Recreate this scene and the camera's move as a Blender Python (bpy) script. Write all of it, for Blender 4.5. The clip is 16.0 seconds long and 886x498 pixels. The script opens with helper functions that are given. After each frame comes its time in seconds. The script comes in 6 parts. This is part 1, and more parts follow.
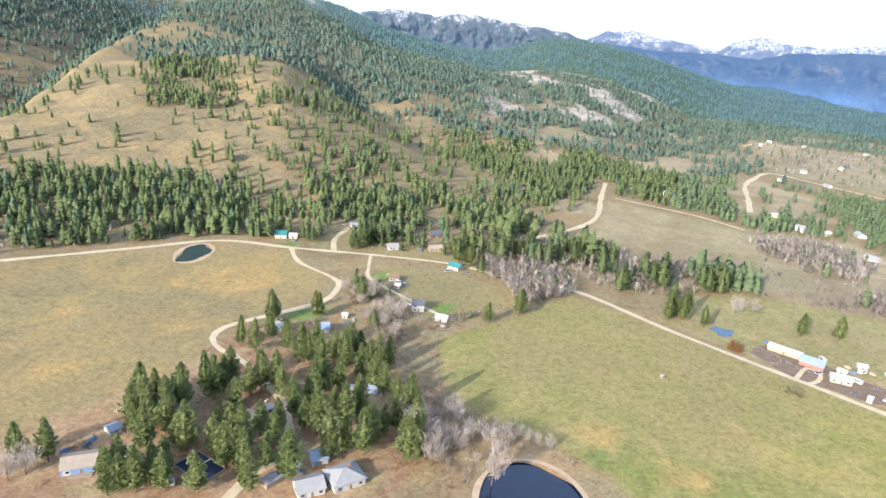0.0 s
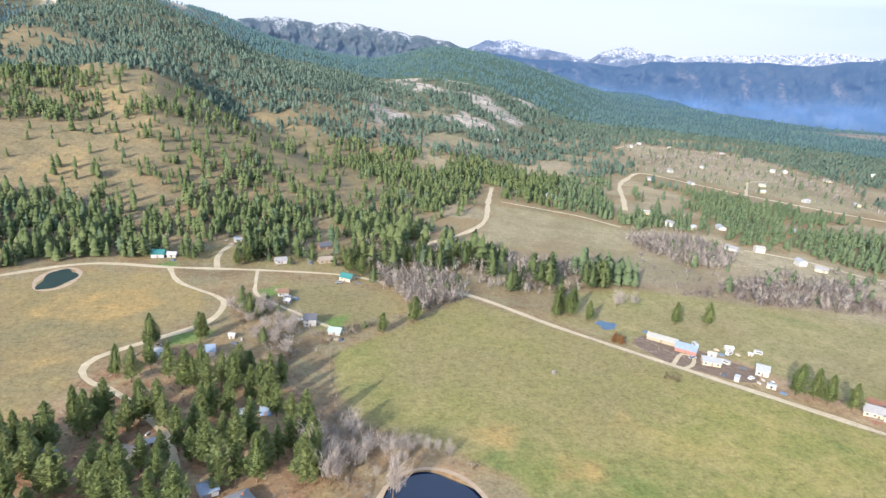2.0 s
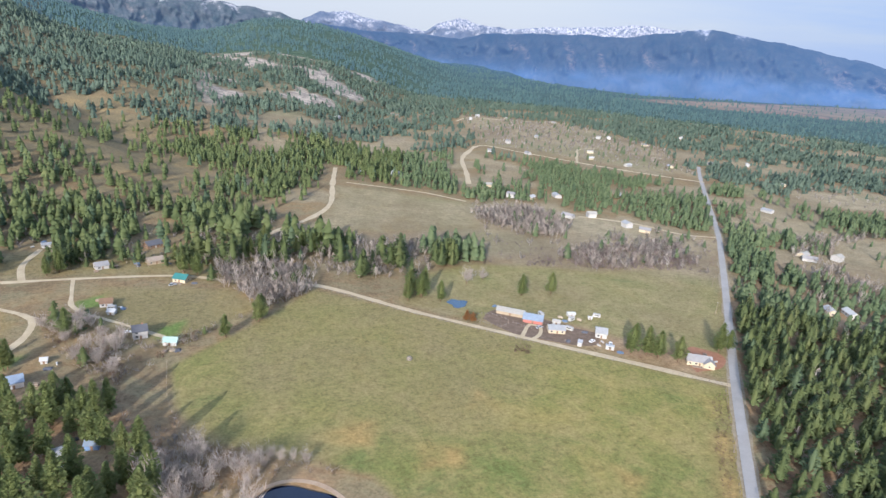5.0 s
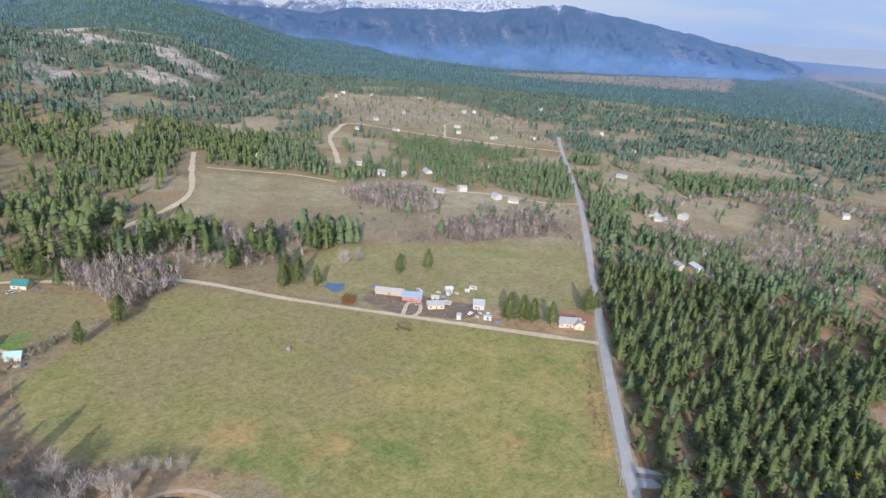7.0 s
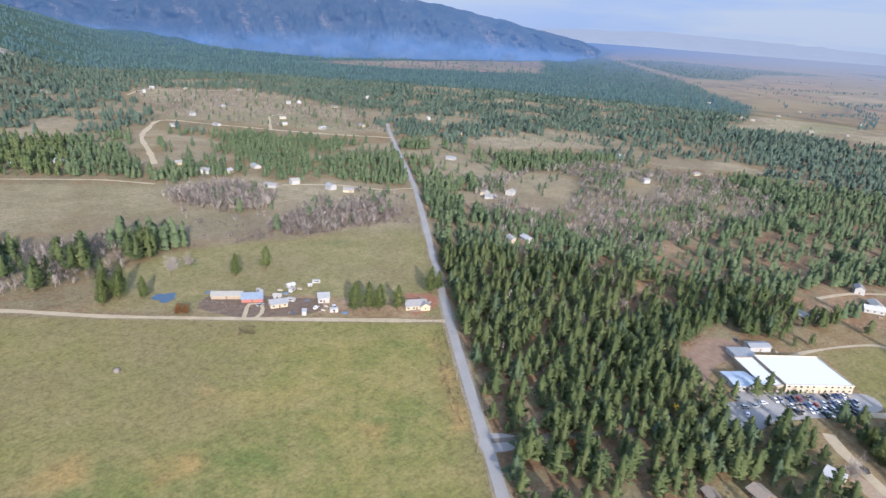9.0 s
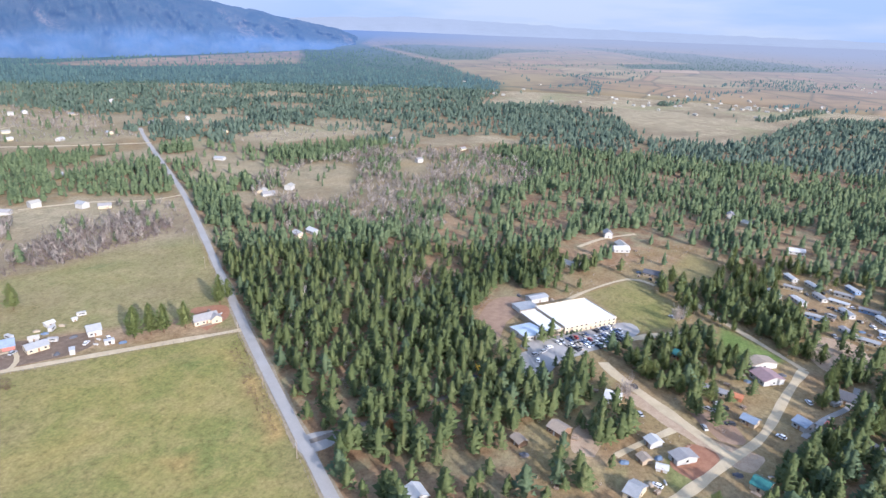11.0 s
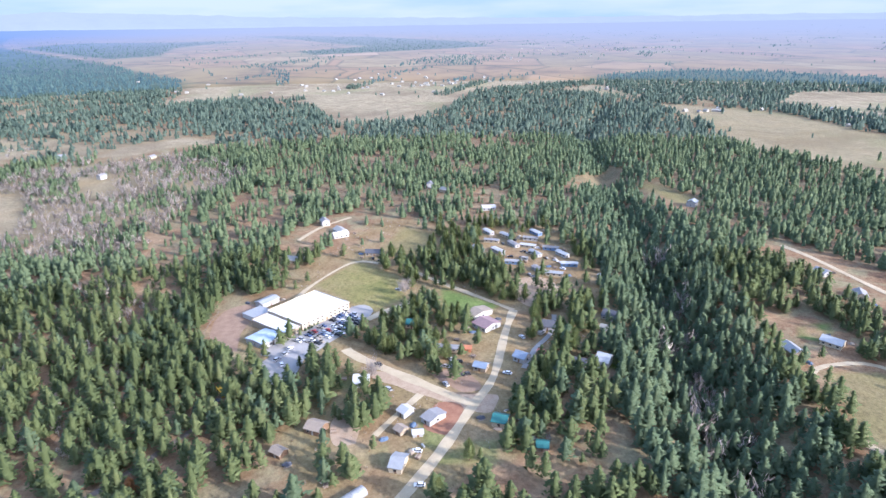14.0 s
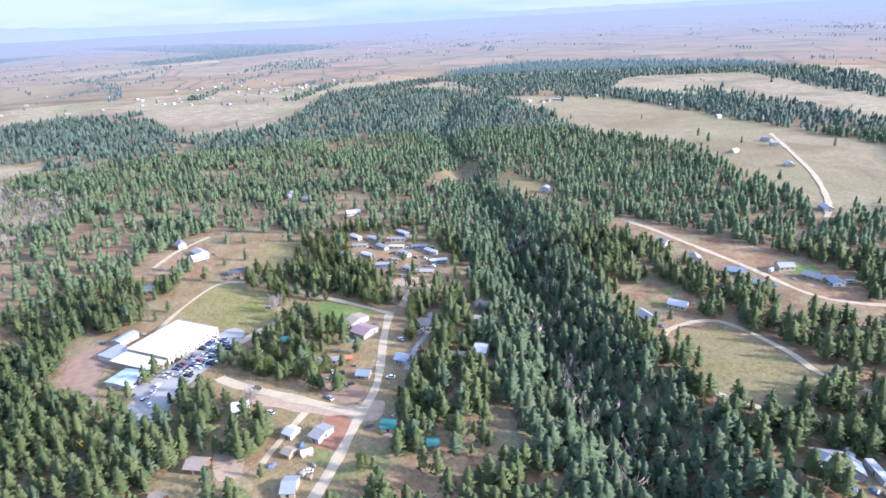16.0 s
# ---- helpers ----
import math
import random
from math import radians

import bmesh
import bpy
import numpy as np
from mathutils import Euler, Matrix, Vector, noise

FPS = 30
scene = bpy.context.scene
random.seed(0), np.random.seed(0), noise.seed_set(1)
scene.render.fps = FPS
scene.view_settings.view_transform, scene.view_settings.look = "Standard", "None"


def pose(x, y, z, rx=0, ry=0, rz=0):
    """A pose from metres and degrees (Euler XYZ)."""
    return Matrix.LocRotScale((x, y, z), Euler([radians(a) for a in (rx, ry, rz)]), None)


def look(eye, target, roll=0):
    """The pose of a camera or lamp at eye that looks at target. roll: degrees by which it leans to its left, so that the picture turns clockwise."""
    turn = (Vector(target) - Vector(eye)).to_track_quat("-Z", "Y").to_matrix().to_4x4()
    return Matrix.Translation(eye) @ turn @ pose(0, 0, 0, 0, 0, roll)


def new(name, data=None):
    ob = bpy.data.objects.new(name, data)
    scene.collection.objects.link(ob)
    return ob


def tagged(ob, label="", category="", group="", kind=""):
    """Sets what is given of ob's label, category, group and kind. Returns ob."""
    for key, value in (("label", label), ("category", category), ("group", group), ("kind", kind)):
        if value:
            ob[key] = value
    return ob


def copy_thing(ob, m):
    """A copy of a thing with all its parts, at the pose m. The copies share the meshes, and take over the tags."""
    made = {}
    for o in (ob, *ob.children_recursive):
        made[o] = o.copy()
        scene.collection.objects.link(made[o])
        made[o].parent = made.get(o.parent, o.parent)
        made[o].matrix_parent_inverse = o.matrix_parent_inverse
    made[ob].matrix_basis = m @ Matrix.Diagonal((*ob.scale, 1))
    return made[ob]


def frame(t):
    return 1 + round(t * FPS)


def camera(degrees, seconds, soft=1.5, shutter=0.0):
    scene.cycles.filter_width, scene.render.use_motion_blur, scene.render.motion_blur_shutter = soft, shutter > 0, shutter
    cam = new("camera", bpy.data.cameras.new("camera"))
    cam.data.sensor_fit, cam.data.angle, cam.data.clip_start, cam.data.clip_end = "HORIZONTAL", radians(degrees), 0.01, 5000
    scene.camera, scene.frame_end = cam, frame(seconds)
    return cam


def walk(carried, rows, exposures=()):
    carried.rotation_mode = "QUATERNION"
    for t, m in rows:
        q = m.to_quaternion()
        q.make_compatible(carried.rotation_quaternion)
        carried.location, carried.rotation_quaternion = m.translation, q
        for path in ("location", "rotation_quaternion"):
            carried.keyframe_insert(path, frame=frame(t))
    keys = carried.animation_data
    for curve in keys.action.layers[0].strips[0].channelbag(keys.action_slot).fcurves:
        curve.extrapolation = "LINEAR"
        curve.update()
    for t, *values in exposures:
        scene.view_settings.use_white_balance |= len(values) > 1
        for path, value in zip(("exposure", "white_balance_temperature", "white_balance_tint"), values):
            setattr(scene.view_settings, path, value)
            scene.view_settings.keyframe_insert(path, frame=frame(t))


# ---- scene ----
cam = camera(70.0, 16.0)
# seconds, x, y, z, yaw, pitch, lean
PATH = [
    (0, 0.00, 0.00, 170.00, 0.000, -18.486, -5.073),
    (0.5, 0.52, 0.00, 169.36, -2.608, -18.066, -5.201),
    (1, 1.00, 0.23, 169.11, -5.190, -17.620, -5.242),
    (1.5, 1.48, 1.07, 169.35, -7.838, -17.257, -5.275),
    (2, 2.03, 2.77, 170.04, -9.978, -16.954, -5.209),
    (2.5, 2.73, 5.05, 170.94, -12.342, -17.022, -5.208),
    (3, 3.66, 7.27, 171.79, -14.732, -17.127, -5.171),
    (5.5, 9.32, 15.72, 175.44, -26.798, -18.456, -5.237),
    (6, 10.02, 16.70, 175.80, -29.766, -18.787, -5.301),
    (6.5, 10.32, 17.16, 175.85, -32.885, -19.017, -5.179),
    (7, 10.43, 17.33, 175.71, -36.054, -19.173, -5.143),
    (7.5, 10.50, 17.42, 175.49, -39.195, -19.262, -5.143),
    (8, 10.74, 17.60, 175.27, -42.661, -19.263, -5.003),
    (10.5, 13.22, 19.29, 174.10, -66.244, -18.731, -2.791),
    (11, 13.33, 19.50, 174.17, -71.248, -18.871, -2.130),
    (11.5, 13.46, 19.82, 174.46, -76.236, -19.091, -1.424),
    (12, 13.93, 20.20, 174.87, -81.245, -19.340, -0.926),
    (12.5, 14.65, 20.32, 175.33, -85.944, -19.518, -0.405),
    (13, 15.37, 20.03, 175.85, -90.102, -19.661, -0.041),
    (13.5, 15.97, 19.52, 176.39, -93.860, -19.673, 0.317),
    (14, 16.37, 19.14, 176.96, -97.363, -19.618, 0.808),
    (14.5, 16.56, 18.95, 177.63, -100.789, -19.610, 1.276),
    (15, 16.60, 18.88, 178.37, -104.112, -19.637, 1.817),
    (15.5, 16.56, 18.88, 179.17, -107.167, -19.805, 2.422),
    (16, 16.46, 18.94, 179.98, -109.877, -20.018, 2.980),
]


def flight(x, y, z, yaw, pitch, lean):
    return pose(x, y, z, 0, 0, yaw) @ pose(0, 0, 0, 90 + pitch) @ pose(0, 0, 0, 0, 0, -lean)


EXPOSURES = [(0, 1.64, 6300, 10), (1.5, 1.52, 6250, 10), (3, 1.30, 6150, 11), (5.5, 1.07, 6050, 13), (8, 0.98, 6000, 14), (10.5, 1.23, 5900, 16), (13, 1.50, 5700, 18), (16, 1.71, 5550, 20)]
walk(cam, [(t, flight(*row)) for t, *row in PATH], EXPOSURES)

# ---- daylight: low winter sun from behind the first view ----
SUN_AZ, SUN_EL = 216.0, 21.0
world = bpy.data.worlds.new("world")
scene.world = world
world.use_nodes = True
wn = world.node_tree.nodes
sky = wn.new("ShaderNodeTexSky")
sky.sky_type, sky.sun_disc = "NISHITA", False
sky.sun_elevation, sky.sun_rotation = radians(SUN_EL), radians(SUN_AZ)
sky.air_density, sky.dust_density = 1.0, 2.0
# thin high cloud and valley haze whiten the sky, most of all low down
where = wn.new("ShaderNodeTexCoord")
split = wn.new("ShaderNodeSeparateXYZ")
stretch = wn.new("ShaderNodeMapping")
stretch.inputs["Scale"].default_value = (2.2, 2.2, 16.0)
veil = wn.new("ShaderNodeTexNoise")
veil.inputs["Scale"].default_value, veil.inputs["Detail"].default_value = 1.6, 6.0
low = wn.new("ShaderNodeMapRange")
low.inputs["From Min"].default_value, low.inputs["From Max"].default_value = 0.10, 0.45
low.inputs["To Min"].default_value, low.inputs["To Max"].default_value = 0.98, 0.42
tone = wn.new("ShaderNodeValToRGB")
tone.color_ramp.elements[0].position, tone.color_ramp.elements[0].color = 0.40, (0.42, 0.58, 0.90, 1)
tone.color_ramp.elements[1].position, tone.color_ramp.elements[1].color = 0.62, (0.58, 0.68, 0.84, 1)
bright = wn.new("ShaderNodeVectorMath")
bright.operation = "SCALE"
bright.inputs["Scale"].default_value = 1.34
blend = wn.new("ShaderNodeMix")
blend.data_type = "RGBA"
wl = world.node_tree.links
wl.new(where.outputs["Generated"], split.inputs[0])
wl.new(where.outputs["Generated"], stretch.inputs[0])
wl.new(stretch.outputs[0], veil.inputs["Vector"])
wl.new(split.outputs["Z"], low.inputs["Value"])
wl.new(veil.outputs["Fac"], tone.inputs[0])
north = wn.new("ShaderNodeMapRange")
north.inputs["From Min"].default_value, north.inputs["From Max"].default_value = 0.45, 0.95
north.interpolation_type = "SMOOTHSTEP"
paler = wn.new("ShaderNodeMix")
paler.data_type = "RGBA"
paler.inputs[7].default_value = (0.76, 0.82, 0.90, 1)
wl.new(split.outputs["Y"], north.inputs["Value"])
wl.new(north.outputs[0], paler.inputs[0])
wl.new(tone.outputs[0], paler.inputs[6])
wl.new(paler.outputs[2], bright.inputs[0])
wl.new(low.outputs[0], blend.inputs[0])
wl.new(sky.outputs[0], blend.inputs[6])
wl.new(bright.outputs[0], blend.inputs[7])
wl.new(blend.outputs[2], wn["Background"].inputs[0])
wn["Background"].inputs[1].default_value = 0.31
sun = new("sun", bpy.data.lights.new("sun", "SUN"))
sun.data.energy, sun.data.angle, sun.data.color = 3.5, radians(0.55), (1.0, 0.94, 0.86)
sx, sy = math.sin(radians(SUN_AZ)), math.cos(radians(SUN_AZ))
sun.matrix_basis = look((sx * 2000, sy * 2000, 2000 * math.tan(radians(SUN_EL))), (0, 0, 0))


# ---- materials ----
def node_material(name, rough=0.9, metal=0.0, spec=0.2):
    m = bpy.data.materials.new(name)
    m.use_nodes = True
    b = m.node_tree.nodes["Principled BSDF"]
    b.inputs["Roughness"].default_value, b.inputs["Metallic"].default_value = rough, metal
    b.inputs["Specular IOR Level"].default_value = spec
    return m, m.node_tree.nodes, m.node_tree.links, b


def noise_node(n, l, scale, detail=4.0, rough=0.6, distort=0.0):
    c = n.new("ShaderNodeNewGeometry")
    t = n.new("ShaderNodeTexNoise")
    t.inputs["Scale"].default_value, t.inputs["Detail"].default_value = scale, detail
    t.inputs["Roughness"].default_value, t.inputs["Distortion"].default_value = rough, distort
    l.new(c.outputs["Position"], t.inputs["Vector"])
    return t.outputs["Fac"]


def ramp(n, l, fac, stops):
    r = n.new("ShaderNodeValToRGB")
    e = r.color_ramp.elements
    while len(e) < len(stops):
        e.new(0.5)
    for k, (p, c) in zip(e, stops):
        k.position, k.color = p, (*c, 1)
    l.new(fac, r.inputs[0])
    return r.outputs[0]


def mix(n, l, fac, a, b, mode="MIX"):
    m = n.new("ShaderNodeMix")
    m.data_type, m.blend_type = "RGBA", mode
    for sock, v in ((m.inputs[0], fac), (m.inputs[6], a), (m.inputs[7], b)):
        if isinstance(v, (int, float)):
            sock.default_value = v
        elif isinstance(v, tuple):
            sock.default_value = (*v, 1)
        else:
            l.new(v, sock)
    return m.outputs[2]


def attr(n, name):
    a = n.new("ShaderNodeAttribute")
    a.attribute_name = name
    return a.outputs["Fac"]


def times_of(n, l, a, b, op="MULTIPLY"):
    m = n.new("ShaderNodeMath")
    m.operation = op
    for sock, v in zip(m.inputs, (a, b)):
        if isinstance(v, (int, float)):
            sock.default_value = v
        else:
            l.new(v, sock)
    return m.outputs[0]


def bump(n, l, b, fac, strength, distance):
    k = n.new("ShaderNodeBump")
    k.inputs["Strength"].default_value, k.inputs["Distance"].default_value = strength, distance
    l.new(fac, k.inputs["Height"])
    l.new(k.outputs[0], b.inputs["Normal"])


def speckled(name, stops, scale, rough=0.9, fine=8.0, relief=0.3, metal=0.0, spec=0.2):
    """A surface whose colour wanders over a ramp at two scales, with a fine relief."""
    m, n, l, b = node_material(name, rough, metal, spec)
    big, small = noise_node(n, l, scale, 5), noise_node(n, l, scale * fine, 3)
    fac = times_of(n, l, times_of(n, l, big, 0.65), times_of(n, l, small, 0.35), "ADD")
    l.new(ramp(n, l, fac, stops), b.inputs["Base Color"])
    bump(n, l, b, small, relief, 0.15)
    return m


def ground_material():
    m, n, l, b = node_material("meadow_and_litter", 0.95, 0, 0.05)
    big, mid, fine = noise_node(n, l, 0.014, 7, 0.64, 1.2), noise_node(n, l, 0.05, 6, 0.68, 0.4), noise_node(n, l, 0.55, 4, 0.75)
    tuft = noise_node(n, l, 0.22, 5, 0.8)
    litter = ramp(n, l, mid, [(0.32, (0.130, 0.080, 0.050)), (0.46, (0.185, 0.118, 0.070)), (0.54, (0.195, 0.155, 0.092)), (0.66, (0.215, 0.190, 0.105))])
    tan = ramp(n, l, big, [(0.34, (0.125, 0.106, 0.058)), (0.45, (0.172, 0.136, 0.076)), (0.54, (0.210, 0.158, 0.084)), (0.62, (0.250, 0.176, 0.084)), (0.72, (0.155, 0.134, 0.070))])
    tan = mix(n, l, ramp(n, l, mid, [(0.42, (0, 0, 0)), (0.68, (0.75, 0.75, 0.75))]), tan, (0.145, 0.120, 0.074))
    green = ramp(n, l, big, [(0.34, (0.225, 0.185, 0.068)), (0.46, (0.172, 0.162, 0.054)), (0.56, (0.152, 0.152, 0.050)), (0.68, (0.104, 0.132, 0.040))])
    green = mix(n, l, ramp(n, l, mid, [(0.44, (0, 0, 0)), (0.66, (0.85, 0.85, 0.85))]), green, (0.245, 0.200, 0.082))
    lush = ramp(n, l, mid, [(0.35, (0.085, 0.132, 0.036)), (0.65, (0.140, 0.178, 0.058))])
    rust = ramp(n, l, mid, [(0.35, (0.235, 0.160, 0.070)), (0.65, (0.345, 0.225, 0.085))])
    dirt = ramp(n, l, mid, [(0.3, (0.185, 0.104, 0.058)), (0.7, (0.295, 0.210, 0.125))])
    plain = ramp(n, l, mid, [(0.35, (0.205, 0.172, 0.112)), (0.65, (0.315, 0.262, 0.172))])
    plain = mix(n, l, ramp(n, l, noise_node(n, l, 0.006, 6, 0.65, 0.8), [(0.46, (0, 0, 0)), (0.62, (0.8, 0.8, 0.8))]), plain, (0.165, 0.128, 0.085))
    plain = mix(n, l, ramp(n, l, noise_node(n, l, 0.0045, 4, 0.5), [(0.55, (0, 0, 0)), (0.64, (0.6, 0.6, 0.6))]), plain, (0.19, 0.185, 0.10))
    stone = ramp(n, l, mid, [(0.38, (0.16, 0.14, 0.12)), (0.60, (0.38, 0.325, 0.265))])
    col = mix(n, l, attr(n, "dry"), litter, tan)
    col = mix(n, l, attr(n, "green"), col, green)
    col = mix(n, l, attr(n, "rust"), col, rust)
    col = mix(n, l, attr(n, "lush"), col, lush)
    col = mix(n, l, attr(n, "bare"), col, dirt)
    col = mix(n, l, attr(n, "plain"), col, plain)
    col = mix(n, l, attr(n, "scrub"), col, ramp(n, l, mid, [(0.4, (0.070, 0.080, 0.048)), (0.62, (0.135, 0.120, 0.075))]))
    col = mix(n, l, attr(n, "stone"), col, stone)
    col = mix(n, l, 0.58, col, ramp(n, l, tuft, [(0.34, (0.27, 0.26, 0.24)), (0.5, (0.5, 0.5, 0.5)), (0.68, (0.66, 0.66, 0.62))]), "OVERLAY")
    col = mix(n, l, 0.62, col, ramp(n, l, fine, [(0.3, (0.28, 0.28, 0.28)), (0.7, (0.72, 0.72, 0.72))]), "OVERLAY")
    l.new(col, b.inputs["Base Color"])
    bump(n, l, b, fine, 0.6, 0.5)
    return m


def leaf_material(name, dark, light, warm):
    m, n, l, b = node_material(name, 0.75, 0, 0.15)
    g = n.new("ShaderNodeNewGeometry")
    t = times_of(n, l, times_of(n, l, attr(n, "tint"), 0.65), times_of(n, l, g.outputs["Random Per Island"], 0.35), "ADD")
    col = ramp(n, l, t, [(0.0, dark), (0.6, light), (1.0, warm)])
    l.new(col, b.inputs["Base Color"])
    # light passes through the thin sprays
    through_light, both = n.new("ShaderNodeBsdfTranslucent"), n.new("ShaderNodeMixShader")
    both.inputs[0].default_value = 0.36
    l.new(col, through_light.inputs[0])
    l.new(b.outputs[0], both.inputs[1])
    l.new(through_light.outputs[0], both.inputs[2])
    l.new(both.outputs[0], n["Material Output"].inputs[0])
    return m


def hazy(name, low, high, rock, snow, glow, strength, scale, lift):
    """Land far off, with haze painted in as an emission that lifts its tone."""
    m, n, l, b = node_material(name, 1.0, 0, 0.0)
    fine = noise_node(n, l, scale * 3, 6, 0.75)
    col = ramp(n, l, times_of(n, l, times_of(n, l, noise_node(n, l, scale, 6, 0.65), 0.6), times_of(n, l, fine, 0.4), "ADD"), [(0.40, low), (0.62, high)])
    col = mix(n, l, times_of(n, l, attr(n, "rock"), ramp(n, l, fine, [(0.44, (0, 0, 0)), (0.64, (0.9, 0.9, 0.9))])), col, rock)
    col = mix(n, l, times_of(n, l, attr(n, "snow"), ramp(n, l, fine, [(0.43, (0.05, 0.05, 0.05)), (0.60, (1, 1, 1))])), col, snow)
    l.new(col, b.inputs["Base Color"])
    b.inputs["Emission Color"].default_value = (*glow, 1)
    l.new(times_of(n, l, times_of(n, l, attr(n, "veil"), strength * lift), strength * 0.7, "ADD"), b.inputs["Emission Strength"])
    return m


GROUND = ground_material()
def far_plain_material():
    m, n, l, b = node_material("haze_painted_far_plain", 1.0, 0, 0.0)
    g = n.new("ShaderNodeCombineXYZ")
    l.new(attr(n, "tx"), g.inputs[0])
    l.new(attr(n, "ty"), g.inputs[1])
    k = n.new("ShaderNodeMapping")
    k.inputs["Scale"].default_value, k.inputs["Rotation"].default_value = (1.5, 3.4, 1.0), (0, 0, radians(24))
    v, edge = n.new("ShaderNodeTexVoronoi"), n.new("ShaderNodeTexVoronoi")
    edge.feature = "DISTANCE_TO_EDGE"
    l.new(g.outputs[0], k.inputs[0])
    for node in (v, edge):
        node.inputs["Scale"].default_value = 1.0
        l.new(k.outputs[0], node.inputs["Vector"])
    rough = n.new("ShaderNodeTexNoise")
    rough.inputs["Scale"].default_value, rough.inputs["Detail"].default_value, rough.inputs["Roughness"].default_value = 4.0, 7.0, 0.7
    l.new(g.outputs[0], rough.inputs["Vector"])
    plots = ramp(n, l, v.outputs["Color"], [(0.1, (0.285, 0.200, 0.120)), (0.35, (0.215, 0.170, 0.092)), (0.6, (0.275, 0.178, 0.108)), (0.8, (0.215, 0.185, 0.098)), (0.95, (0.350, 0.250, 0.155))])
    plots = mix(n, l, ramp(n, l, rough.outputs["Fac"], [(0.45, (0, 0, 0)), (0.66, (0.8, 0.8, 0.8))]), plots, (0.125, 0.098, 0.075))
    plots = mix(n, l, ramp(n, l, edge.outputs["Distance"], [(0.0, (0.7, 0.7, 0.7)), (0.035, (0, 0, 0))]), plots, (0.110, 0.098, 0.070))
    wood = ramp(n, l, noise_node(n, l, 0.03, 5, 0.7), [(0.4, (0.045, 0.072, 0.048)), (0.62, (0.085, 0.115, 0.075))])
    land = mix(n, l, attr(n, "open"), wood, plots)
    # the land's own colour fades to black where haze is painted over it
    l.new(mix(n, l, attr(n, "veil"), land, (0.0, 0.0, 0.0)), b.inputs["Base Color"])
    # haze painted as emission: blue under the mountains, paler down the valley
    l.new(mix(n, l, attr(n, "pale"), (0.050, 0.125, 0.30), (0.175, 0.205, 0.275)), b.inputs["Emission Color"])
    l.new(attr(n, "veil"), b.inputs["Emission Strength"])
    return m


FAR_PLAIN = far_plain_material()
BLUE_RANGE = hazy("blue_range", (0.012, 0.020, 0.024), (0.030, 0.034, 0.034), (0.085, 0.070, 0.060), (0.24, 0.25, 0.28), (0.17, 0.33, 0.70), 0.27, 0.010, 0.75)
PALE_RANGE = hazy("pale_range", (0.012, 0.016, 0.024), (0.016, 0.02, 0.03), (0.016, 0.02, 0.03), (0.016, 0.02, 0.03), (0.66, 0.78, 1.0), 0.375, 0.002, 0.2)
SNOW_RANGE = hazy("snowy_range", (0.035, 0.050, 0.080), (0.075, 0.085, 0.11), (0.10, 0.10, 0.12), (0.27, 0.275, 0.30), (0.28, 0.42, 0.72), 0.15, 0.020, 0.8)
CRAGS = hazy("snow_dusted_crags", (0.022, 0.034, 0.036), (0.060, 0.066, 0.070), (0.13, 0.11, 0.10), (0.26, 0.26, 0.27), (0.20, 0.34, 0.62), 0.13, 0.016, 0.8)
NEEDLES = leaf_material("pine_needles", (0.066, 0.092, 0.038), (0.112, 0.140, 0.056), (0.165, 0.178, 0.078))
PONDEROSA = leaf_material("ponderosa_needles", (0.088, 0.118, 0.042), (0.142, 0.172, 0.062), (0.200, 0.212, 0.086))
FIR = leaf_material("fir_needles", (0.064, 0.098, 0.058), (0.106, 0.146, 0.078), (0.148, 0.182, 0.096))
# paler, bluer copy of the pine needles, distance haze painted in
FARPINE = leaf_material("haze_lifted_pine_needles", (0.076, 0.110, 0.058), (0.118, 0.156, 0.078), (0.160, 0.190, 0.098))
FARFIR = leaf_material("haze_glow_fir_needles", (0.036, 0.066, 0.050), (0.058, 0.098, 0.066), (0.086, 0.124, 0.080))
# blue haze painted on the farthest firs as an emission
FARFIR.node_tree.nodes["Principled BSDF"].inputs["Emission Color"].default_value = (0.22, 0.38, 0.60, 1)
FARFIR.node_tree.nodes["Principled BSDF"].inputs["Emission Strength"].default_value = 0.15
# mid-distance haze painted into the needle colour, paler and bluer than FIR
MIDFIR = leaf_material("haze_tinted_fir_needles", (0.070, 0.106, 0.080), (0.107, 0.147, 0.108), (0.144, 0.180, 0.130))
TWIGS = leaf_material("bare_twigs", (0.225, 0.185, 0.160), (0.350, 0.300, 0.262), (0.49, 0.435, 0.385))
WILLOW = leaf_material("willow_stems", (0.125, 0.072, 0.056), (0.20, 0.125, 0.092), (0.26, 0.175, 0.125))
PURPLE = leaf_material("purple_willow_stems", (0.165, 0.120, 0.112), (0.255, 0.195, 0.180), (0.34, 0.27, 0.245))
# darker and browner than the county road's asphalt
DRIVE = speckled("dark_brown_drive", [(0.3, (0.12, 0.095, 0.075)), (0.7, (0.19, 0.165, 0.14))], 0.2)
RUSTY = leaf_material("rust_brown_needles", (0.17, 0.085, 0.035), (0.27, 0.135, 0.055), (0.32, 0.18, 0.08))
BARK = speckled("pine_bark", [(0.3, (0.09, 0.055, 0.035)), (0.7, (0.20, 0.12, 0.075))], 1.5)
DIRT_ROAD = speckled("pale_gravel", [(0.3, (0.30, 0.242, 0.152)), (0.7, (0.45, 0.37, 0.245))], 0.15, fine=12)
ASPHALT = speckled("worn_asphalt", [(0.3, (0.225, 0.215, 0.20)), (0.7, (0.31, 0.295, 0.275))], 0.08, fine=20)
POND_BLUE = speckled("blue_pond_water", [(0.3, (0.008, 0.032, 0.065)), (0.7, (0.012, 0.045, 0.085))], 0.1, 0.08, spec=0.5, relief=0.05)
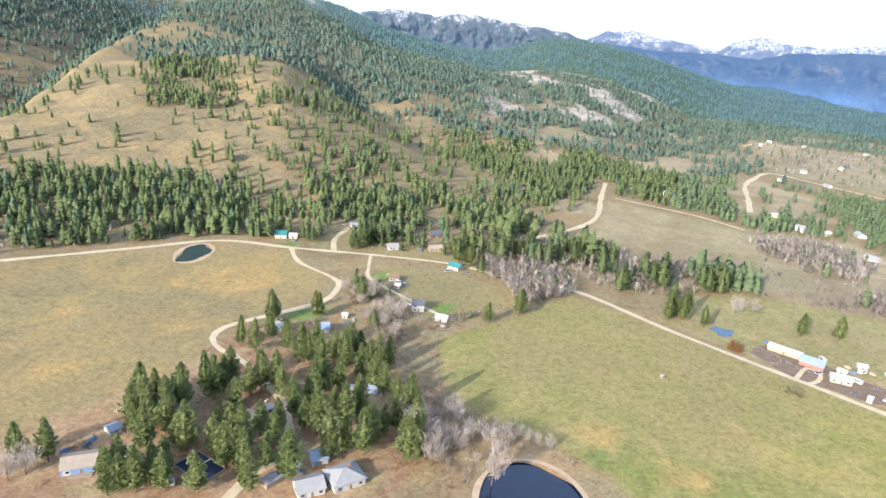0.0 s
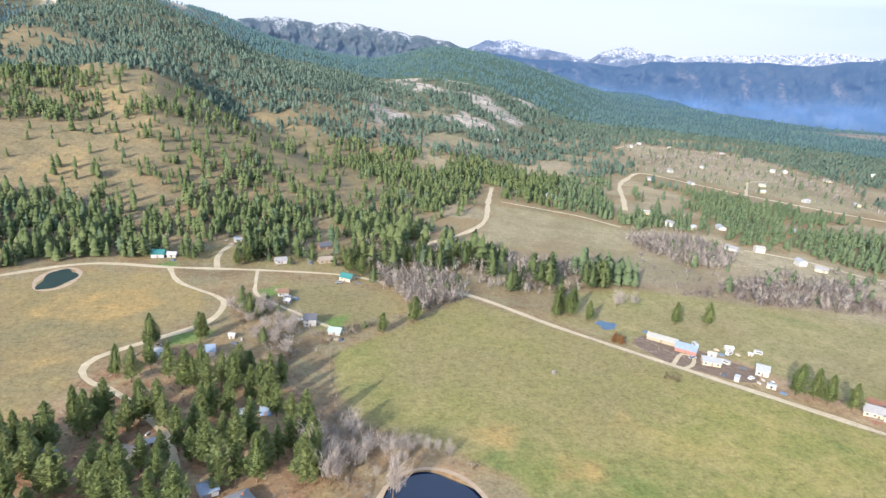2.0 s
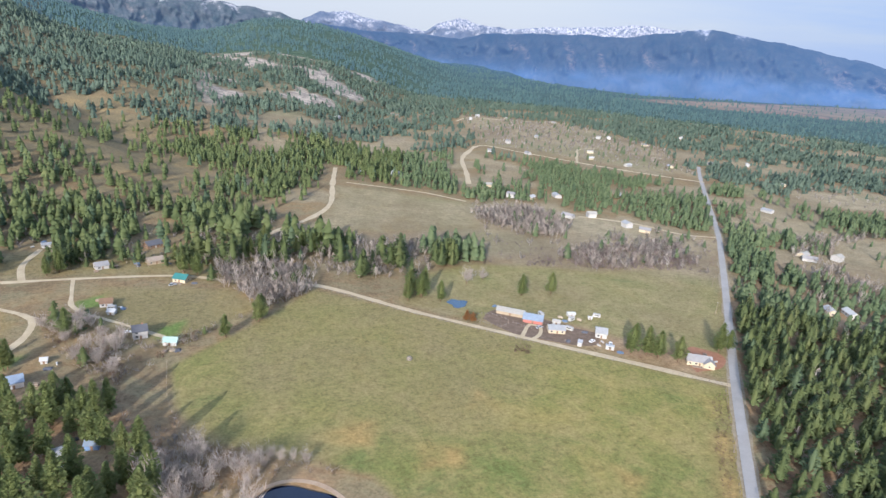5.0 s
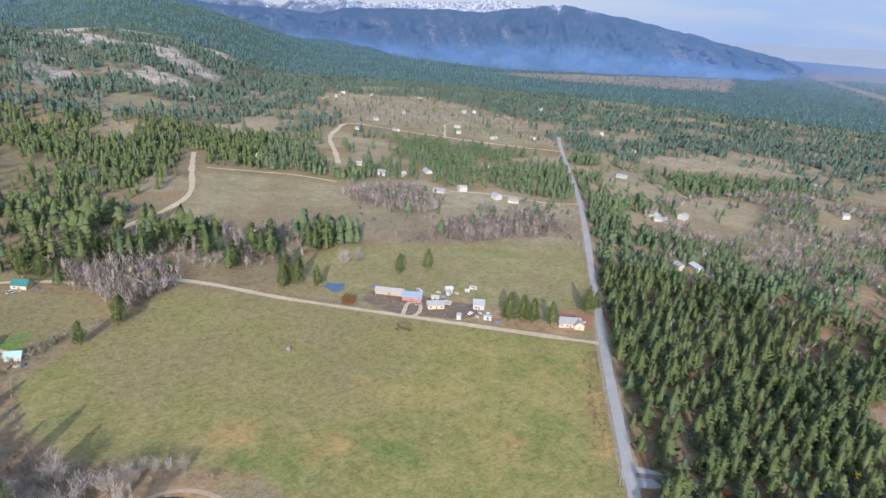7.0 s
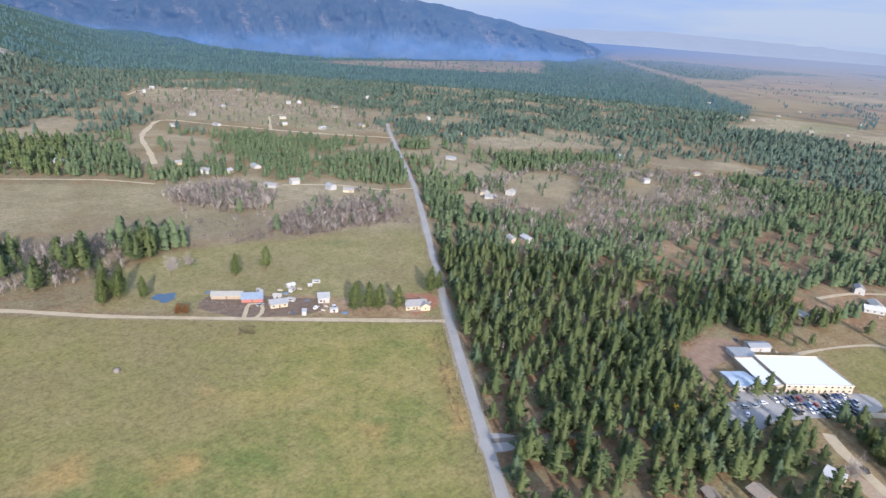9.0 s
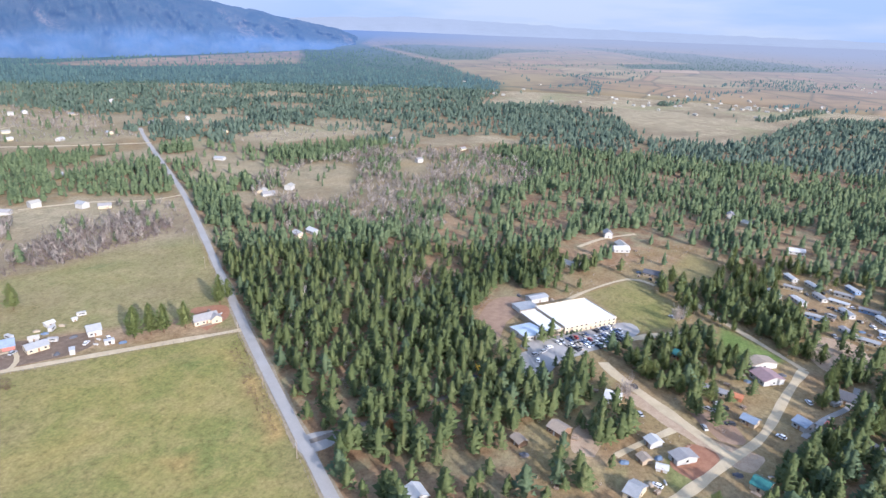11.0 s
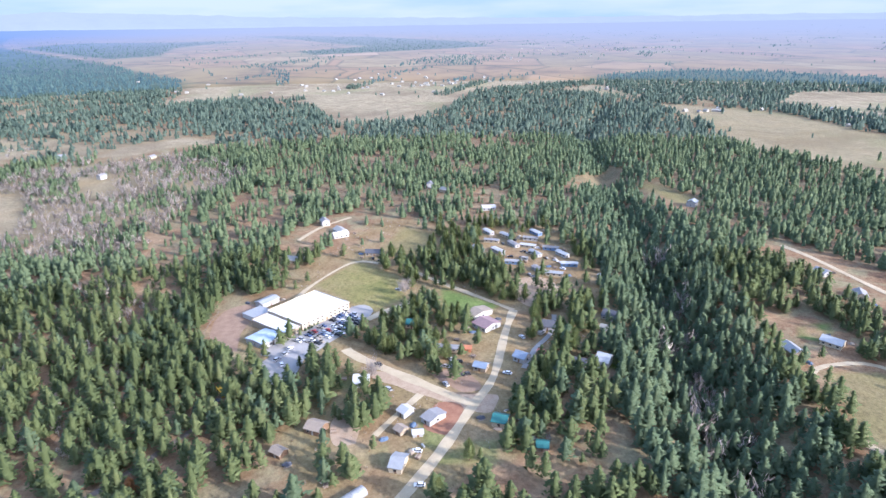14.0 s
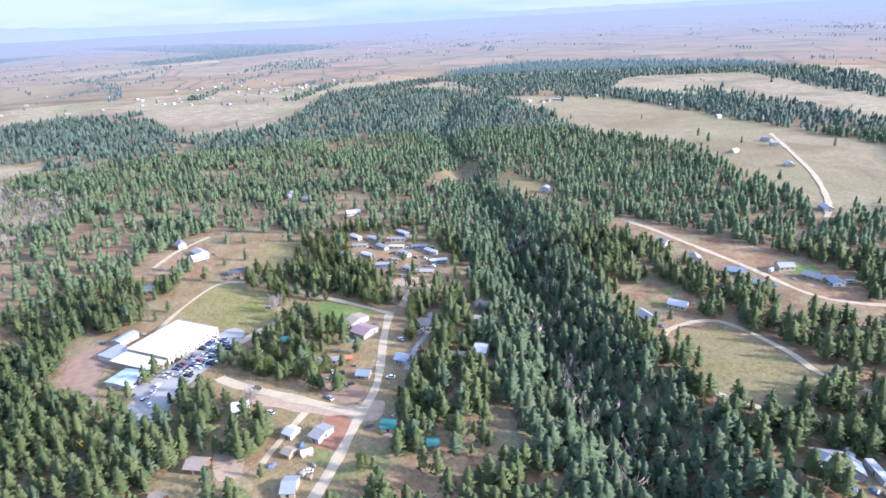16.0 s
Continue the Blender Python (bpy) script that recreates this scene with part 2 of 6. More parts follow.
POND_GREEN = speckled("dark_green_pond_water", [(0.3, (0.012, 0.024, 0.018)), (0.7, (0.02, 0.034, 0.024))], 0.1, 0.55, spec=0.12, relief=0.05)
WATER, wn2, wl2, wb2 = node_material("dark_pond_water", 0.04, 0, 0.5)
wb2.inputs["Base Color"].default_value = (0.004, 0.008, 0.022, 1)
bump(wn2, wl2, wb2, noise_node(wn2, wl2, 0.8, 3), 0.05, 0.05)


# ---- terrain ----
def curve_at(v, xs, ys):
    return np.interp(v, xs, ys)


def smooth(u):
    u = np.clip(u, 0, 1)
    return u * u * (3 - 2 * u)


GRID = np.random.RandomState(5).rand(64, 64)


def wander(x, y, size):
    """Smooth noise in 0..1 with waves of about that many metres."""
    u, v = np.asarray(x) / size, np.asarray(y) / size
    iu, iv = np.floor(u).astype(int), np.floor(v).astype(int)
    fu, fv = smooth(u - iu), smooth(v - iv)
    at = lambda a, b: GRID[a % 64, b % 64]
    return (at(iu, iv) * (1 - fu) + at(iu + 1, iv) * fu) * (1 - fv) + (at(iu, iv + 1) * (1 - fu) + at(iu + 1, iv + 1) * fu) * fv


def fractal(x, y, size):
    return (wander(x, y, size) + 0.5 * wander(x + 31, y - 17, size / 2.1) + 0.25 * wander(x - 57, y + 9, size / 4.3)) / 1.75


def distance_to(x, y, line):
    """Distance of points to a polyline."""
    best = np.full(np.shape(x), 1e9)
    for (ax, ay), (bx, by) in zip(line, line[1:]):
        dx, dy = bx - ax, by - ay
        u = np.clip(((x - ax) * dx + (y - ay) * dy) / (dx * dx + dy * dy), 0, 1)
        best = np.minimum(best, np.hypot(x - ax - u * dx, y - ay - u * dy))
    return best


def inside(x, y, poly):
    hit = np.zeros(np.shape(x), bool)
    for (ax, ay), (bx, by) in zip(poly, poly[1:] + poly[:1]):
        cross = (ay > y) != (by > y)
        hit ^= cross & (x < (bx - ax) * (y - ay) / ((by - ay) or 1e-9) + ax)
    return hit


def soft_inside(x, y, poly, edge):
    d = distance_to(x, y, poly + poly[:1])
    return smooth(0.5 + np.where(inside(x, y, poly), d, -d) / (2 * edge))


CREEK = [(120, -110), (174, -129), (282, -143), (367, -174), (510, -219), (737, -277), (1036, -353), (1370, -520)]
FOOT_AZ = [-180, -60, -37, -29, -20, -9, 0.7, 6, 13, 17.2, 20, 23, 26, 31, 37]
FOOT_R = [330, 420, 528, 541, 553, 577, 590, 645, 850, 1315, 1900, 2350, 2600, 2700, 2750]
CREST_AZ = [-180, -60, -37, -30, -22, -15, -11.8, -9.4, -7.4, -4.8, -1.3, 2.4, 4.5, 7, 9, 11, 14, 17, 21.5, 26.5, 31, 37]
CREST_EL = [3.0, 3.0, 3.0, 2.9, 2.6, 2.2, 1.7, 1.15, 0.5, -0.2, -0.8, -0.9, -0.4, 0.4, 0.65, 0.55, 0.1, -0.55, -1.7, -2.6, -2.95, -3.3]
SLOPE_EL = [2.0, 2.0, 0.9, 1.1, 1.7, 2.0, 1.4, 1.0, 0.7, 0.2, 0.2, 0.35, 0.45, 0.5, 0.45, 0.3, -0.4, -1.2, -2.6, -3.3, -3.4, -3.6]
BEND, REACH = 2200.0, 2650.0


def true_distance(r):
    """Past the bend the valley floor is drawn in to fit the camera's view, its whole depth before the skyline."""
    return np.where(r > BEND, BEND / np.maximum(1 - (r - BEND) / REACH, 0.012), r)


def spread_out(x, y):
    """Plan coordinates on the open valley floor of a point of the drawn-in land."""
    r = np.hypot(x, y)
    k = true_distance(r) / np.maximum(r, 1.0)
    return x * k, y * k


def draw_in(x, y):
    d = math.hypot(x, y)
    k = 1.0 if d < BEND else (BEND + REACH * (1 - BEND / d)) / d
    return x * k, y * k, k


def height(x, y):
    x, y = np.asarray(x, float), np.asarray(y, float)
    r, a = np.hypot(x, y), np.degrees(np.arctan2(x, y))
    r0, el = curve_at(a, FOOT_AZ, FOOT_R), curve_at(a, CREST_AZ, SLOPE_EL)
    r1 = np.maximum(3500.0, r0 + 500)
    top = 170 + r1 * np.tan(np.radians(el))
    crest_rise = r1 * (np.tan(np.radians(curve_at(a, CREST_AZ, CREST_EL))) - np.tan(np.radians(el)))
    u = np.clip((r - r0) / (r1 - r0), 0, 1)
    slopes = (a < 37) * smooth((37 - a) / 3)
    lean = smooth((a + 5) / 11)
    rise = slopes * (top * ((1 - lean) * (1 - (1 - u) ** 2.0) + lean * u**1.15) + crest_rise * smooth((u - 0.25) / 0.75)) * (1 - 0.45 * smooth((r - r1) / 1400))
    # spurs and draws running down the slope
    spur = (fractal(x * 0.9 + y * 0.25, y * 0.45, 330) - 0.5) * 130 + (fractal(x + 200, y, 120) - 0.5) * 30
    rise = np.maximum(rise + spur * (1 - 0.72 * lean) * smooth(u * 7) * slopes * (1 - 0.85 * u), 0)
    # the brown foothill's crest, the ravine behind it and the slope beyond
    along = np.clip(((x + 464) * -106 + (y - 627) * 541) / (106**2 + 541**2), -0.3, 2.2)
    west = -(x + 464 + 106 * along) * 0.981 - (y - 627 - 541 * along) * 0.192
    crest = 16 + 118 * np.clip(along, 0, 1) + 55 * np.clip(along - 1, 0, 1.2)
    gully = crest - 0.55 * np.minimum(west, 130) + 0.42 * np.maximum(west - 130, 0) + 10 * (fractal(x, y, 70) - 0.5)
    rise = np.where((west > 0) & (r < 2600), np.maximum(rise + (gully - rise) * smooth(west / 40) * smooth((r - 560) / 120) * smooth((2600 - r) / 500), 0), rise)
    creek = 13 * np.exp(-((distance_to(x, y, CREEK) / 22) ** 2))
    swell = (fractal(x, y, 420) - 0.5) * 9 * smooth((r - 1300) / 500) * (a > 20)
    floor = 172 * np.maximum(1 - r / true_distance(r), -0.02) * (r > BEND) * smooth((a - 16) / 10)
    return np.maximum(rise, floor) - creek + swell


# ---- the plan: roads, meadows, water ----
COUNTY_ROAD = [(60, -22), (130, 54), (203, 134), (299, 238), (405, 348), (500, 447), (574, 527), (786, 771), (880, 874)]
FARM_LANE = [(302, 243), (247, 294), (210, 328), (153, 382), (101, 437), (47, 455), (8, 473), (-56, 478), (-119, 478), (-179, 480), (-231, 446), (-301, 399), (-420, 320)]
DRIVE_LOOP = [(-121, 477), (-107, 447), (-77, 422), (-70, 407), (-76, 378), (-104, 350), (-122, 331), (-124, 316), (-115, 304), (-100, 294), (-70, 260), (-57, 223), (-67, 208), (-73, 190)]
PADDOCK_TRACK = [(-57, 476), (-55, 450), (-50, 425), (-20, 395), (0, 375)]
HILL_TRACK = [(-87, 478), (-92, 510), (-86, 545)]
BENCH_ROAD = [(80, 560), (131, 611), (162, 663), (186, 755), (212, 850)]
BENCH_LANE = [(205, 762), (258, 727), (290, 703), (322, 662)]
FAR_ROAD = [(366, 750), (395, 822), (431, 917), (473, 985), (534, 1053), (589, 976), (653, 884), (712, 814), (776, 752)]
INNER_LANE = [(640, 905), (690, 980), (732, 1033), (790, 1050)]
HOME_DRIVE = [(430, 590), (459, 572), (486, 549), (510, 512), (545, 497)]
UPPER_LANE = [(628, 1391), (684, 1453), (723, 1454), (799, 1430), (972, 1419)]
VILLAGE_ROAD = [(195, 30), (233, 1), (257, -15), (280, -29), (304, -44), (351, -61), (383, -74)]
VILLAGE_BACK = [(383, -74), (406, -57), (440, -31), (470, -12)]
VILLAGE_CROSS = [(280, -29), (301, -8), (335, 26), (347, 34)]
VILLAGE_SPUR = [(262, 20), (273, 12), (293, -4)]
FIELD_TRACK = [(408, 75), (449, 58), (489, 30), (484, 10)]
SCHOOL_EXIT = [(383, 22), (395, 8), (404, -6), (415, -20)]
FOREST_TRACK = [(551, 77), (586, 59), (614, 32)]
SCHOOL_DRIVE = [(219, 150), (240, 134), (264, 115), (307, 86), (330, 76)]
FARM_LOOP = [(209, 328), (216, 336), (224, 344), (229, 338), (222, 328), (214, 324)]
YARD_TRACK = [(310, -62), (330, -74), (350, -90), (372, -98)]
EAST_ROAD = [(470, -322), (440, -327), (391, -329), (336, -331), (288, -330), (262, -345), (240, -380)]
EAST_LOOP = [(272, -200), (281, -211), (287, -223), (282, -251), (241, -258), (214, -254), (190, -262)]
EAST_TRACK = [(240, -190), (225, -193), (210, -201), (197, -208), (175, -228)]
RIDGE_ROAD = [(708, -744), (597, -662), (503, -589), (425, -515), (393, -474)]

GREEN_FIELD = [(5, 300), (3, 340), (52, 383), (97, 430), (150, 380), (240, 296), (297, 242), (260, 200), (203, 139), (120, 50), (70, 150), (85, 210), (80, 226), (54, 243), (14, 268)]
DRY_FIELD = [(-480, 250), (-301, 394), (-228, 440), (-169, 466), (-120, 466), (-78, 416), (-82, 387), (-123, 336), (-127, 309), (-120, 279), (-139, 254), (-138, 232), (-168, 208), (-320, 80)]
PADDOCK = [(-42, 461), (42, 442), (56, 405), (6, 362), (-30, 391)]
FARM_PASTURE = [(150, 395), (188, 447), (234, 462), (308, 440), (335, 425), (397, 424), (441, 392), (355, 303), (304, 250), (250, 300)]
BENCH_FIELD = [(190, 745), (316, 660), (290, 560), (209, 557), (110, 575), (150, 618), (178, 690)]
FAR_BENCH = [(690, 1519), (959, 1407), (958, 1070), (805, 793), (700, 866), (620, 1000), (544, 1061)]
BALL_FIELD = [(446, 58), (494, 26), (451, -6), (411, -6), (393, 19)]
UPPER_LAWN = [(514, 8), (580, -17), (547, -41), (493, -25)]
LAWN = [(428, -33), (392, -67), (373, -48), (386, -27)]
EAST_FIELD = [(283, -216), (277, -248), (238, -253), (204, -250), (198, -213), (230, -197)]
RIDGE_FIELD = [(1420, -630), (1074, -600), (872, -527), (707, -585), (469, -505), (370, -500), (400, -620), (563, -790), (840, -800), (1200, -820)]
CREEK_MEADOW = [(706, -294), (604, -298), (596, -330), (676, -321)]
CREEK_BANK = [(717, -214), (718, -253), (782, -315), (818, -313), (745, -244)]
HOUSE_MEADOW = [(385, 542), (453, 514), (481, 534), (445, 585), (408, 576)]
STRIP_EAST = [(984, 413), (980, 355), (1061, 296), (1075, 219), (1140, 315), (1080, 388)]
HOUSE_CLEARING = [(790, 349), (776, 307), (853, 334), (840, 368)]
WOOD_CLEARING = [(672, 449), (768, 457), (777, 407), (706, 374), (631, 357), (610, 387), (631, 429)]
TAN_STRIP = [(834, 640), (883, 582), (946, 560), (1025, 500), (1099, 533), (1062, 605), (988, 670), (895, 700)]
FAR_STRIP = [(1850, 2380), (2746, 2544), (4512, 2785), (3791, 2314), (3181, 1967), (2957, 1797), (2079, 2066)]
PLAIN = [(30000, 14000), (7786, 3893), (3900, 1450), (2300, 600), (1900, 500), (1620, 500), (1720, 330), (1640, 200), (1470, 110), (1240, 60), (1225, -80), (1400, -170), (1811, -323), (1960, -700), (1480, -660), (1420, -840), (1200, -930), (900, -1000), (500, -900), (2000, -40000), (40000, -40000)]
HOME_PARK = [(380, -84), (432, -82), (500, -66), (550, -78), (550, -136), (470, -145), (420, -122), (385, -112)]
SADDLE = [(1833, -574), (1874, -678), (1672, -805), (1500, -720), (1528, -620), (1673, -537)]
FARM_YARD = [(205, 345), (225, 365), (262, 330), (300, 285), (296, 252), (250, 300)]
LANE_HOUSES = [(-30, 480), (40, 455), (95, 445), (110, 470), (40, 520), (-90, 540), (-150, 500)]
GROVE = [(-146, 252), (-128, 285), (-115, 318), (-92, 338), (-74, 350), (-49, 330), (-22, 316), (4, 262), (6, 232), (-13, 200), (-60, 170), (-190, 140), (-190, 200)]
VILLAGE = [(300, 70), (380, 105), (470, 70), (560, 30), (600, 0), (545, -150), (420, -160), (345, -125), (312, -88), (262, -52), (215, -22), (200, 10), (235, 55)]
PARKING = [(322, 86), (311, 67), (339, 56), (361, 40), (391, 18), (407, 25), (380, 52), (350, 73), (336, 82)]
THICKET = [(30, 262), (5, 290), (-20, 262), (6, 225), (20, 205), (18, 190), (70, 232), (64, 244)]
COTTONWOODS = [(33, 480), (71, 478), (106, 458), (92, 421), (60, 404), (36, 441)]
PINE_BELT = [(20, 492), (90, 476), (112, 455), (150, 436), (190, 425), (232, 440), (255, 475), (215, 515), (160, 525), (120, 565), (70, 610), (20, 560)]
FOOT_WOOD = [(-440, 340), (-301, 414), (-231, 462), (-179, 494), (-100, 498), (0, 492), (60, 482), (110, 482), (160, 560), (100, 590), (80, 660), (-200, 620), (-440, 520)]
MIDLAND = [(112, 470), (250, 470), (330, 440), (440, 395), (540, 480), (430, 610), (322, 662), (290, 560), (209, 557), (130, 545)]
GREEN_PART = [(150, 298), (205, 300), (292, 238), (200, 138), (120, 60), (100, 203), (140, 240)]
RUST_PATCHES = (((-184, 388), (-176, 419), (-124, 433), (-107, 408), (-136, 370), (-163, 374)), ((-198, 271), (-175, 282), (-164, 259), (-188, 255)), ((100, 222), (116, 214), (124, 232), (108, 240)), ((140, 262), (156, 258), (152, 276)), ((50, 262), (84, 246), (92, 262), (60, 278)), ((-8, 226), (7, 232), (17, 243), (30, 240), (20, 214), (12, 207), (-6, 208)), ((60, 172), (80, 168), (84, 190), (70, 186)), ((-150, 330), (-132, 338), (-140, 310), (-158, 312)), ((-230, 330), (-205, 345), (-200, 325), (-225, 312)), ((180, 180), (196, 190), (186, 200)), ((285, 232), (252, 196), (220, 160), (212, 164), (244, 200), (276, 236)))
LAWNS = (((-130, 193), (-121, 198), (-113, 202), (-114, 190), (-135, 187)), ((-24, 209), (-19, 216), (-15, 208), (-23, 198)), ((327, -346), (331, -365), (314, -374), (306, -357)), ((-51, 437), (-36, 447), (-36, 426), (-49, 425)), ((-138, 480), (-122, 493), (-116, 483), (-135, 478)), ((-2, 388), (13, 397), (6, 375), (-5, 375)), ((322, -116), (324, -131), (300, -116), (306, -105)))
LAWNS_TOO = (((313, 44), (332, 26), (305, 29), (303, 42)), ((-90, 364), (-66, 369), (-76, 350), (-92, 345)), ((252, -23), (250, -35), (234, -30), (239, -2)), ((333, -241), (334, -261), (309, -242), (319, -231)), ((269, 0), (273, -17), (248, -9), (250, -2)), ((428, -33), (392, -67), (373, -48), (386, -27)), ((240, 16), (256, 14), (252, 30), (243, 30)))
HEDGE = [(-66, 405), (-36, 402), (-5, 368), (48, 392), (92, 425), (98, 436), (60, 408), (0, 350), (-24, 322), (-56, 375)]
WILLOWS = [(317, 462), (330, 425), (379, 425), (416, 413), (443, 419), (474, 470), (440, 500), (418, 512), (400, 492), (370, 482)]
ASPENS = [(300, 611), (304, 555), (321, 526), (369, 515), (392, 548), (380, 600), (336, 613)]
GREY_WOOD = [(473, 330), (528, 380), (560, 420), (640, 480), (938, 440), (960, 300), (920, 225), (821, 155), (657, 205), (560, 205), (515, 236), (530, 300)]
GREENS = ((HOUSE_MEADOW, 0.5, 8), (DRY_FIELD, 0.22, 3), (GREEN_FIELD, 0.78, 2.5), (GREEN_PART, 1.0, 18), (FARM_PASTURE, 0.75, 6), (PADDOCK, 0.35, 5), (BENCH_FIELD, 0.4, 8), (BALL_FIELD, 0.85, 3), (UPPER_LAWN, 0.6, 4), (VILLAGE, 0.42, 12), (EAST_FIELD, 0.45, 3), (CREEK_MEADOW, 0.6, 8), (RIDGE_FIELD, 0.25, 15), (LANE_HOUSES, 0.35, 8))
DRIES = ((CREEK_BANK, 1, 8), (HOUSE_MEADOW, 1, 8), (STRIP_EAST, 1, 12), (HOUSE_CLEARING, 1, 8), (GREEN_FIELD, 1, 2.5), (DRY_FIELD, 1, 3), (MIDLAND, 0.85, 15), (VILLAGE, 0.55, 12), (GREY_WOOD, 0.7, 20), (PADDOCK, 1, 5), (BENCH_FIELD, 1, 8), (FARM_PASTURE, 1, 6), (BALL_FIELD, 1, 3), (UPPER_LAWN, 1, 4), (EAST_FIELD, 1, 3), (RIDGE_FIELD, 1, 12), (CREEK_MEADOW, 1, 8), (WOOD_CLEARING, 1, 10), (TAN_STRIP, 1, 15), (FAR_STRIP, 1, 60), (LANE_HOUSES, 0.6, 8), (COTTONWOODS, 0.7, 10), (FAR_BENCH, 1, 20), (WILLOWS, 0.7, 10))
BARES = ((FARM_YARD, 0.9, 5), ([(195, 358), (210, 368), (225, 353), (246, 330), (252, 312), (238, 310), (221, 322), (208, 332)], 1.0, 3), (FAR_BENCH, 0.15, 30), (VILLAGE, 0.5, 20), (THICKET, 0.45, 6), (GROVE, 0.8, 8))
POND = (44.0, 203.0, 22.0, 28.0)
ROADS = (
    ("county_road", COUNTY_ROAD, 5.4, "asphalt", "straight grey asphalt county road between field and pines"),
    ("farm_lane", FARM_LANE, 4.6, "dirt", "pale gravel farm lane along the green field"),
    ("drive_loop", DRIVE_LOOP, 4.2, "dirt", "curving pale dirt drive round the dry field"),
    ("paddock_track", PADDOCK_TRACK, 2.6, "dirt", "narrow dirt track beside the paddock"),
    ("hill_track", HILL_TRACK, 4.0, "dirt", "short dirt track climbing to the pines"),
    ("bench_road", BENCH_ROAD, 6.0, "dirt", "curving pale gravel road on the bench"),
    ("bench_lane", BENCH_LANE, 4.0, "dirt", "pale lane along the upper field"),
    ("far_road", FAR_ROAD, 7.0, "dirt", "distant pale gravel road through the pines"),
    ("inner_lane", INNER_LANE, 5.0, "dirt", "pale lane across the far bench"),
    ("home_drive", HOME_DRIVE, 4.0, "dirt", "pale drive past the upper homes"),
    ("upper_lane", UPPER_LANE, 6.0, "dirt", "thin pale lane along the far bench"),
    ("village_road", VILLAGE_ROAD, 5.0, "dirt", "wide dusty village road between the houses"),
    ("village_back_lane", VILLAGE_BACK, 4.0, "dirt", "dusty back lane past the lawn"),
    ("village_cross_road", VILLAGE_CROSS, 5.4, "dirt", "dusty cross road to the school"),
    ("village_spur", VILLAGE_SPUR, 4.0, "dirt", "short gravel spur between sheds"),
    ("field_track", FIELD_TRACK, 3.0, "dirt", "pale track along the playing field"),
    ("school_exit", SCHOOL_EXIT, 5.0, "dirt", "gravel exit lane beside the car park"),
    ("forest_track", FOREST_TRACK, 4.5, "dirt", "pale forest track among the pines"),
    ("school_drive", SCHOOL_DRIVE, 3.2, "asphalt", "grey drive under the pines to the car park"),
    ("farm_loop", FARM_LOOP, 3.0, "dirt", "pale gravel turning loop in the farm yard"),
    ("yard_track", YARD_TRACK, 3.0, "asphalt", "worn yard track between gardens"),
    ("east_road", EAST_ROAD, 4.2, "dirt", "pale gravel road past houses in the pines"),
    ("east_loop", EAST_LOOP, 3.6, "dirt", "pale gravel loop round the open field"),
    ("east_track", EAST_TRACK, 3.5, "dirt", "thin dirt track below the open field"),
    ("ridge_road", RIDGE_ROAD, 5.0, "dirt", "pale gravel road over the grassy ridge"),
)


def strongest(x, y, areas):
    w = np.zeros(np.shape(x))
    for poly, k, edge in areas:
        w = np.maximum(w, k * soft_inside(x, y, poly, edge))
    return w


def foothill_grass(x, y):
    """How open and grassy the slopes are: bare on the brown foothill and the sunny spurs."""
    r, a = np.hypot(x, y), np.degrees(np.arctan2(x, y))
    on = smooth((r - curve_at(a, FOOT_AZ, FOOT_R) + 10) / 60) * (a < 37)
    brown = smooth((-24 - a) / 3) * smooth((r - 640) / 120) * smooth((1700 - r) / 300)
    west = -(x + 464) * 0.981 - (y - 627) * 0.192
    brown = np.maximum(brown * (west < 25), 0.35 * brown)
    patch = smooth((fractal(x + 90, y + 40, 170) - 0.44) * 9) * smooth((1900 - r) / 700)
    return on * np.maximum(brown, patch * smooth((a + 40) / 8)), on


def glades(x, y):
    """Small grassy openings among the valley's pines."""
    r, a = np.hypot(x, y), np.degrees(np.arctan2(x, y))
    strength = smooth((r - 520) / 80) * smooth((a - 2) / 6) * (0.05 + 0.95 * smooth((80 - a) / 16))
    return strength * smooth((fractal(x * 0.75 + 15, y * 0.75 + 40, 62) - 0.535) * 11)


def rock_ledges(x, y):
    """Pale rock outcrops in streaks down the forested slope."""
    r, a = np.hypot(x, y), np.degrees(np.arctan2(x, y))
    streak = smooth((fractal(x * 0.9 + y * 0.55, y * 0.30 - x * 0.6, 85) + 0.25 * (fractal(x, y, 420) - 0.5) - 0.575) * 14)
    return smooth((a - 1) / 3) * smooth((24 - a) / 3) * smooth((r - 1100) / 250) * smooth((3100 - r) / 300) * streak


def mesh_object(name, verts, faces, mat, smooth_faces=False, parent=None):
    me = bpy.data.meshes.new(name)
    me.from_pydata([tuple(v) for v in verts] if not isinstance(verts, np.ndarray) else verts.tolist(), [], faces.tolist() if isinstance(faces, np.ndarray) else faces)
    me.materials.append(mat)
    if smooth_faces:
        me.shade_smooth()
    me.update()
    ob = new(name, me)
    ob.parent = parent
    return ob


def set_attribute(ob, name, values):
    a = ob.data.attributes.new(name, "FLOAT", "POINT")
    a.data.foreach_set("value", np.asarray(values, np.float32))


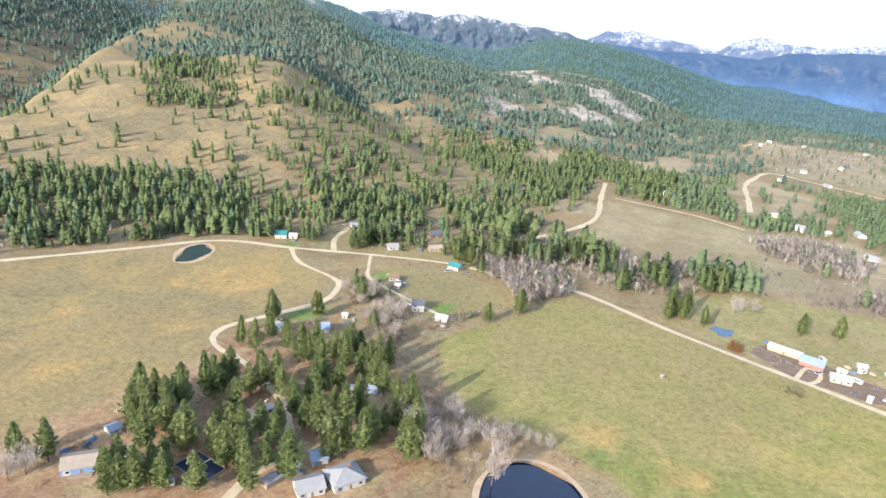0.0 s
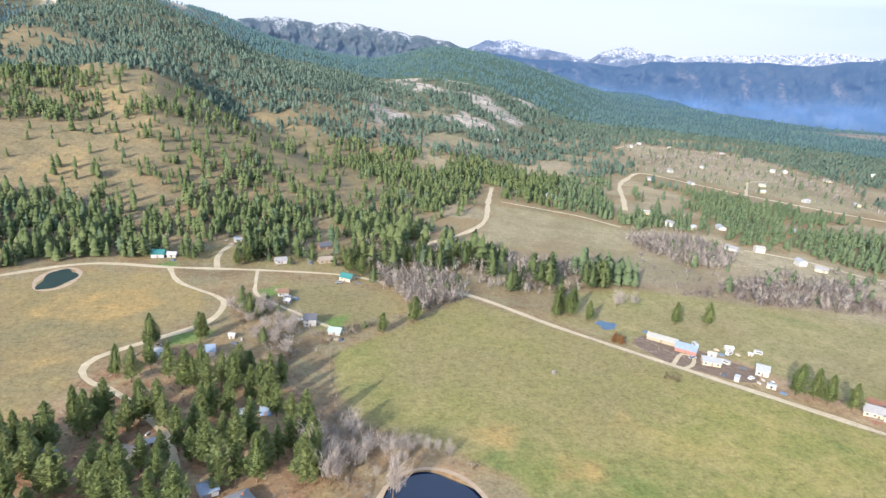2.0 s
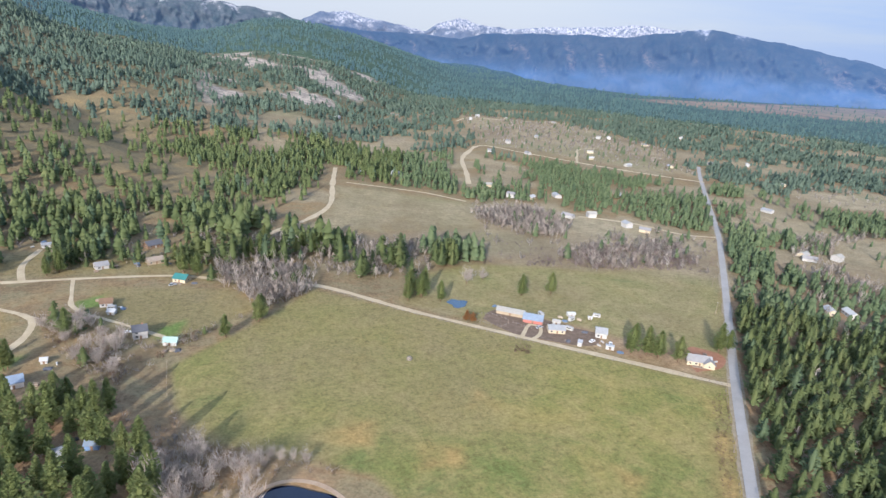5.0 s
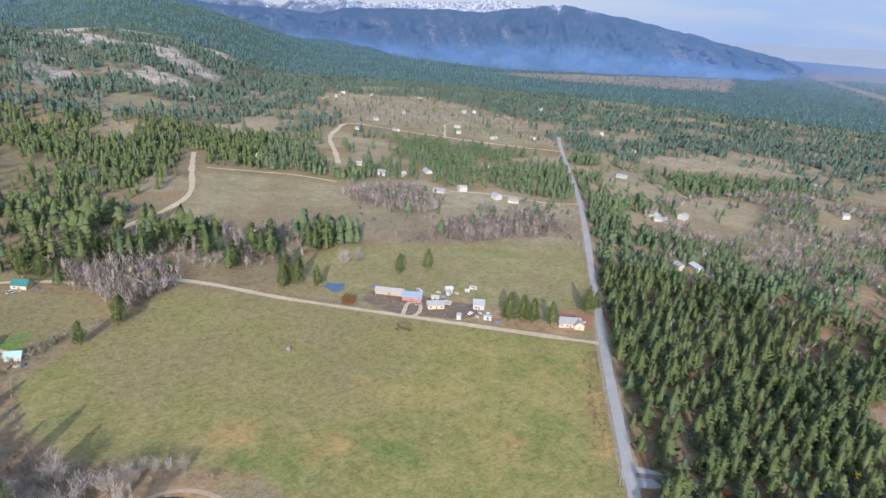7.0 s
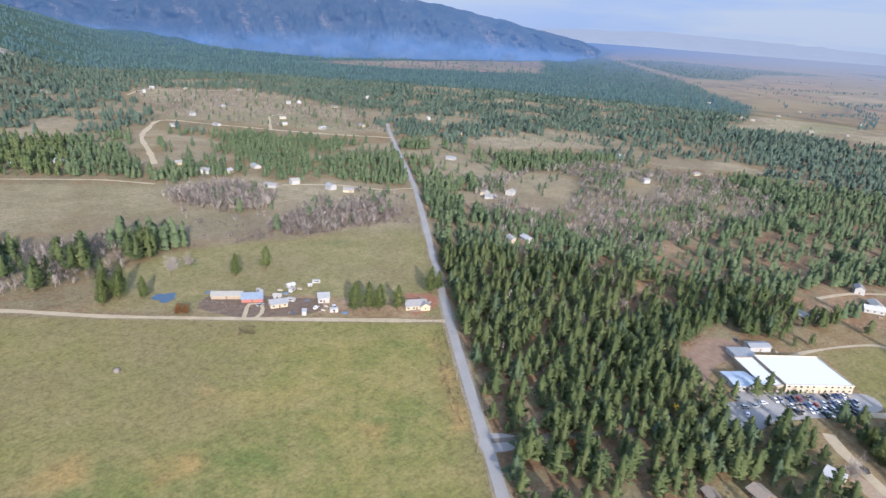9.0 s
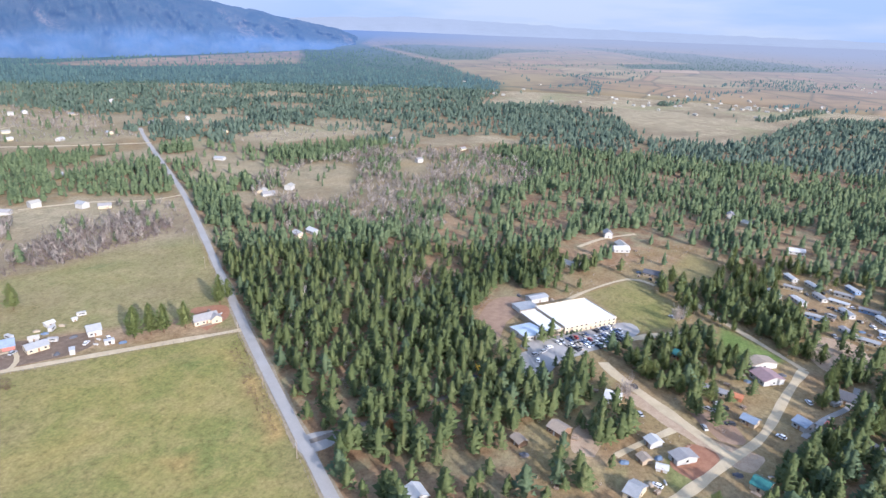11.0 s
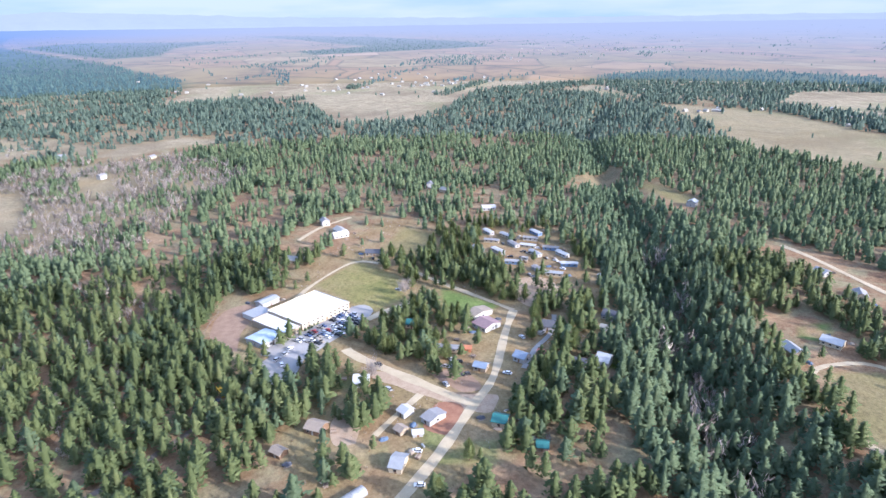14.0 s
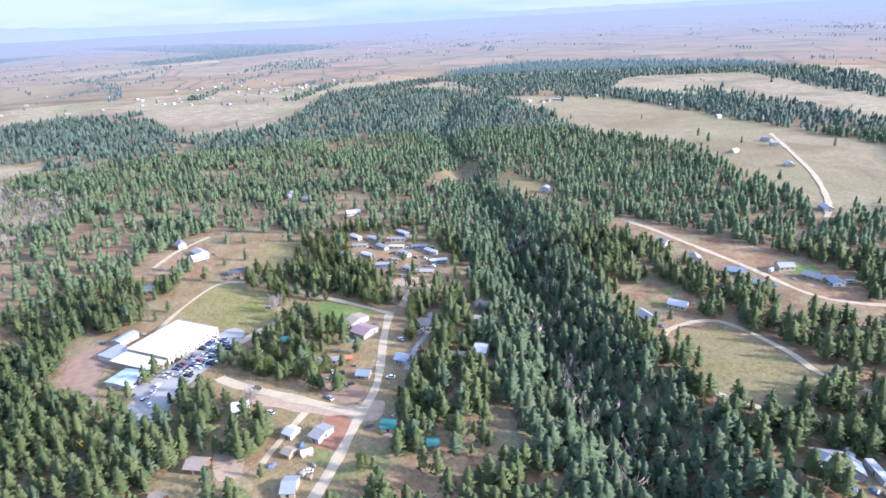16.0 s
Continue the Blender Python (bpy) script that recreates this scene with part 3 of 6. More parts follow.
def build_ground():
    az = np.r_[np.arange(-50, 160, 0.5), np.arange(160, 310, 7.5)]
    rr = 50 * np.exp(np.arange(0, math.log(4950 / 50), 0.0105))
    A, R = np.meshgrid(np.radians(az), rr)
    x, y = (R * np.sin(A)).ravel(), (R * np.cos(A)).ravel()
    z = height(x, y)
    z = z - 4.0 * smooth((np.hypot(x, y) - 2150) / 100) * (np.degrees(np.arctan2(x, y)) > -8)
    px, py, pa, pb = POND
    bowl = np.hypot((x - px) / pa, (y - py) / pb)
    z = z - 2.2 * smooth((1.12 - bowl) / 0.25)
    n, m = len(rr), len(az)
    i = np.arange(n * m).reshape(n, m)
    j = np.roll(i, -1, 1)
    faces = np.stack([i[:-1], j[:-1], j[1:], i[1:]], -1).reshape(-1, 4)
    centre = len(x)
    fan = np.stack([j[0], i[0], np.full(m, centre)], -1)
    verts = np.r_[np.c_[x, y, z], [[0, 0, 0]]]
    ob = mesh_object("ground", verts, faces.tolist() + fan.tolist(), GROUND, True)
    x, y = np.r_[x, 0], np.r_[y, 0]
    grass, slope = foothill_grass(x, y)
    dry = np.maximum(strongest(x, y, DRIES), np.maximum(grass, 0.6 * slope))
    dry = np.maximum(dry, 0.35 * smooth((fractal(x, y, 90) - 0.5) * 6))
    left = (x - 60) * 0.737 - (y + 22) * 0.676 < 2  # the meadow side of the county road
    dry = np.maximum(dry, 0.62 * left * ~inside(x, y, GROVE))
    open_grass = glades(x, y) * ~((slope > 0.5) & (np.hypot(x, y) > 2000))
    set_attribute(ob, "dry", np.maximum(dry, open_grass))
    set_attribute(ob, "green", np.clip(strongest(x, y, GREENS) * (0.35 + 1.15 * fractal(x, y, 55)), 0, 1))
    under = ~left & (np.hypot(x, y) < 700) & (distance_to(x, y, CREEK) > 40)
    scuffed = 0.9 * smooth((fractal(x - 20, y + 70, 34) - 0.52) * 9) * under * (strongest(x, y, GREENS) < 0.42)
    set_attribute(ob, "bare", np.maximum(strongest(x, y, BARES) * (0.5 + wander(x, y, 25)), scuffed) * (1 - 0.9 * strongest(x, y, ((BALL_FIELD, 1, 4), (UPPER_LAWN, 1, 4), (LAWN, 1, 3), (CREEK_MEADOW, 1, 6), (EAST_FIELD, 1, 4)))))
    rust = [([*p], 0.85, 6) for p in RUST_PATCHES] + [(DRY_FIELD, 0.34, 8)]
    set_attribute(ob, "rust", strongest(x, y, rust) * (0.25 + 0.9 * wander(x, y, 8)) * smooth((fractal(x + 40, y, 30) - 0.30) * 4))
    set_attribute(ob, "lush", strongest(x, y, [([*p], 1.0, 2.0) for p in LAWNS + LAWNS_TOO]))
    r, a = np.hypot(x, y), np.degrees(np.arctan2(x, y))
    crag = smooth((a + 23) / 2) * smooth((-11 - a) / 2) * smooth((r - 2150) / 250) * smooth((fractal(x, y, 130) - 0.25) * 8)
    set_attribute(ob, "stone", np.maximum(crag, rock_ledges(x, y)))
    set_attribute(ob, "scrub", 0.85 * smooth((r - 1000) / 600) * slope * (1 - grass))
    x, y = spread_out(x, y)
    set_attribute(ob, "plain", np.maximum(0.7 * open_grass, strongest(x, y, ((PLAIN, 1, 60), (FAR_STRIP, 0.9, 60), (TAN_STRIP, 0.9, 20), (STRIP_EAST, 0.9, 15), (MIDLAND, 0.85, 20), (BENCH_FIELD, 0.6, 10), (FARM_PASTURE, 0.25, 10), (HOUSE_MEADOW, 0.6, 10), (SADDLE, 0.9, 20), (FAR_BENCH, 0.8, 30), (WOOD_CLEARING, 0.6, 10), (RIDGE_FIELD, 0.6, 20), (GREY_WOOD, 0.4, 20)))))
    return tagged(ob, "valley floor of winter meadow, pine litter and grassy foothills", "ground", kind="structure")


build_ground()


def spline(line, step):
    """Points every few metres along a smooth curve through the given ones."""
    p = np.array([line[0]] + list(line) + [line[-1]], float)
    out = []
    for a, b, c, d in zip(p, p[1:], p[2:], p[3:]):
        k = max(2, int(np.hypot(*(c - b)) / step))
        u = np.linspace(0, 1, k, endpoint=False)[:, None]
        out.append(0.5 * (2 * b + (c - a) * u + (2 * a - 5 * b + 4 * c - d) * u**2 + (3 * b - a - 3 * c + d) * u**3))
    return np.concatenate(out + [p[-1:]])


def ribbon(name, line, width, mat, lift, rag=0.0, crown=0.0):
    p = spline(line, 6)
    d = np.gradient(p, axis=0)
    d /= np.linalg.norm(d, axis=1)[:, None] + 1e-9
    side = np.c_[d[:, 1], -d[:, 0]]
    offs = np.array([-1, -0.5, 0, 0.5, 1])
    wob = 1 + rag * (wander(p[:, 0], p[:, 1], 14) - 0.5)
    rows = p[:, None] + side[:, None] * (offs[:, None] * (width / 2 * wob)[:, None, None].reshape(-1, 1, 1))
    z = height(rows[..., 0], rows[..., 1]) + lift + crown * (1 - offs**2)
    verts = np.concatenate([rows, z[..., None]], -1).reshape(-1, 3)
    i = np.arange(len(verts)).reshape(-1, 5)
    faces = np.stack([i[:-1, :-1], i[:-1, 1:], i[1:, 1:], i[1:, :-1]], -1).reshape(-1, 4)
    return mesh_object(name, verts, faces, mat, True)


for k, (name, line, width, what, label) in enumerate(ROADS):
    far = 0.25 if max(abs(v) for p in line for v in p) > 600 else 0.0
    tagged(ribbon(name, line, width, DRIVE if name == "school_drive" else ASPHALT if what == "asphalt" else DIRT_ROAD, 0.07 + 0.006 * k + far, 0.7 if what == "dirt" else 0.08, 0.06), label, "road", kind="structure")


VERGE = speckled("grassy_gravel_verge", [(0.35, (0.17, 0.135, 0.085)), (0.65, (0.28, 0.235, 0.165))], 0.3, fine=6)
tagged(ribbon("verge_county_road", COUNTY_ROAD, 7.8, VERGE, 0.03, 0.7), "worn dirt verge of the county road", "verge", kind="structure")


# ---- the distance ----
def far_range(name, mat, near, az0, az1, az, el, rough, label, base, depth=500, step=0.1, snow_above=9.0, ribbed=0.55):
    """A mountain range beyond the valley: ribbed slopes rising to an uneven crest. near and base: its foot's distance and elevation by azimuth."""
    a = np.arange(az0, az1, step)
    u = np.linspace(0, 1, 30)
    A, U = np.meshgrid(a, u)
    crest = curve_at(A, az, el)
    wave = (wander(A * 100, A * 0 + 7, 110) - 0.5) + 0.5 * (wander(A * 100, A * 0 + 50, 47) - 0.5) + 0.25 * (wander(A * 100, A * 0 + 90, 19) - 0.5)
    bent = 90 * (wander(A * 100 + 11, U * 220, 140) - 0.5)
    rib = np.abs(2 * wander(A * 100 + U * 190 + bent, U * 230, 260) - 1) + 0.45 * np.abs(2 * wander(A * 100 - U * 210 + bent, U * 300, 110) - 1)
    rib = ribbed * rib + (1 - ribbed) * 2.2 * fractal(A * 100 + U * 120, U * 420, 75)
    foot = curve_at(A, *base)
    e = foot + (crest + rough * wave - foot) * U**0.85
    r = curve_at(A, *near) + depth * U + (0.75 - rib) * depth * 0.5 * np.sin(U * np.pi)
    z = 172 + r * np.tan(np.radians(e))
    x, y = r * np.sin(np.radians(A)), r * np.cos(np.radians(A))
    i = np.arange(A.size).reshape(A.shape)
    faces = np.stack([i[:-1, :-1], i[:-1, 1:], i[1:, 1:], i[1:, :-1]], -1).reshape(-1, 4)
    ob = mesh_object(name, np.c_[x.ravel(), y.ravel(), z.ravel()], faces, mat, True)
    # low mist painted as extra glow, and more haze past azimuth 40
    painted_mist = np.clip((0.35 * (1 - U) ** 2 + 0.5 * np.exp(-(((U - 0.2) / 0.17) ** 2))) * (0.6 + 0.8 * wander(A * 60, e * 160, 90)), 0, 1)
    painted_mist = np.clip(painted_mist + 0.22 * smooth((A - 40) / 16), 0, 1)
    set_attribute(ob, "veil", painted_mist.ravel())
    set_attribute(ob, "snow", smooth((e - snow_above + 2.0 * (fractal(A * 100, U * 420, 60) - 0.5) + 0.4 * (0.75 - rib)) / 0.5).ravel())
    set_attribute(ob, "rock", (smooth((fractal(A * 100 + 40 + U * 160, U * 260 + A * 30, 120) - 0.62) * 9) * smooth((U - 0.2) * 4) * smooth((0.95 - U) * 5)).ravel())
    return tagged(ob, label, "mountains", kind="structure")


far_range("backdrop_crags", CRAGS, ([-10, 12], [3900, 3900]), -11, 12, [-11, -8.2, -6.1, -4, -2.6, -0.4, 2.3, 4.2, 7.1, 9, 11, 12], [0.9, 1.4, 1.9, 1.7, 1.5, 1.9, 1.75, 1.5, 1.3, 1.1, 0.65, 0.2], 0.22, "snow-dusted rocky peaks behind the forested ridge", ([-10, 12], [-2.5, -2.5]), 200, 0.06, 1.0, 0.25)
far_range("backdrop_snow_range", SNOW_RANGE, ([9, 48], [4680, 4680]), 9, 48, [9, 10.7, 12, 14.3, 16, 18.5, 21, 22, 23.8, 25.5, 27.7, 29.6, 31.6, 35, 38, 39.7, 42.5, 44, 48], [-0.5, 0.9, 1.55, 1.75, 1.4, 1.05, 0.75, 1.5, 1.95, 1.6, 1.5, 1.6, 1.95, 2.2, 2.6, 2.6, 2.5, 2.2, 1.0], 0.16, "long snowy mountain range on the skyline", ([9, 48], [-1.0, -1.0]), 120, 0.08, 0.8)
far_range("backdrop_blue_range", BLUE_RANGE, ([10, 20, 26, 32, 40, 50, 61, 68], [4050, 3950, 3700, 3250, 3150, 3450, 3850, 4300]), 10, 65.5, [10, 12, 14, 17, 21, 24, 26, 30, 34, 38, 40, 44.3, 49, 53, 56.5, 59, 61.5, 63.5, 65.5], [0.3, 0.65, 0.5, 0.35, 0.5, 0.3, 0.95, 1.25, 1.55, 1.65, 2.1, 2.75, 2.1, 1.5, 0.9, 0.5, 0.0, -0.7, -1.5], 0.14, "blue forested mountains in painted haze", ([10, 20, 28, 36, 50, 61, 68], [-2.2, -2.6, -3.4, -3.3, -2.5, -1.8, -1.5]), 500, 0.1, 2.35)
far_range("backdrop_pale_range", PALE_RANGE, ([55, 170], [4800, 4800]), 55, 170, [55, 60, 68, 75, 85, 95, 105, 120, 170], [0.6, 0.9, 1.2, 1.0, 0.7, 0.55, 0.45, 0.4, 0.4], 0.10, "pale hills dissolving in painted valley haze", ([55, 170], [-1.2, -1.2]), 90, 0.4)


def far_plain():
    az = np.radians(np.arange(-8, 165, 0.35))
    rr = np.r_[2100 * np.exp(np.arange(0, math.log(4780 / 2100), 0.008)), np.linspace(4780, 4848, 8)]
    A, R = np.meshgrid(az, rr)
    x, y = (R * np.sin(A)).ravel(), (R * np.cos(A)).ravel()
    r, a = R.ravel(), np.degrees(A.ravel())
    z = height(x, y) - 1.5 + 1.5 * smooth((r - 2100) / 60)
    i = np.arange(A.size).reshape(A.shape)
    faces = np.stack([i[:-1, :-1], i[:-1, 1:], i[1:, 1:], i[1:, :-1]], -1).reshape(-1, 4)
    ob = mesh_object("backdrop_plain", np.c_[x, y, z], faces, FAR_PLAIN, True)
    d = true_distance(r)
    tx, ty = spread_out(x, y)
    is_open = strongest(tx, ty, ((PLAIN, 1, 60), (FAR_STRIP, 1, 40)))
    for poly in FAR_WOODS:
        is_open = is_open * (1 - 0.9 * soft_inside(tx, ty, poly, 60))
    set_attribute(ob, "open", is_open)
    set_attribute(ob, "tx", tx / 1000)
    set_attribute(ob, "ty", ty / 1000)
    # amount of painted haze, denser with distance and by azimuth
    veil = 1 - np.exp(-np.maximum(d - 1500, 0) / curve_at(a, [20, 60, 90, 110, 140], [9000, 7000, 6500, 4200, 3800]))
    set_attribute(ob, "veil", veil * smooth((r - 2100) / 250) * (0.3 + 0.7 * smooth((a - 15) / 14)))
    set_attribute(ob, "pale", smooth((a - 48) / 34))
    tagged(ob, "tan farmland in painted haze stretching to the horizon", "plain", kind="structure")


FAR_WOODS = ([(2150, -790), (2250, -950), (2330, -1220), (2200, -1400), (1705, -1714), (1135, -1500), (900, -1330), (830, -1170), (1025, -1230), (1403, -1400), (1530, -1100), (1330, -900), (1464, -658), (1890, -664)], [(1200, -1000), (950, -960), (700, -875), (858, -1000), (1160, -1060)], [(13182, 2043), (11004, -253), (6587, -1132), (5354, -1051), (4726, -339), (4296, 274), (4957, 441), (6013, -100)], [(7000, 3300), (9500, 3600), (9000, 1500), (6500, 1700), (4600, 1300), (4300, 1520)])
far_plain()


# ---- water, yard surfaces ----
def disc(name, cx, cy, a, b, z, mat, label, category, rag=0.06):
    t = np.linspace(0, 2 * np.pi, 72, endpoint=False)
    k = 1 + rag * np.sin(3 * t + 1) + rag * 0.7 * np.sin(5 * t)
    v = np.r_[np.c_[cx + a * k * np.cos(t), cy + b * k * np.sin(t), np.full(72, z)], [[cx, cy, z]]]
    f = [(i, (i + 1) % 72, 72) for i in range(72)]
    return tagged(mesh_object(name, v, f, mat), label, category, kind="structure")


def patch(name, poly, mat, lift, label, category="yard", step=3.0):
    """A flat surface over a polygon, with a worn edge."""
    p = spline(poly + poly[:1], step)
    p = p + (np.c_[wander(p[:, 0], p[:, 1], 9), wander(p[:, 1], p[:, 0], 9)] - 0.5) * 2
    c = p.mean(0)
    v = np.c_[np.r_[p, [c]], np.full(len(p) + 1, lift)]
    v[:, 2] += height(v[:, 0], v[:, 1])
    f = [(i, i + 1, len(p)) for i in range(len(p) - 1)]
    return tagged(mesh_object(name, v, f, mat), label, category, kind="structure")


disc("pond", POND[0], POND[1], POND[2] * 0.98, POND[3] * 0.98, -0.9, WATER, "dark blue farm pond at the field's edge", "pond")
disc("stock_pond", -187, 447, 9.5, 20, 0.10, POND_GREEN, "small dark stock pond beside the lane", "pond", 0.12)
disc("duck_pond", 190, 387, 6.8, 7.4, 0.12, POND_BLUE, "small blue pond in the pasture", "pond", 0.15)
PALE_DIRT = speckled("pale_bare_soil", [(0.3, (0.24, 0.165, 0.105)), (0.7, (0.38, 0.29, 0.20))], 0.2)
BROWN_DIRT = speckled("brown_bare_soil", [(0.3, (0.17, 0.105, 0.068)), (0.7, (0.28, 0.195, 0.135))], 0.2)
MUD = speckled("dark_trodden_mud", [(0.3, (0.085, 0.058, 0.040)), (0.6, (0.155, 0.112, 0.080)), (0.75, (0.22, 0.17, 0.12))], 0.25)
RED_DIRT = speckled("red_brown_soil", [(0.3, (0.19, 0.085, 0.05)), (0.7, (0.29, 0.15, 0.09))], 0.25)
LOT = speckled("grey_car_park", [(0.3, (0.22, 0.208, 0.195)), (0.7, (0.32, 0.305, 0.285))], 0.1, fine=15)
patch("pavement_car_park", PARKING, LOT, 0.12, "grey asphalt school car park", "car park")
patch("pavement_school_forecourt", [(345, 76), (376, 52), (396, 34), (398, 40), (384, 56), (352, 82)], LOT, 0.10, "grey concrete apron along the school front", "pavement")
patch("bare_school_yard", [(352, 96), (376, 116), (412, 114), (420, 96), (400, 94), (376, 98)], BROWN_DIRT, 0.08, "bare earth yard behind the school")
patch("bare_house_yard", [(292, 262), (312, 262), (326, 274), (316, 290), (300, 282)], RED_DIRT, 0.09, "red bare soil round the cream house")
patch("bare_farm_yard", [(196, 360), (208, 370), (226, 372), (234, 356), (248, 338), (262, 322), (254, 309), (240, 309), (222, 322), (208, 332)], MUD, 0.05, "dark trodden mud of the farm yard")
patch("pavement_junction", [(212, 148), (221, 155), (232, 144), (226, 138), (218, 141)], LOT, 0.11, "pale gravelly junction of drive and county road", "pavement")
patch("gravel_pad", [(258, 28), (272, 26), (282, 32), (276, 40), (258, 38)], PALE_DIRT, 0.07, "pale dirt parking pad")
t = np.linspace(0, 2 * np.pi, 40)
BANK = [(POND[0] + (POND[2] + 0.8) * math.cos(k), POND[1] + (POND[3] + 0.8) * math.sin(k)) for k in t]
tagged(ribbon("bank_pond", BANK, 2.2, PALE_DIRT, 0.05, 0.8), "pale bare bank round the pond", "bank", kind="structure")
BANK = [(-187 + 11.5 * math.cos(k), 447 + 22 * math.sin(k)) for k in t]
tagged(ribbon("bank_stock_pond", BANK, 3.6, PALE_DIRT, 0.05, 0.8), "bare dug bank of the stock pond", "bank", kind="structure")
patch("bare_village_junction", [(321, 20), (313, 5), (299, -11), (290, -22), (286, -42), (272, -36), (277, -24), (291, -7), (304, 9), (312, 20)], PALE_DIRT, 0.04, "wide pale dirt junction of the village roads")
patch("bare_village_lot", [(435, -84), (434, -110), (400, -112), (386, -90), (400, -80)], PALE_DIRT, 0.05, "pale trodden lot below the mobile homes")
patch("bare_yard_lot", [(312, -11), (316, -26), (296, -36), (292, -25)], BROWN_DIRT, 0.05, "brown trodden yard beside the village road")
patch("bare_corner_yard", [(257, -13), (266, -2), (284, -12), (278, -24)], RED_DIRT, 0.09, "orange bare soil beside the village road")

# ---- buildings ----
HOUSE_SPOTS = []


def paint(name, colour, rough=0.6, metal=0.0, wear=0.75, spec=0.3):
    dark = tuple(c * wear for c in colour)
    return speckled(name, [(0.3, dark), (0.65, colour)], 0.6, rough, 6, 0.12, metal, spec)


WHITE = paint("white_siding", (0.37, 0.36, 0.34))
CREAM = paint("cream_siding", (0.44, 0.37, 0.26))
TAN = paint("tan_siding", (0.30, 0.24, 0.17))
BROWN = paint("brown_boards", (0.17, 0.105, 0.065))
RED = paint("barn_red_boards", (0.36, 0.13, 0.105))
BLUE = paint("blue_siding", (0.14, 0.22, 0.36))
GREY = paint("grey_shingles", (0.235, 0.228, 0.225), 0.9)
DARK = paint("dark_shingles", (0.085, 0.088, 0.10), 0.9)
TAN_ROOF = paint("tan_shingles", (0.27, 0.22, 0.17), 0.9)
MAUVE = paint("mauve_shingles", (0.25, 0.17, 0.17), 0.9)
SCHOOL_ROOF = paint("white_membrane_roof", (0.60, 0.60, 0.595), 0.5, wear=0.9)
PALE_BLUE = paint("pale_blue_steel_roof", (0.38, 0.44, 0.50), 0.45, 0.05)
WHITE_ROOF = paint("white_painted_roof", (0.40, 0.40, 0.39), 0.5, wear=0.8)
CREAM_ROOF = paint("cream_steel_roof", (0.31, 0.295, 0.255), 0.5)
STEEL = paint("pale_steel_roof", (0.29, 0.295, 0.295), 0.45, 0.1)
BLUE_STEEL = paint("blue_steel_roof", (0.20, 0.245, 0.305), 0.45, 0.05)
TEAL = paint("teal_steel_roof", (0.036, 0.145, 0.135), 0.4)
MINT = paint("mint_steel_roof", (0.30, 0.42, 0.38), 0.4)
ORANGE = paint("rust_brick", (0.36, 0.14, 0.07))
WOOD = paint("weathered_wood", (0.24, 0.19, 0.145), 0.9)
CONCRETE = paint("pale_concrete", (0.45, 0.44, 0.41), 0.9)
RUBBER = paint("black_rubber", (0.02, 0.02, 0.022), 0.8)
NAVY = paint("navy_cover", (0.012, 0.020, 0.045), 0.45)
GLASS, gn, gl, gb = node_material("window_glass", 0.06, 0, 0.6)
gb.inputs["Base Color"].default_value = (0.02, 0.025, 0.03, 1)


def box_data(w, d, h, x=0.0, y=0.0, z=0.0, bevel=0.0):
    bm = bmesh.new()
    bmesh.ops.create_cube(bm, size=1)
    bmesh.ops.scale(bm, vec=(w, d, h), verts=bm.verts)
    bmesh.ops.translate(bm, vec=(x, y, z + h / 2), verts=bm.verts)
    if bevel:
        bmesh.ops.bevel(bm, geom=bm.edges[:], offset=bevel, segments=1, affect="EDGES")
    return bm


def part(name, bm, material, parent, label=""):
    me = bpy.data.meshes.new(name)
    bm.to_mesh(me)
    bm.free()
    me.materials.append(material)
    ob = new(name, me)
    ob.parent = parent
    return tagged(ob, label) if label else ob


def prism(pts, y0, y1):
    """A section in x and z drawn out along y."""
    bm = bmesh.new()
    a = [bm.verts.new((x, y0, z)) for x, z in pts]
    b = [bm.verts.new((x, y1, z)) for x, z in pts]
    n = len(pts)
    bm.faces.new(a)
    bm.faces.new(b[::-1])
    for i in range(n):
        bm.faces.new((a[i], b[i], b[(i + 1) % n], a[(i + 1) % n])[::-1])
    bmesh.ops.recalc_face_normals(bm, faces=bm.faces[:])
    return bm


def gable_walls(w, d, h, rise):
    """Four walls whose two ends along x run up to the ridge."""
    return prism([(-d / 2, 0), (d / 2, 0), (d / 2, h), (0, h + rise), (-d / 2, h)], -w / 2, w / 2)


def gable_roof(w, d, h, rise, over=0.5, thick=0.22):
    e, k = d / 2 + over, rise / (d / 2)
    lo, hi = h - over * k, h + rise
    return prism([(-e, lo), (-e, lo + thick), (0, hi + thick), (e, lo + thick), (e, lo), (0, hi)], -w / 2 - over, w / 2 + over)


def hip_roof(w, d, h, rise, over=0.6):
    bm = bmesh.new()
    a, b = w / 2 + over, d / 2 + over
    r = max(a - b, 0.3)
    v = [bm.verts.new(p) for p in ((-a, -b, h), (a, -b, h), (a, b, h), (-a, b, h), (-r, 0, h + rise), (r, 0, h + rise), (-a, -b, h - 0.2), (a, -b, h - 0.2), (a, b, h - 0.2), (-a, b, h - 0.2))]
    for f in ((0, 1, 5, 4), (1, 2, 5), (2, 3, 4, 5), (3, 0, 4), (6, 7, 1, 0), (7, 8, 2, 1), (8, 9, 3, 2), (9, 6, 0, 3), (9, 8, 7, 6)):
        bm.faces.new([v[i] for i in f])
    return bm


def turned(bm):
    """From ridge along y to ridge along x."""
    bmesh.ops.rotate(bm, verts=bm.verts, cent=(0, 0, 0), matrix=Matrix.Rotation(-math.pi / 2, 3, "Z"))
    return bm


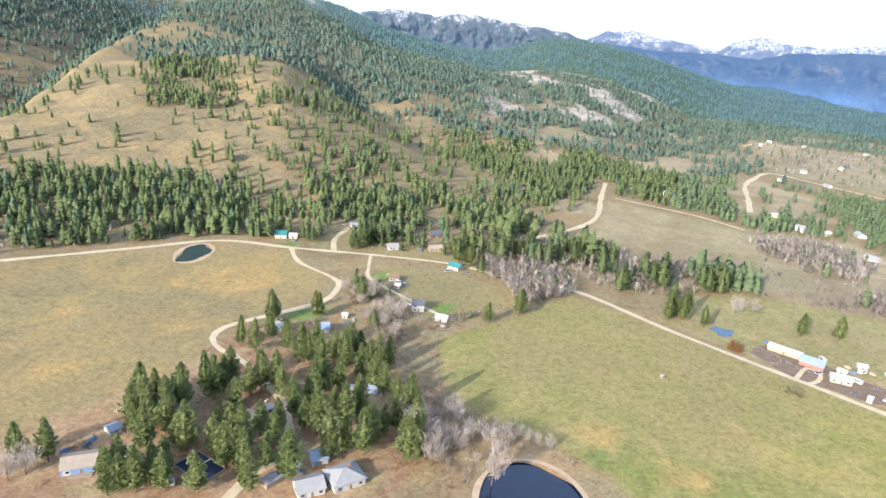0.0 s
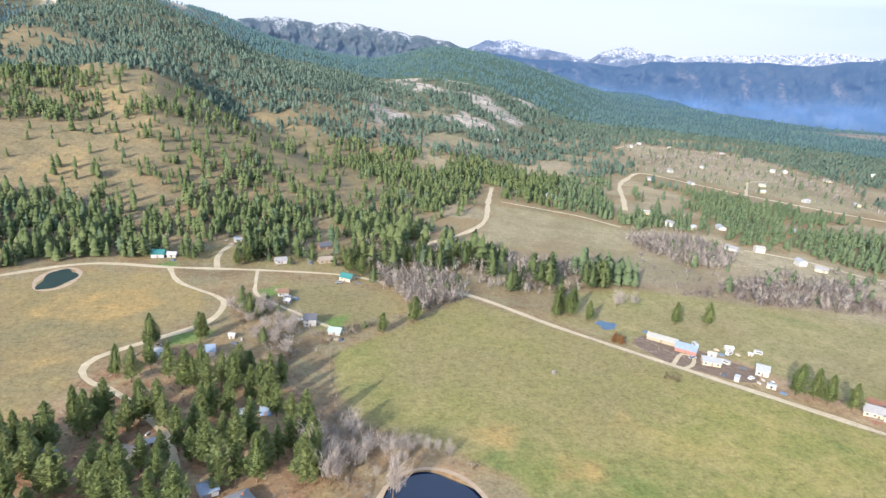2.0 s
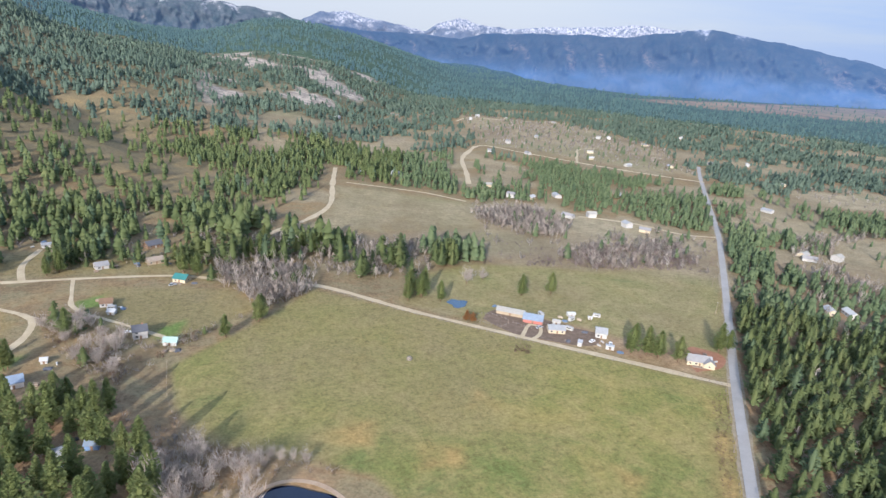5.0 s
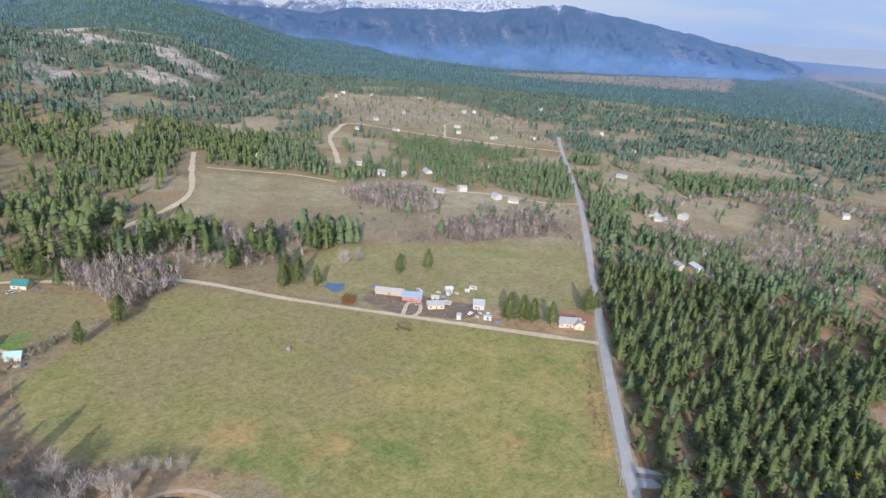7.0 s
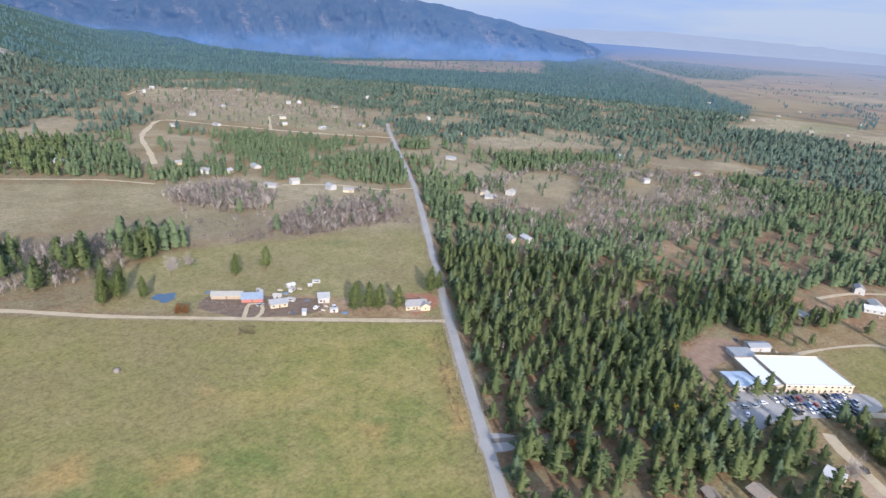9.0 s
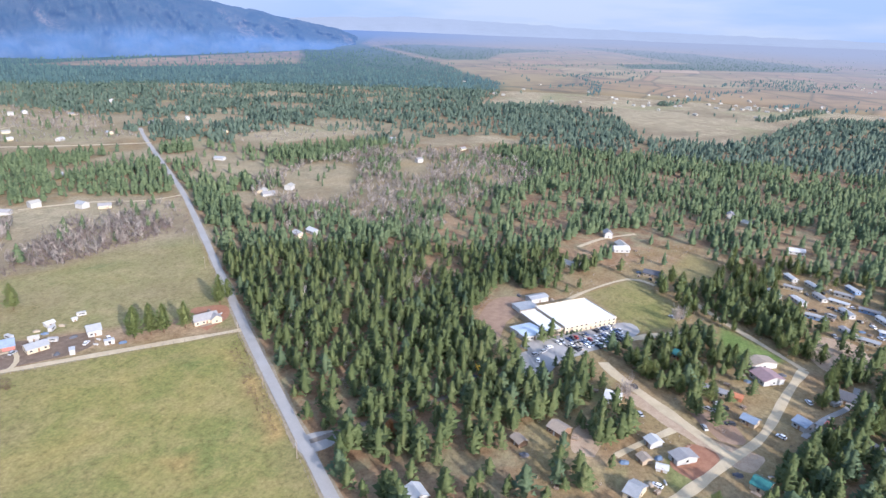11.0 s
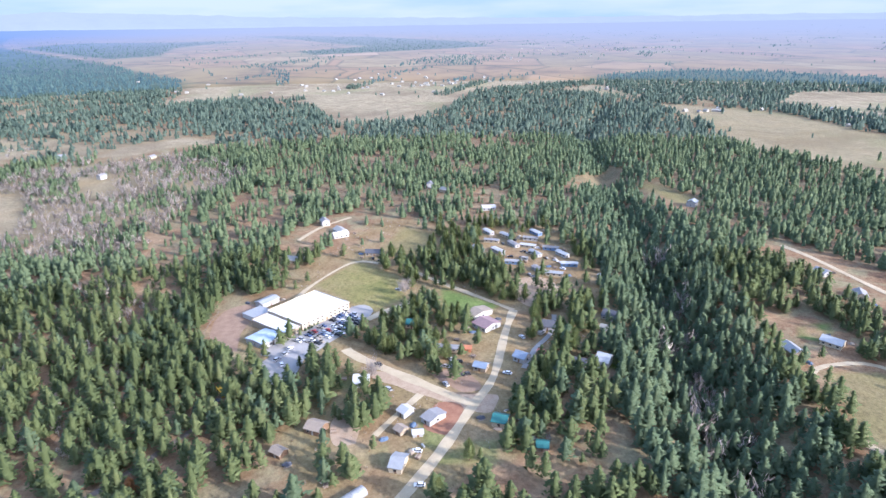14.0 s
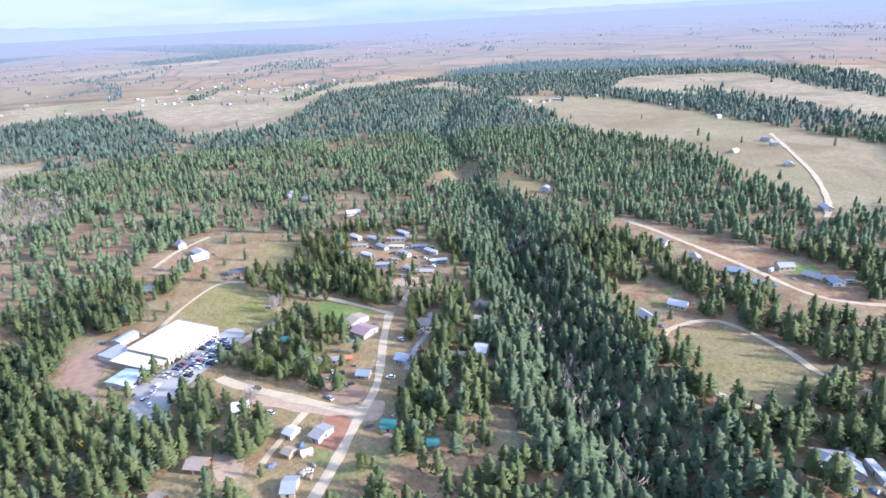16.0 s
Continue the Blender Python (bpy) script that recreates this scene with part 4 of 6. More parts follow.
def window_part(parent, x, y, z, w, h, along, frame_mat):
    """A framed pane on a wall; along: 0 for walls along x, 1 for walls along y."""
    s = (w, 0.14, h) if along == 0 else (0.14, w, h)
    frame_ob = part("window", box_data(*s, x, y, z - h / 2), frame_mat, parent)
    s = (w - 0.24, 0.20, h - 0.24) if along == 0 else (0.20, w - 0.24, h - 0.24)
    part("pane", box_data(*s, x, y, z - (h - 0.24) / 2), GLASS, frame_ob)


def house(name, label, spot, walls, roof, tall=2.8, rise=2.2, style="gable", cat="house", chimney=False, doors=1, glazed=True, group="", deck=False):
    """A building at (x, y, turn, width, depth): walls, roof, windows and doors."""
    x, y, rot, w, d = spot
    base = new(name)
    base.matrix_basis = pose(x, y, float(height(x, y)), 0, 0, rot)
    HOUSE_SPOTS.append((x, y, max(w, d) / 2 + 3.5))
    tagged(base, label, cat, group)
    if style == "gable":
        part("wall", turned(gable_walls(w, d, tall, rise)), walls, base)
        part("roof", turned(gable_roof(w, d, tall + 0.03, rise)), roof, base)
    elif style == "hip":
        part("wall", box_data(w, d, tall), walls, base)
        part("roof", hip_roof(w, d, tall + 0.25, rise), roof, base)
    else:
        part("wall", box_data(w, d, tall), walls, base)
        part("roof", box_data(w + 0.5, d + 0.5, 0.28, 0, 0, tall + 0.003, 0.05), roof, base)
        if style == "parapet":
            for sx_, sy_, px_, py_ in ((w + 0.7, 0.3, 0, -d / 2 - 0.1), (w + 0.7, 0.3, 0, d / 2 + 0.1), (0.3, d - 0.1, -w / 2 - 0.2, 0), (0.3, d - 0.1, w / 2 + 0.2, 0)):
                part("parapet", box_data(sx_, sy_, 0.5, px_, py_, tall + 0.29), walls, base)
    trim = WHITE if walls not in (WHITE,) else GREY
    if glazed:
        n = max(1, int(w / 3.4))
        for k in range(n):
            cx = (k + 0.5) * w / n - w / 2
            for side in (-1, 1):
                if doors and k == n // 2 and side == -1 and n > 1:
                    continue
                window_part(base, cx, side * d / 2, 1.55 if tall < 4.4 else 1.7, min(1.5, w / n * 0.5), 1.15, 0, trim)
                if tall > 4.4:
                    window_part(base, cx, side * d / 2, 4.1, min(1.5, w / n * 0.5), 1.15, 0, trim)
        for side in (-1, 1):
            window_part(base, side * w / 2, 0, 1.55, 1.3, 1.1, 1, trim)
    if doors:
        part("door", box_data(1.0, 0.16, 2.05, 0.2 if glazed else 0, -d / 2, 0.05), BROWN if walls is not BROWN else WHITE, base)
    if doors > 1:
        part("garage_door", box_data(2.6, 0.18, 2.2, -w / 2 + 2.0, -d / 2, 0.05), trim, base)
    if chimney:
        part("chimney", box_data(0.7, 0.7, 1.6, w * 0.22, d * 0.12, tall + rise * 0.55), ORANGE, base)
    if deck:
        part("deck", box_data(w * 0.6, 2.4, 0.35, 0, -d / 2 - 1.25), WOOD, base)
    return base


# houses along the lane under the hill
house("barn", "white barn with a green steel roof by the lane", (-135.9, 502.5, 6, 9.5, 8), WHITE, TEAL, 3.2, 2.6, cat="barn", glazed=False)
house("house", "low white wing beside the green-roofed barn", (-126.0, 503.5, 4, 6.6, 6), WHITE, WHITE_ROOF, 2.6, 1.4)
house("house", "white house with a dark blue roof in the paddock", (-13.1, 379.5, 8, 7.6, 8), WHITE, DARK, 4.8, 2.4, chimney=True)
house("shed", "pale shed with a green steel roof by the hedge", (3.3, 366.5, -16, 7.3, 6), WHITE, MINT, 2.4, 1.6, cat="shed", glazed=False)
house("house", "small white house with a brown roof", (-33.5, 428.5, 0, 7, 7), WHITE, BROWN, 2.7, 2.0)
house("shed", "small white shed beside the paddock track", (-29.5, 414.5, -18, 4.2, 4.5), WHITE, WHITE_ROOF, 2.2, 1.0, cat="shed", glazed=False)
house("house", "lane-side house with a teal steel roof", (11.1, 462.5, -32, 9.4, 8), CREAM, TEAL, 2.9, 2.4, deck=True)
house("house", "grey house among pines above the lane", (-41.8, 497.5, 20, 8.5, 7), WHITE, GREY, 2.8, 2.0)
house("mobile_home", "long white mobile home on the slope", (-80.2, 551.5, 20, 12, 5), WHITE, STEEL, 2.6, 0.7, cat="mobile home")
house("house", "dark brown cabin among the pines", (-8.6, 541.1, 30, 12, 8), BROWN, DARK, 2.8, 2.6)
house("house", "low brown-roofed house near the lane", (-6.9, 503.5, 20, 11.5, 8), TAN, TAN_ROOF, 2.7, 2.0)
house("house", "white house beside the curving drive", (-93, 333.5, 5, 7, 8), WHITE, STEEL, 3.0, 2.0)
house("house", "white house with a blue-grey roof at the grove", (-67.1, 337.2, 15, 8.5, 8), WHITE, BLUE_STEEL, 3.2, 2.2)
house("shed", "tiny white shed by the drive", (-57, 358, 0, 3, 3.5), WHITE, WHITE_ROOF, 2.2, 0.9, cat="shed", glazed=False)
house("house", "blue-roofed house among dark pines", (58.6, 595.5, 20, 11, 7), TAN, BLUE_STEEL, 2.8, 2.0)
# the grove
house("house", "long tan-roofed house with blue walls by the dry field", (-132.5, 203.5, 23, 13.5, 10), BLUE, TAN_ROOF, 3.0, 2.0, deck=True, doors=2)
house("motorhome", "white motorhome parked under a pine", (-156.7, 204.3, 27, 8.9, 2.8), WHITE, WHITE_ROOF, 2.8, 0.2, "flat", "motorhome")
house("shed", "small shed with a blue steel roof", (-132.5, 226.2, 56, 4.6, 5.5), WHITE, BLUE_STEEL, 2.3, 1.2, cat="shed", glazed=False)
house("house", "white cottage with a grey roof in the grove", (-111.3, 242.2, 56, 7.4, 7), WHITE, GREY, 2.7, 2.0)
house("house", "tan-roofed house hidden in the pines", (-78.1, 243, -5, 10.5, 8.5), TAN, TAN_ROOF, 2.8, 2.4, chimney=True)
house("shed", "small pale shed in the grove", (-73.5, 251.5, 34, 3.6, 3.6), CREAM, STEEL, 2.2, 0.8, cat="shed", glazed=False)
house("garage", "white garage with a blue-grey roof", (-43.8, 219.5, 27, 6.7, 7), WHITE, BLUE_STEEL, 2.7, 1.9, doors=2, cat="garage", glazed=False)
house("house", "large house with grey hipped roof above the pond", (-31.0, 208.5, 34, 13, 11.5), WHITE, GREY, 3.0, 2.7, "hip", doors=2, chimney=True)
house("house", "grey-roofed wing and garage of the hillside home", (-43.5, 201.5, 27, 10.5, 9), WHITE, GREY, 2.9, 2.2, doors=2)
house("carport", "grey open-sided carport with a flat roof", (-58.4, 203.6, 50, 8, 4.5), WOOD, GREY, 2.3, 0.2, "flat", "carport", glazed=False, doors=0)
house("shed", "white work shed among junk in the grove", (-38.9, 273.8, 18, 6, 5), WHITE, STEEL, 2.4, 1.2, cat="shed", glazed=False)
house("shed", "blue-grey shed among junk in the grove", (-27.5, 276.5, -11, 5.5, 6), BLUE, BLUE_STEEL, 2.6, 1.4, cat="shed", glazed=False)
# the farm on the lane
house("barn", "long low barn with a white roof", (220.0, 363.1, -39, 19.2, 8), TAN, CREAM_ROOF, 2.4, 1.6, cat="barn", glazed=False)
house("barn", "red barn with a pale blue steel roof", (229.4, 348.8, -36, 13.0, 9), RED, BLUE_STEEL, 2.6, 2.6, cat="barn", glazed=False)
house("house", "white farmhouse with a pale steel roof", (236.5, 331.2, -22, 10.8, 8), CREAM, STEEL, 2.8, 1.8)
house("shed", "white shed behind the farmhouse", (243.5, 341.5, -37, 5, 4), WHITE, CREAM_ROOF, 2.1, 1.0, cat="shed", glazed=False)
house("house", "tall white house beside the farm", (263.2, 318.3, -34, 7.2, 8), WHITE, STEEL, 3.6, 2.4)
house("trailer", "white horse trailer in the farm yard", (241, 310, 50, 5, 2.6), WHITE, WHITE_ROOF, 2.5, 0.2, "flat", "trailer", glazed=False)
house("trailer", "white camper parked by the lane", (257.2, 300.6, -37, 5, 2.8), WHITE, WHITE_ROOF, 2.4, 0.2, "flat", "trailer")
house("house", "cream house with grey roof and gabled porch", (301.8, 271.2, -34, 14.4, 9), CREAM, GREY, 3.0, 2.6, deck=True)
house("house", "cream front gable of the corner house", (304.5, 265.3, 56, 6, 6.5), CREAM, GREY, 3.0, 2.2)
house("shed", "small white pasture shed", (260.9, 350.5, -11, 5.1, 3.6), WHITE, WHITE_ROOF, 2.2, 0.9, cat="shed", glazed=False)
house("shed", "tiny white hutch in the pasture", (271.7, 342.8, -27, 2.4, 2.6), WHITE, WHITE_ROOF, 1.6, 0.6, cat="shed", glazed=False)
# the school
house("school", "large school hall with a bright white flat roof", (399.5, 58.0, -45, 40, 33), CREAM, SCHOOL_ROOF, 4.7, 0.3, "parapet", "school")
house("school", "lower white-roofed school wing", (380.0, 77.0, -45, 12, 31), TAN, SCHOOL_ROOF, 3.8, 0.3, "parapet", "school")
house("school", "front school block with a pale blue roof", (364.0, 82.0, -42, 14.5, 15), WHITE, PALE_BLUE, 3.4, 0.7, "gable", "school")
house("school", "small white-roofed gym store behind the school", (419.0, 87.0, -43, 14, 7.5), WHITE, STEEL, 3.4, 0.9, "gable", "school", glazed=False)
house("school", "low grey flat-roofed link behind the school hall", (400.0, 90.0, -45, 14, 15), CONCRETE, STEEL, 2.9, 0.3, "flat", "school", glazed=False)
# the village
house("shed", "low grey gabled workshop by the junction", (270.5, -8, -143, 6, 10.5), WHITE, GREY, 2.8, 1.2, cat="workshop")
house("shed", "white shed with a bright steel roof", (277, 4.7, -143, 5, 6.5), WHITE, WHITE_ROOF, 2.8, 1.4, cat="shed", glazed=False)
house("shed", "small white tarpaulin shelter", (260, 0.5, -90, 4.6, 3.6), WHITE, WHITE_ROOF, 1.8, 1.0, cat="shelter", glazed=False)
house("house", "house with a grey-green steel roof on the lawn", (239.6, 10.6, -112, 5.6, 10), CREAM, STEEL, 2.8, 1.8)
house("house", "small house with a teal steel roof and porch", (263.1, -38.8, -117, 6.7, 7.5), CREAM, TEAL, 2.8, 1.8, deck=True)
house("house", "brown-roofed half of a white duplex", (379, -50.4, -149, 8.2, 16), WHITE, TAN_ROOF, 3.0, 1.6)
house("house", "mauve-roofed half of a white duplex", (362.4, -52, -147, 11.5, 13), WHITE, MAUVE, 3.0, 1.8)
house("house", "dark-roofed cottage with a white gable", (354.2, -88.4, -111, 8.5, 7.5), WHITE, DARK, 3.0, 2.8)
house("house", "white cottage with a pale blue roof", (319.3, -63.3, -135, 7.1, 7.5), WHITE, BLUE_STEEL, 3.0, 2.0)
house("shed", "bright red shed beside the yard track", (322.9, -76.5, -135, 5.2, 3.4), RED, RED, 2.3, 1.0, cat="shed", glazed=False)
house("barn", "tall white barn with a white steel roof", (307.9, -106.6, -129, 7, 10), WHITE, WHITE_ROOF, 4.2, 2.6, cat="barn", glazed=False)
house("house", "dark blue-roofed house at the wood's edge", (363.3, -133.3, -131, 10.6, 10), WHITE, DARK, 2.9, 2.4)
house("shed", "white shed at the edge of the pines", (348.3, -122.3, -135, 4.2, 4.6), WHITE, CREAM_ROOF, 2.1, 1.0, cat="shed", glazed=False)
house("mobile_home", "long grey mobile home in a cluttered yard", (336.4, -23.8, -108, 12.6, 4.6), TAN, GREY, 2.6, 0.6, cat="mobile home")
house("shed", "rust-red shed beside the mobile home", (334.5, -35.5, -104, 4.1, 4.6), ORANGE, ORANGE, 2.2, 1.0, cat="shed", glazed=False)
house("house", "blue-teal roofed house by the school lane", (370.2, -7.3, -117, 7.5, 7), CREAM, TEAL, 2.8, 1.8)
house("house", "long dark-roofed house above the playing field", (504.4, 12.2, -102, 14.3, 8), TAN, DARK, 2.8, 2.0)
house("house", "white and mint-roofed house under the pines", (307.9, 25.3, -99, 7.5, 9), WHITE, WHITE_ROOF, 3.0, 2.6)
house("house", "brown-roofed house on the gravel pad", (270.5, 46.5, -120, 8.1, 8), BROWN, TAN_ROOF, 2.8, 1.8)
house("house", "white-roofed house beside the county road", (205, 92, 48, 8, 7), WHITE, WHITE_ROOF, 2.8, 1.6)
house("shed", "small teal-roofed shed among village pines", (242, -53, -110, 5, 5.5), WOOD, TEAL, 2.4, 1.3, cat="shed", glazed=False)
house("house", "low house with a blue steel roof beside parked cars", (313, -39, -120, 7, 6), TAN, BLUE_STEEL, 2.6, 1.4)
house("shed", "tan-roofed shed beside the white shelter", (263, 8, -140, 4.5, 5), TAN, TAN_ROOF, 2.3, 1.1, cat="shed", glazed=False)
house("cottage", "dark-roofed cottage under the pines at the wood's edge", (309, -93, -120, 7, 6), GREY, DARK, 2.6, 1.8, cat="cottage")
for k, (mx, my, turn) in enumerate([(543, -90, 20), (531, -103, 25), (519, -122, 65), (534, -131, 20), (501, -73, 20), (519, -88, 65), (493, -88, 25), (466, -94, 70), (507, -104, 20), (501, -115, 60), (482, -116, 20), (492, -132, 65), (477, -137, 20), (437, -118, 65), (447, -109, 20), (454, -135, 75), (424, -153, 30)]):
    house("mobile_home", "white mobile home with a shallow steel roof in the park", (mx, my, turn, 12.5, 4.4), (WHITE, CREAM, WHITE, BLUE)[k % 4], (WHITE_ROOF, STEEL, GREY)[k % 3], 2.6, 0.7, cat="mobile home", group="mobile homes in the park")
# two round-roofed sheds by the county road
def quonset(x, y, turn, long, wide, label):
    base = new("quonset_hut")
    base.matrix_basis = pose(x, y, float(height(x, y)), 0, 0, turn)
    tagged(base, label, "shed", "round-roofed sheds")
    HOUSE_SPOTS.append((x, y, long / 2 + 3))
    arc = [(wide / 2 * math.cos(a), 0.6 + wide * 0.42 * math.sin(a)) for a in np.linspace(0, math.pi, 11)]
    part("shell", prism([(wide / 2, 0)] + arc + [(-wide / 2, 0)], -long / 2, long / 2), STEEL, base)
    for k in range(6):
        yy = -long / 2 + long * (k + 0.5) / 6
        part("rib", prism([(px_ * 1.012, pz_ * 1.012) for px_, pz_ in arc] + [(px_ * 0.99, pz_ * 0.99) for px_, pz_ in arc[::-1]], yy - 0.06, yy + 0.06), GREY, base)
    part("door", box_data(2.4, 0.16, 2.3, 0, -long / 2, 0.02), GREY, base)


quonset(221.5, 31.5, 38, 15, 5.2, "long round-roofed steel shed")
quonset(217.0, 35.5, 38, 14, 5.2, "second round-roofed steel shed beside the first")
house("shed", "brown-roofed shed under the pines by the village", (255, 62, -130, 6, 5), BROWN, TAN_ROOF, 2.4, 1.2, cat="shed", glazed=False)
# beyond the creek
EAST = [(406.7, -310.7, 20), (365.6, -307.5, -30), (334.2, -314.7, 40), (311, -311.6, 10), (324.8, -350.8, 70), (302.7, -353, 15), (289.7, -357, -20), (308, -243.2, 35), (303.3, -214.7, 0)]
for k, (mx, my, turn) in enumerate(EAST):
    house("house", "grey-roofed house in the clearing beyond the creek", (mx, my, turn, 9 + k % 3 * 2, 8), (WHITE, CREAM, TAN)[k % 3], (STEEL, GREY, BLUE_STEEL, WHITE_ROOF)[k % 4], 2.9, 2.0, group="houses beyond the creek")
house("house", "large blue-grey hipped house beyond the creek", (162, -197, -128, 13, 13), WHITE, STEEL, 3.0, 3.0, "hip")
house("house", "gabled wing of the blue-grey house", (155.5, -200.5, -38, 8, 8), WHITE, BLUE_STEEL, 3.0, 2.4)
house("trailer", "long white trailer beside the blue-grey house", (150.5, -208.8, 157, 13, 3), WHITE, WHITE_ROOF, 2.8, 0.2, "flat", "trailer", glazed=False)
# scattered homes in the woods and on the benches
FAR_HOMES = [(724, 1476), (794, 1455), (583, 974), (876, 1173), (686, 933), (717, 1171), (604, 1087), (731, 997), (723, 875), (905, 1174), (936, 1091), (1090, 1272), (1141, 1204), (806, 866), (414, 588), (444, 586), (414, 671), (456, 678), (391, 680), (388, 738), (549, 676), (462, 545), (471, 526), (931, 896), (1005, 880), (912, 726), (584, 416), (618, 411), (474, 311), (719, 584), (838, 340), (591, 428), (487, 303), (984, 445), (963, 316), (568, 41), (681, 1424), (913, 1415), (520, 993), (317, 1280), (238, 812), (285, 806), (720, -58)]
FAR_HOMES_EAST = [(697, -73), (618, -105), (595, -310), (1232, -664), (1244, -705), (855, -785), (550, -605), (671, -697), (643, -681), (639, -610), (410, -494), (594, 56), (499, 78), (556, 41), (1201, -932), (1094, -904)]
for k, (mx, my) in enumerate(FAR_HOMES + FAR_HOMES_EAST):
    house("house", "pale-roofed country house in a clearing", (mx, my, k * 47 % 180, 9.5 + k % 3 * 2, 7 + k % 2 * 1.5), (WHITE, CREAM, WHITE)[k % 3], (WHITE_ROOF, STEEL, GREY, CREAM_ROOF)[k % 4], 3.0 + (k % 3 == 0) * 1.8, 2.0, group="scattered country homes", doors=0, glazed=math.hypot(mx, my) < 700)


# ---- the covered court, cars, small things ----
def court():
    base = new("covered_court")
    base.matrix_basis = pose(-88.5, 208.5, 0.1, 0, 0, 58)
    HOUSE_SPOTS.append((-88.5, 208.5, 12))
    tagged(base, "dark navy covered court with a pale timber edge", "court")
    part("cover", box_data(11, 17, 0.25), NAVY, base)
    for x, y, w, d in ((0, -8.7, 11.8, 0.4), (0, 8.7, 11.8, 0.4), (-5.7, 0, 0.4, 17), (5.7, 0, 0.4, 17)):
        part("rail", box_data(w, d, 0.6, x, y), WOOD, base)
    part("centre_strap", box_data(10.8, 0.3, 0.08, 0, 1.0, 0.253), CONCRETE, base)


court()


def car_parts(colour, long=4.6, tall=1.5, pickup=False):
    base = new("car")
    body = prism([(-long / 2, 0.35), (long / 2, 0.35), (long / 2, 0.75), (long / 2 - 0.3, 0.9), (-long / 2 + 0.1, 0.95), (-long / 2, 0.8)], -0.9, 0.9)
    bmesh.ops.rotate(body, verts=body.verts, cent=(0, 0, 0), matrix=Matrix.Identity(3))
    part("body", body, colour, base)
    x0, x1 = (-0.4, 1.2) if pickup else (-long / 2 + 0.4, 1.2)
    part("cabin", prism([(x0, 0.953), (x1, 0.953), (x1 - 0.6, tall), (x0 + 0.35, tall)], -0.78, 0.78), GLASS, base)
    part("roof", box_data(x1 - x0 - 1.0, 1.5, 0.06, (x0 + x1) / 2 - 0.12, 0, tall + 0.003), colour, base)
    for wx in (-long / 2 + 0.85, long / 2 - 0.85):
        for wy in (-0.82, 0.82):
            bm = bmesh.new()
            bmesh.ops.create_cone(bm, cap_ends=True, segments=10, radius1=0.34, radius2=0.34, depth=0.22)
            bmesh.ops.rotate(bm, verts=bm.verts, cent=(0, 0, 0), matrix=Matrix.Rotation(math.pi / 2, 3, "X"))
            bmesh.ops.translate(bm, verts=bm.verts, vec=(wx, wy, 0.34))
            part("wheel", bm, RUBBER, base)
    return base


def car_park():
    paints = [("white", paint("white_car_paint", (0.75, 0.75, 0.75), 0.3)), ("silver", paint("silver_car_paint", (0.45, 0.46, 0.48), 0.3, 0.4)), ("dark blue", paint("blue_car_paint", (0.04, 0.07, 0.16), 0.3)), ("black", paint("black_car_paint", (0.03, 0.03, 0.035), 0.3)), ("red", paint("red_car_paint", (0.35, 0.04, 0.03), 0.3)), ("tan", paint("tan_car_paint", (0.36, 0.31, 0.24), 0.3))]
    models = []
    for k, (word, m) in enumerate(paints):
        c = car_parts(m, 4.6 + 0.5 * (k % 2), 1.5 + 0.2 * (k % 2), pickup=k % 3 == 2)
        tagged(c, word + (" pickup" if k % 3 == 2 else " car") + " parked in the open", "car", "parked cars")
        models.append(c)
    rs = random.Random(4)
    spots = []
    ux, uy = math.cos(radians(-37)), math.sin(radians(-37))
    for row, (x0, y0, n) in enumerate([(360, 62.0, 17), (358, 55.5, 16), (356, 50.5, 14), (360, 42.0, 10)]):
        for k in range(n):
            if rs.random() < 0.82:
                spots.append((x0 + ux * 2.9 * k, y0 + uy * 2.9 * k, 53 + rs.uniform(-3, 3) + 180 * (rs.random() < 0.5)))
    spots += [(340, 72, -40), (346, 68, -30), (352, 66, -40), (334, 69, 10)]
    yards = [(300, -18, 20), (318, -20, 60), (322, -28, 80), (326, -24, 15), (334, -14, 100), (300, 12, 40), (430, -8, 30), (428, -2, 40), (248, 2, 70), (495, 14, 10), (490, 8, 90), (-122, 214, 50), (-118, 210, 60), (-52, 214, 20), (-36, 282, 30), (252, 312, 20), (262, 306, 60), (228, 338, 10), (-95, 345, 30), (306, -52, 60), (345, -70, 20), (460, -78, 30), (480, -95, 70), (440, -100, 10), (317, -24, 30), (308, -30, 100), (326, 16, 40), (226, 3, 80), (472, -122, 20), (466, -128, 25), (460, -131, 15), (490, -108, 60), (486, -112, 60), (512, -96, 10), (448, -128, 40), (520, -108, 30), (497, -122, 80), (-20, 385, 10), (5, 455, 20)]
    for k, (x, y, turn) in enumerate(spots + yards):
        m = pose(x, y, float(height(x, y)) + (0.13 if k < len(spots) else 0.02), 0, 0, turn)
        pick = rs.choices(range(6), (7, 7, 2, 4, 0.3, 2))[0]
        if k < len(models):
            models[k].matrix_basis = m
        else:
            copy_thing(models[pick], m)


car_park()


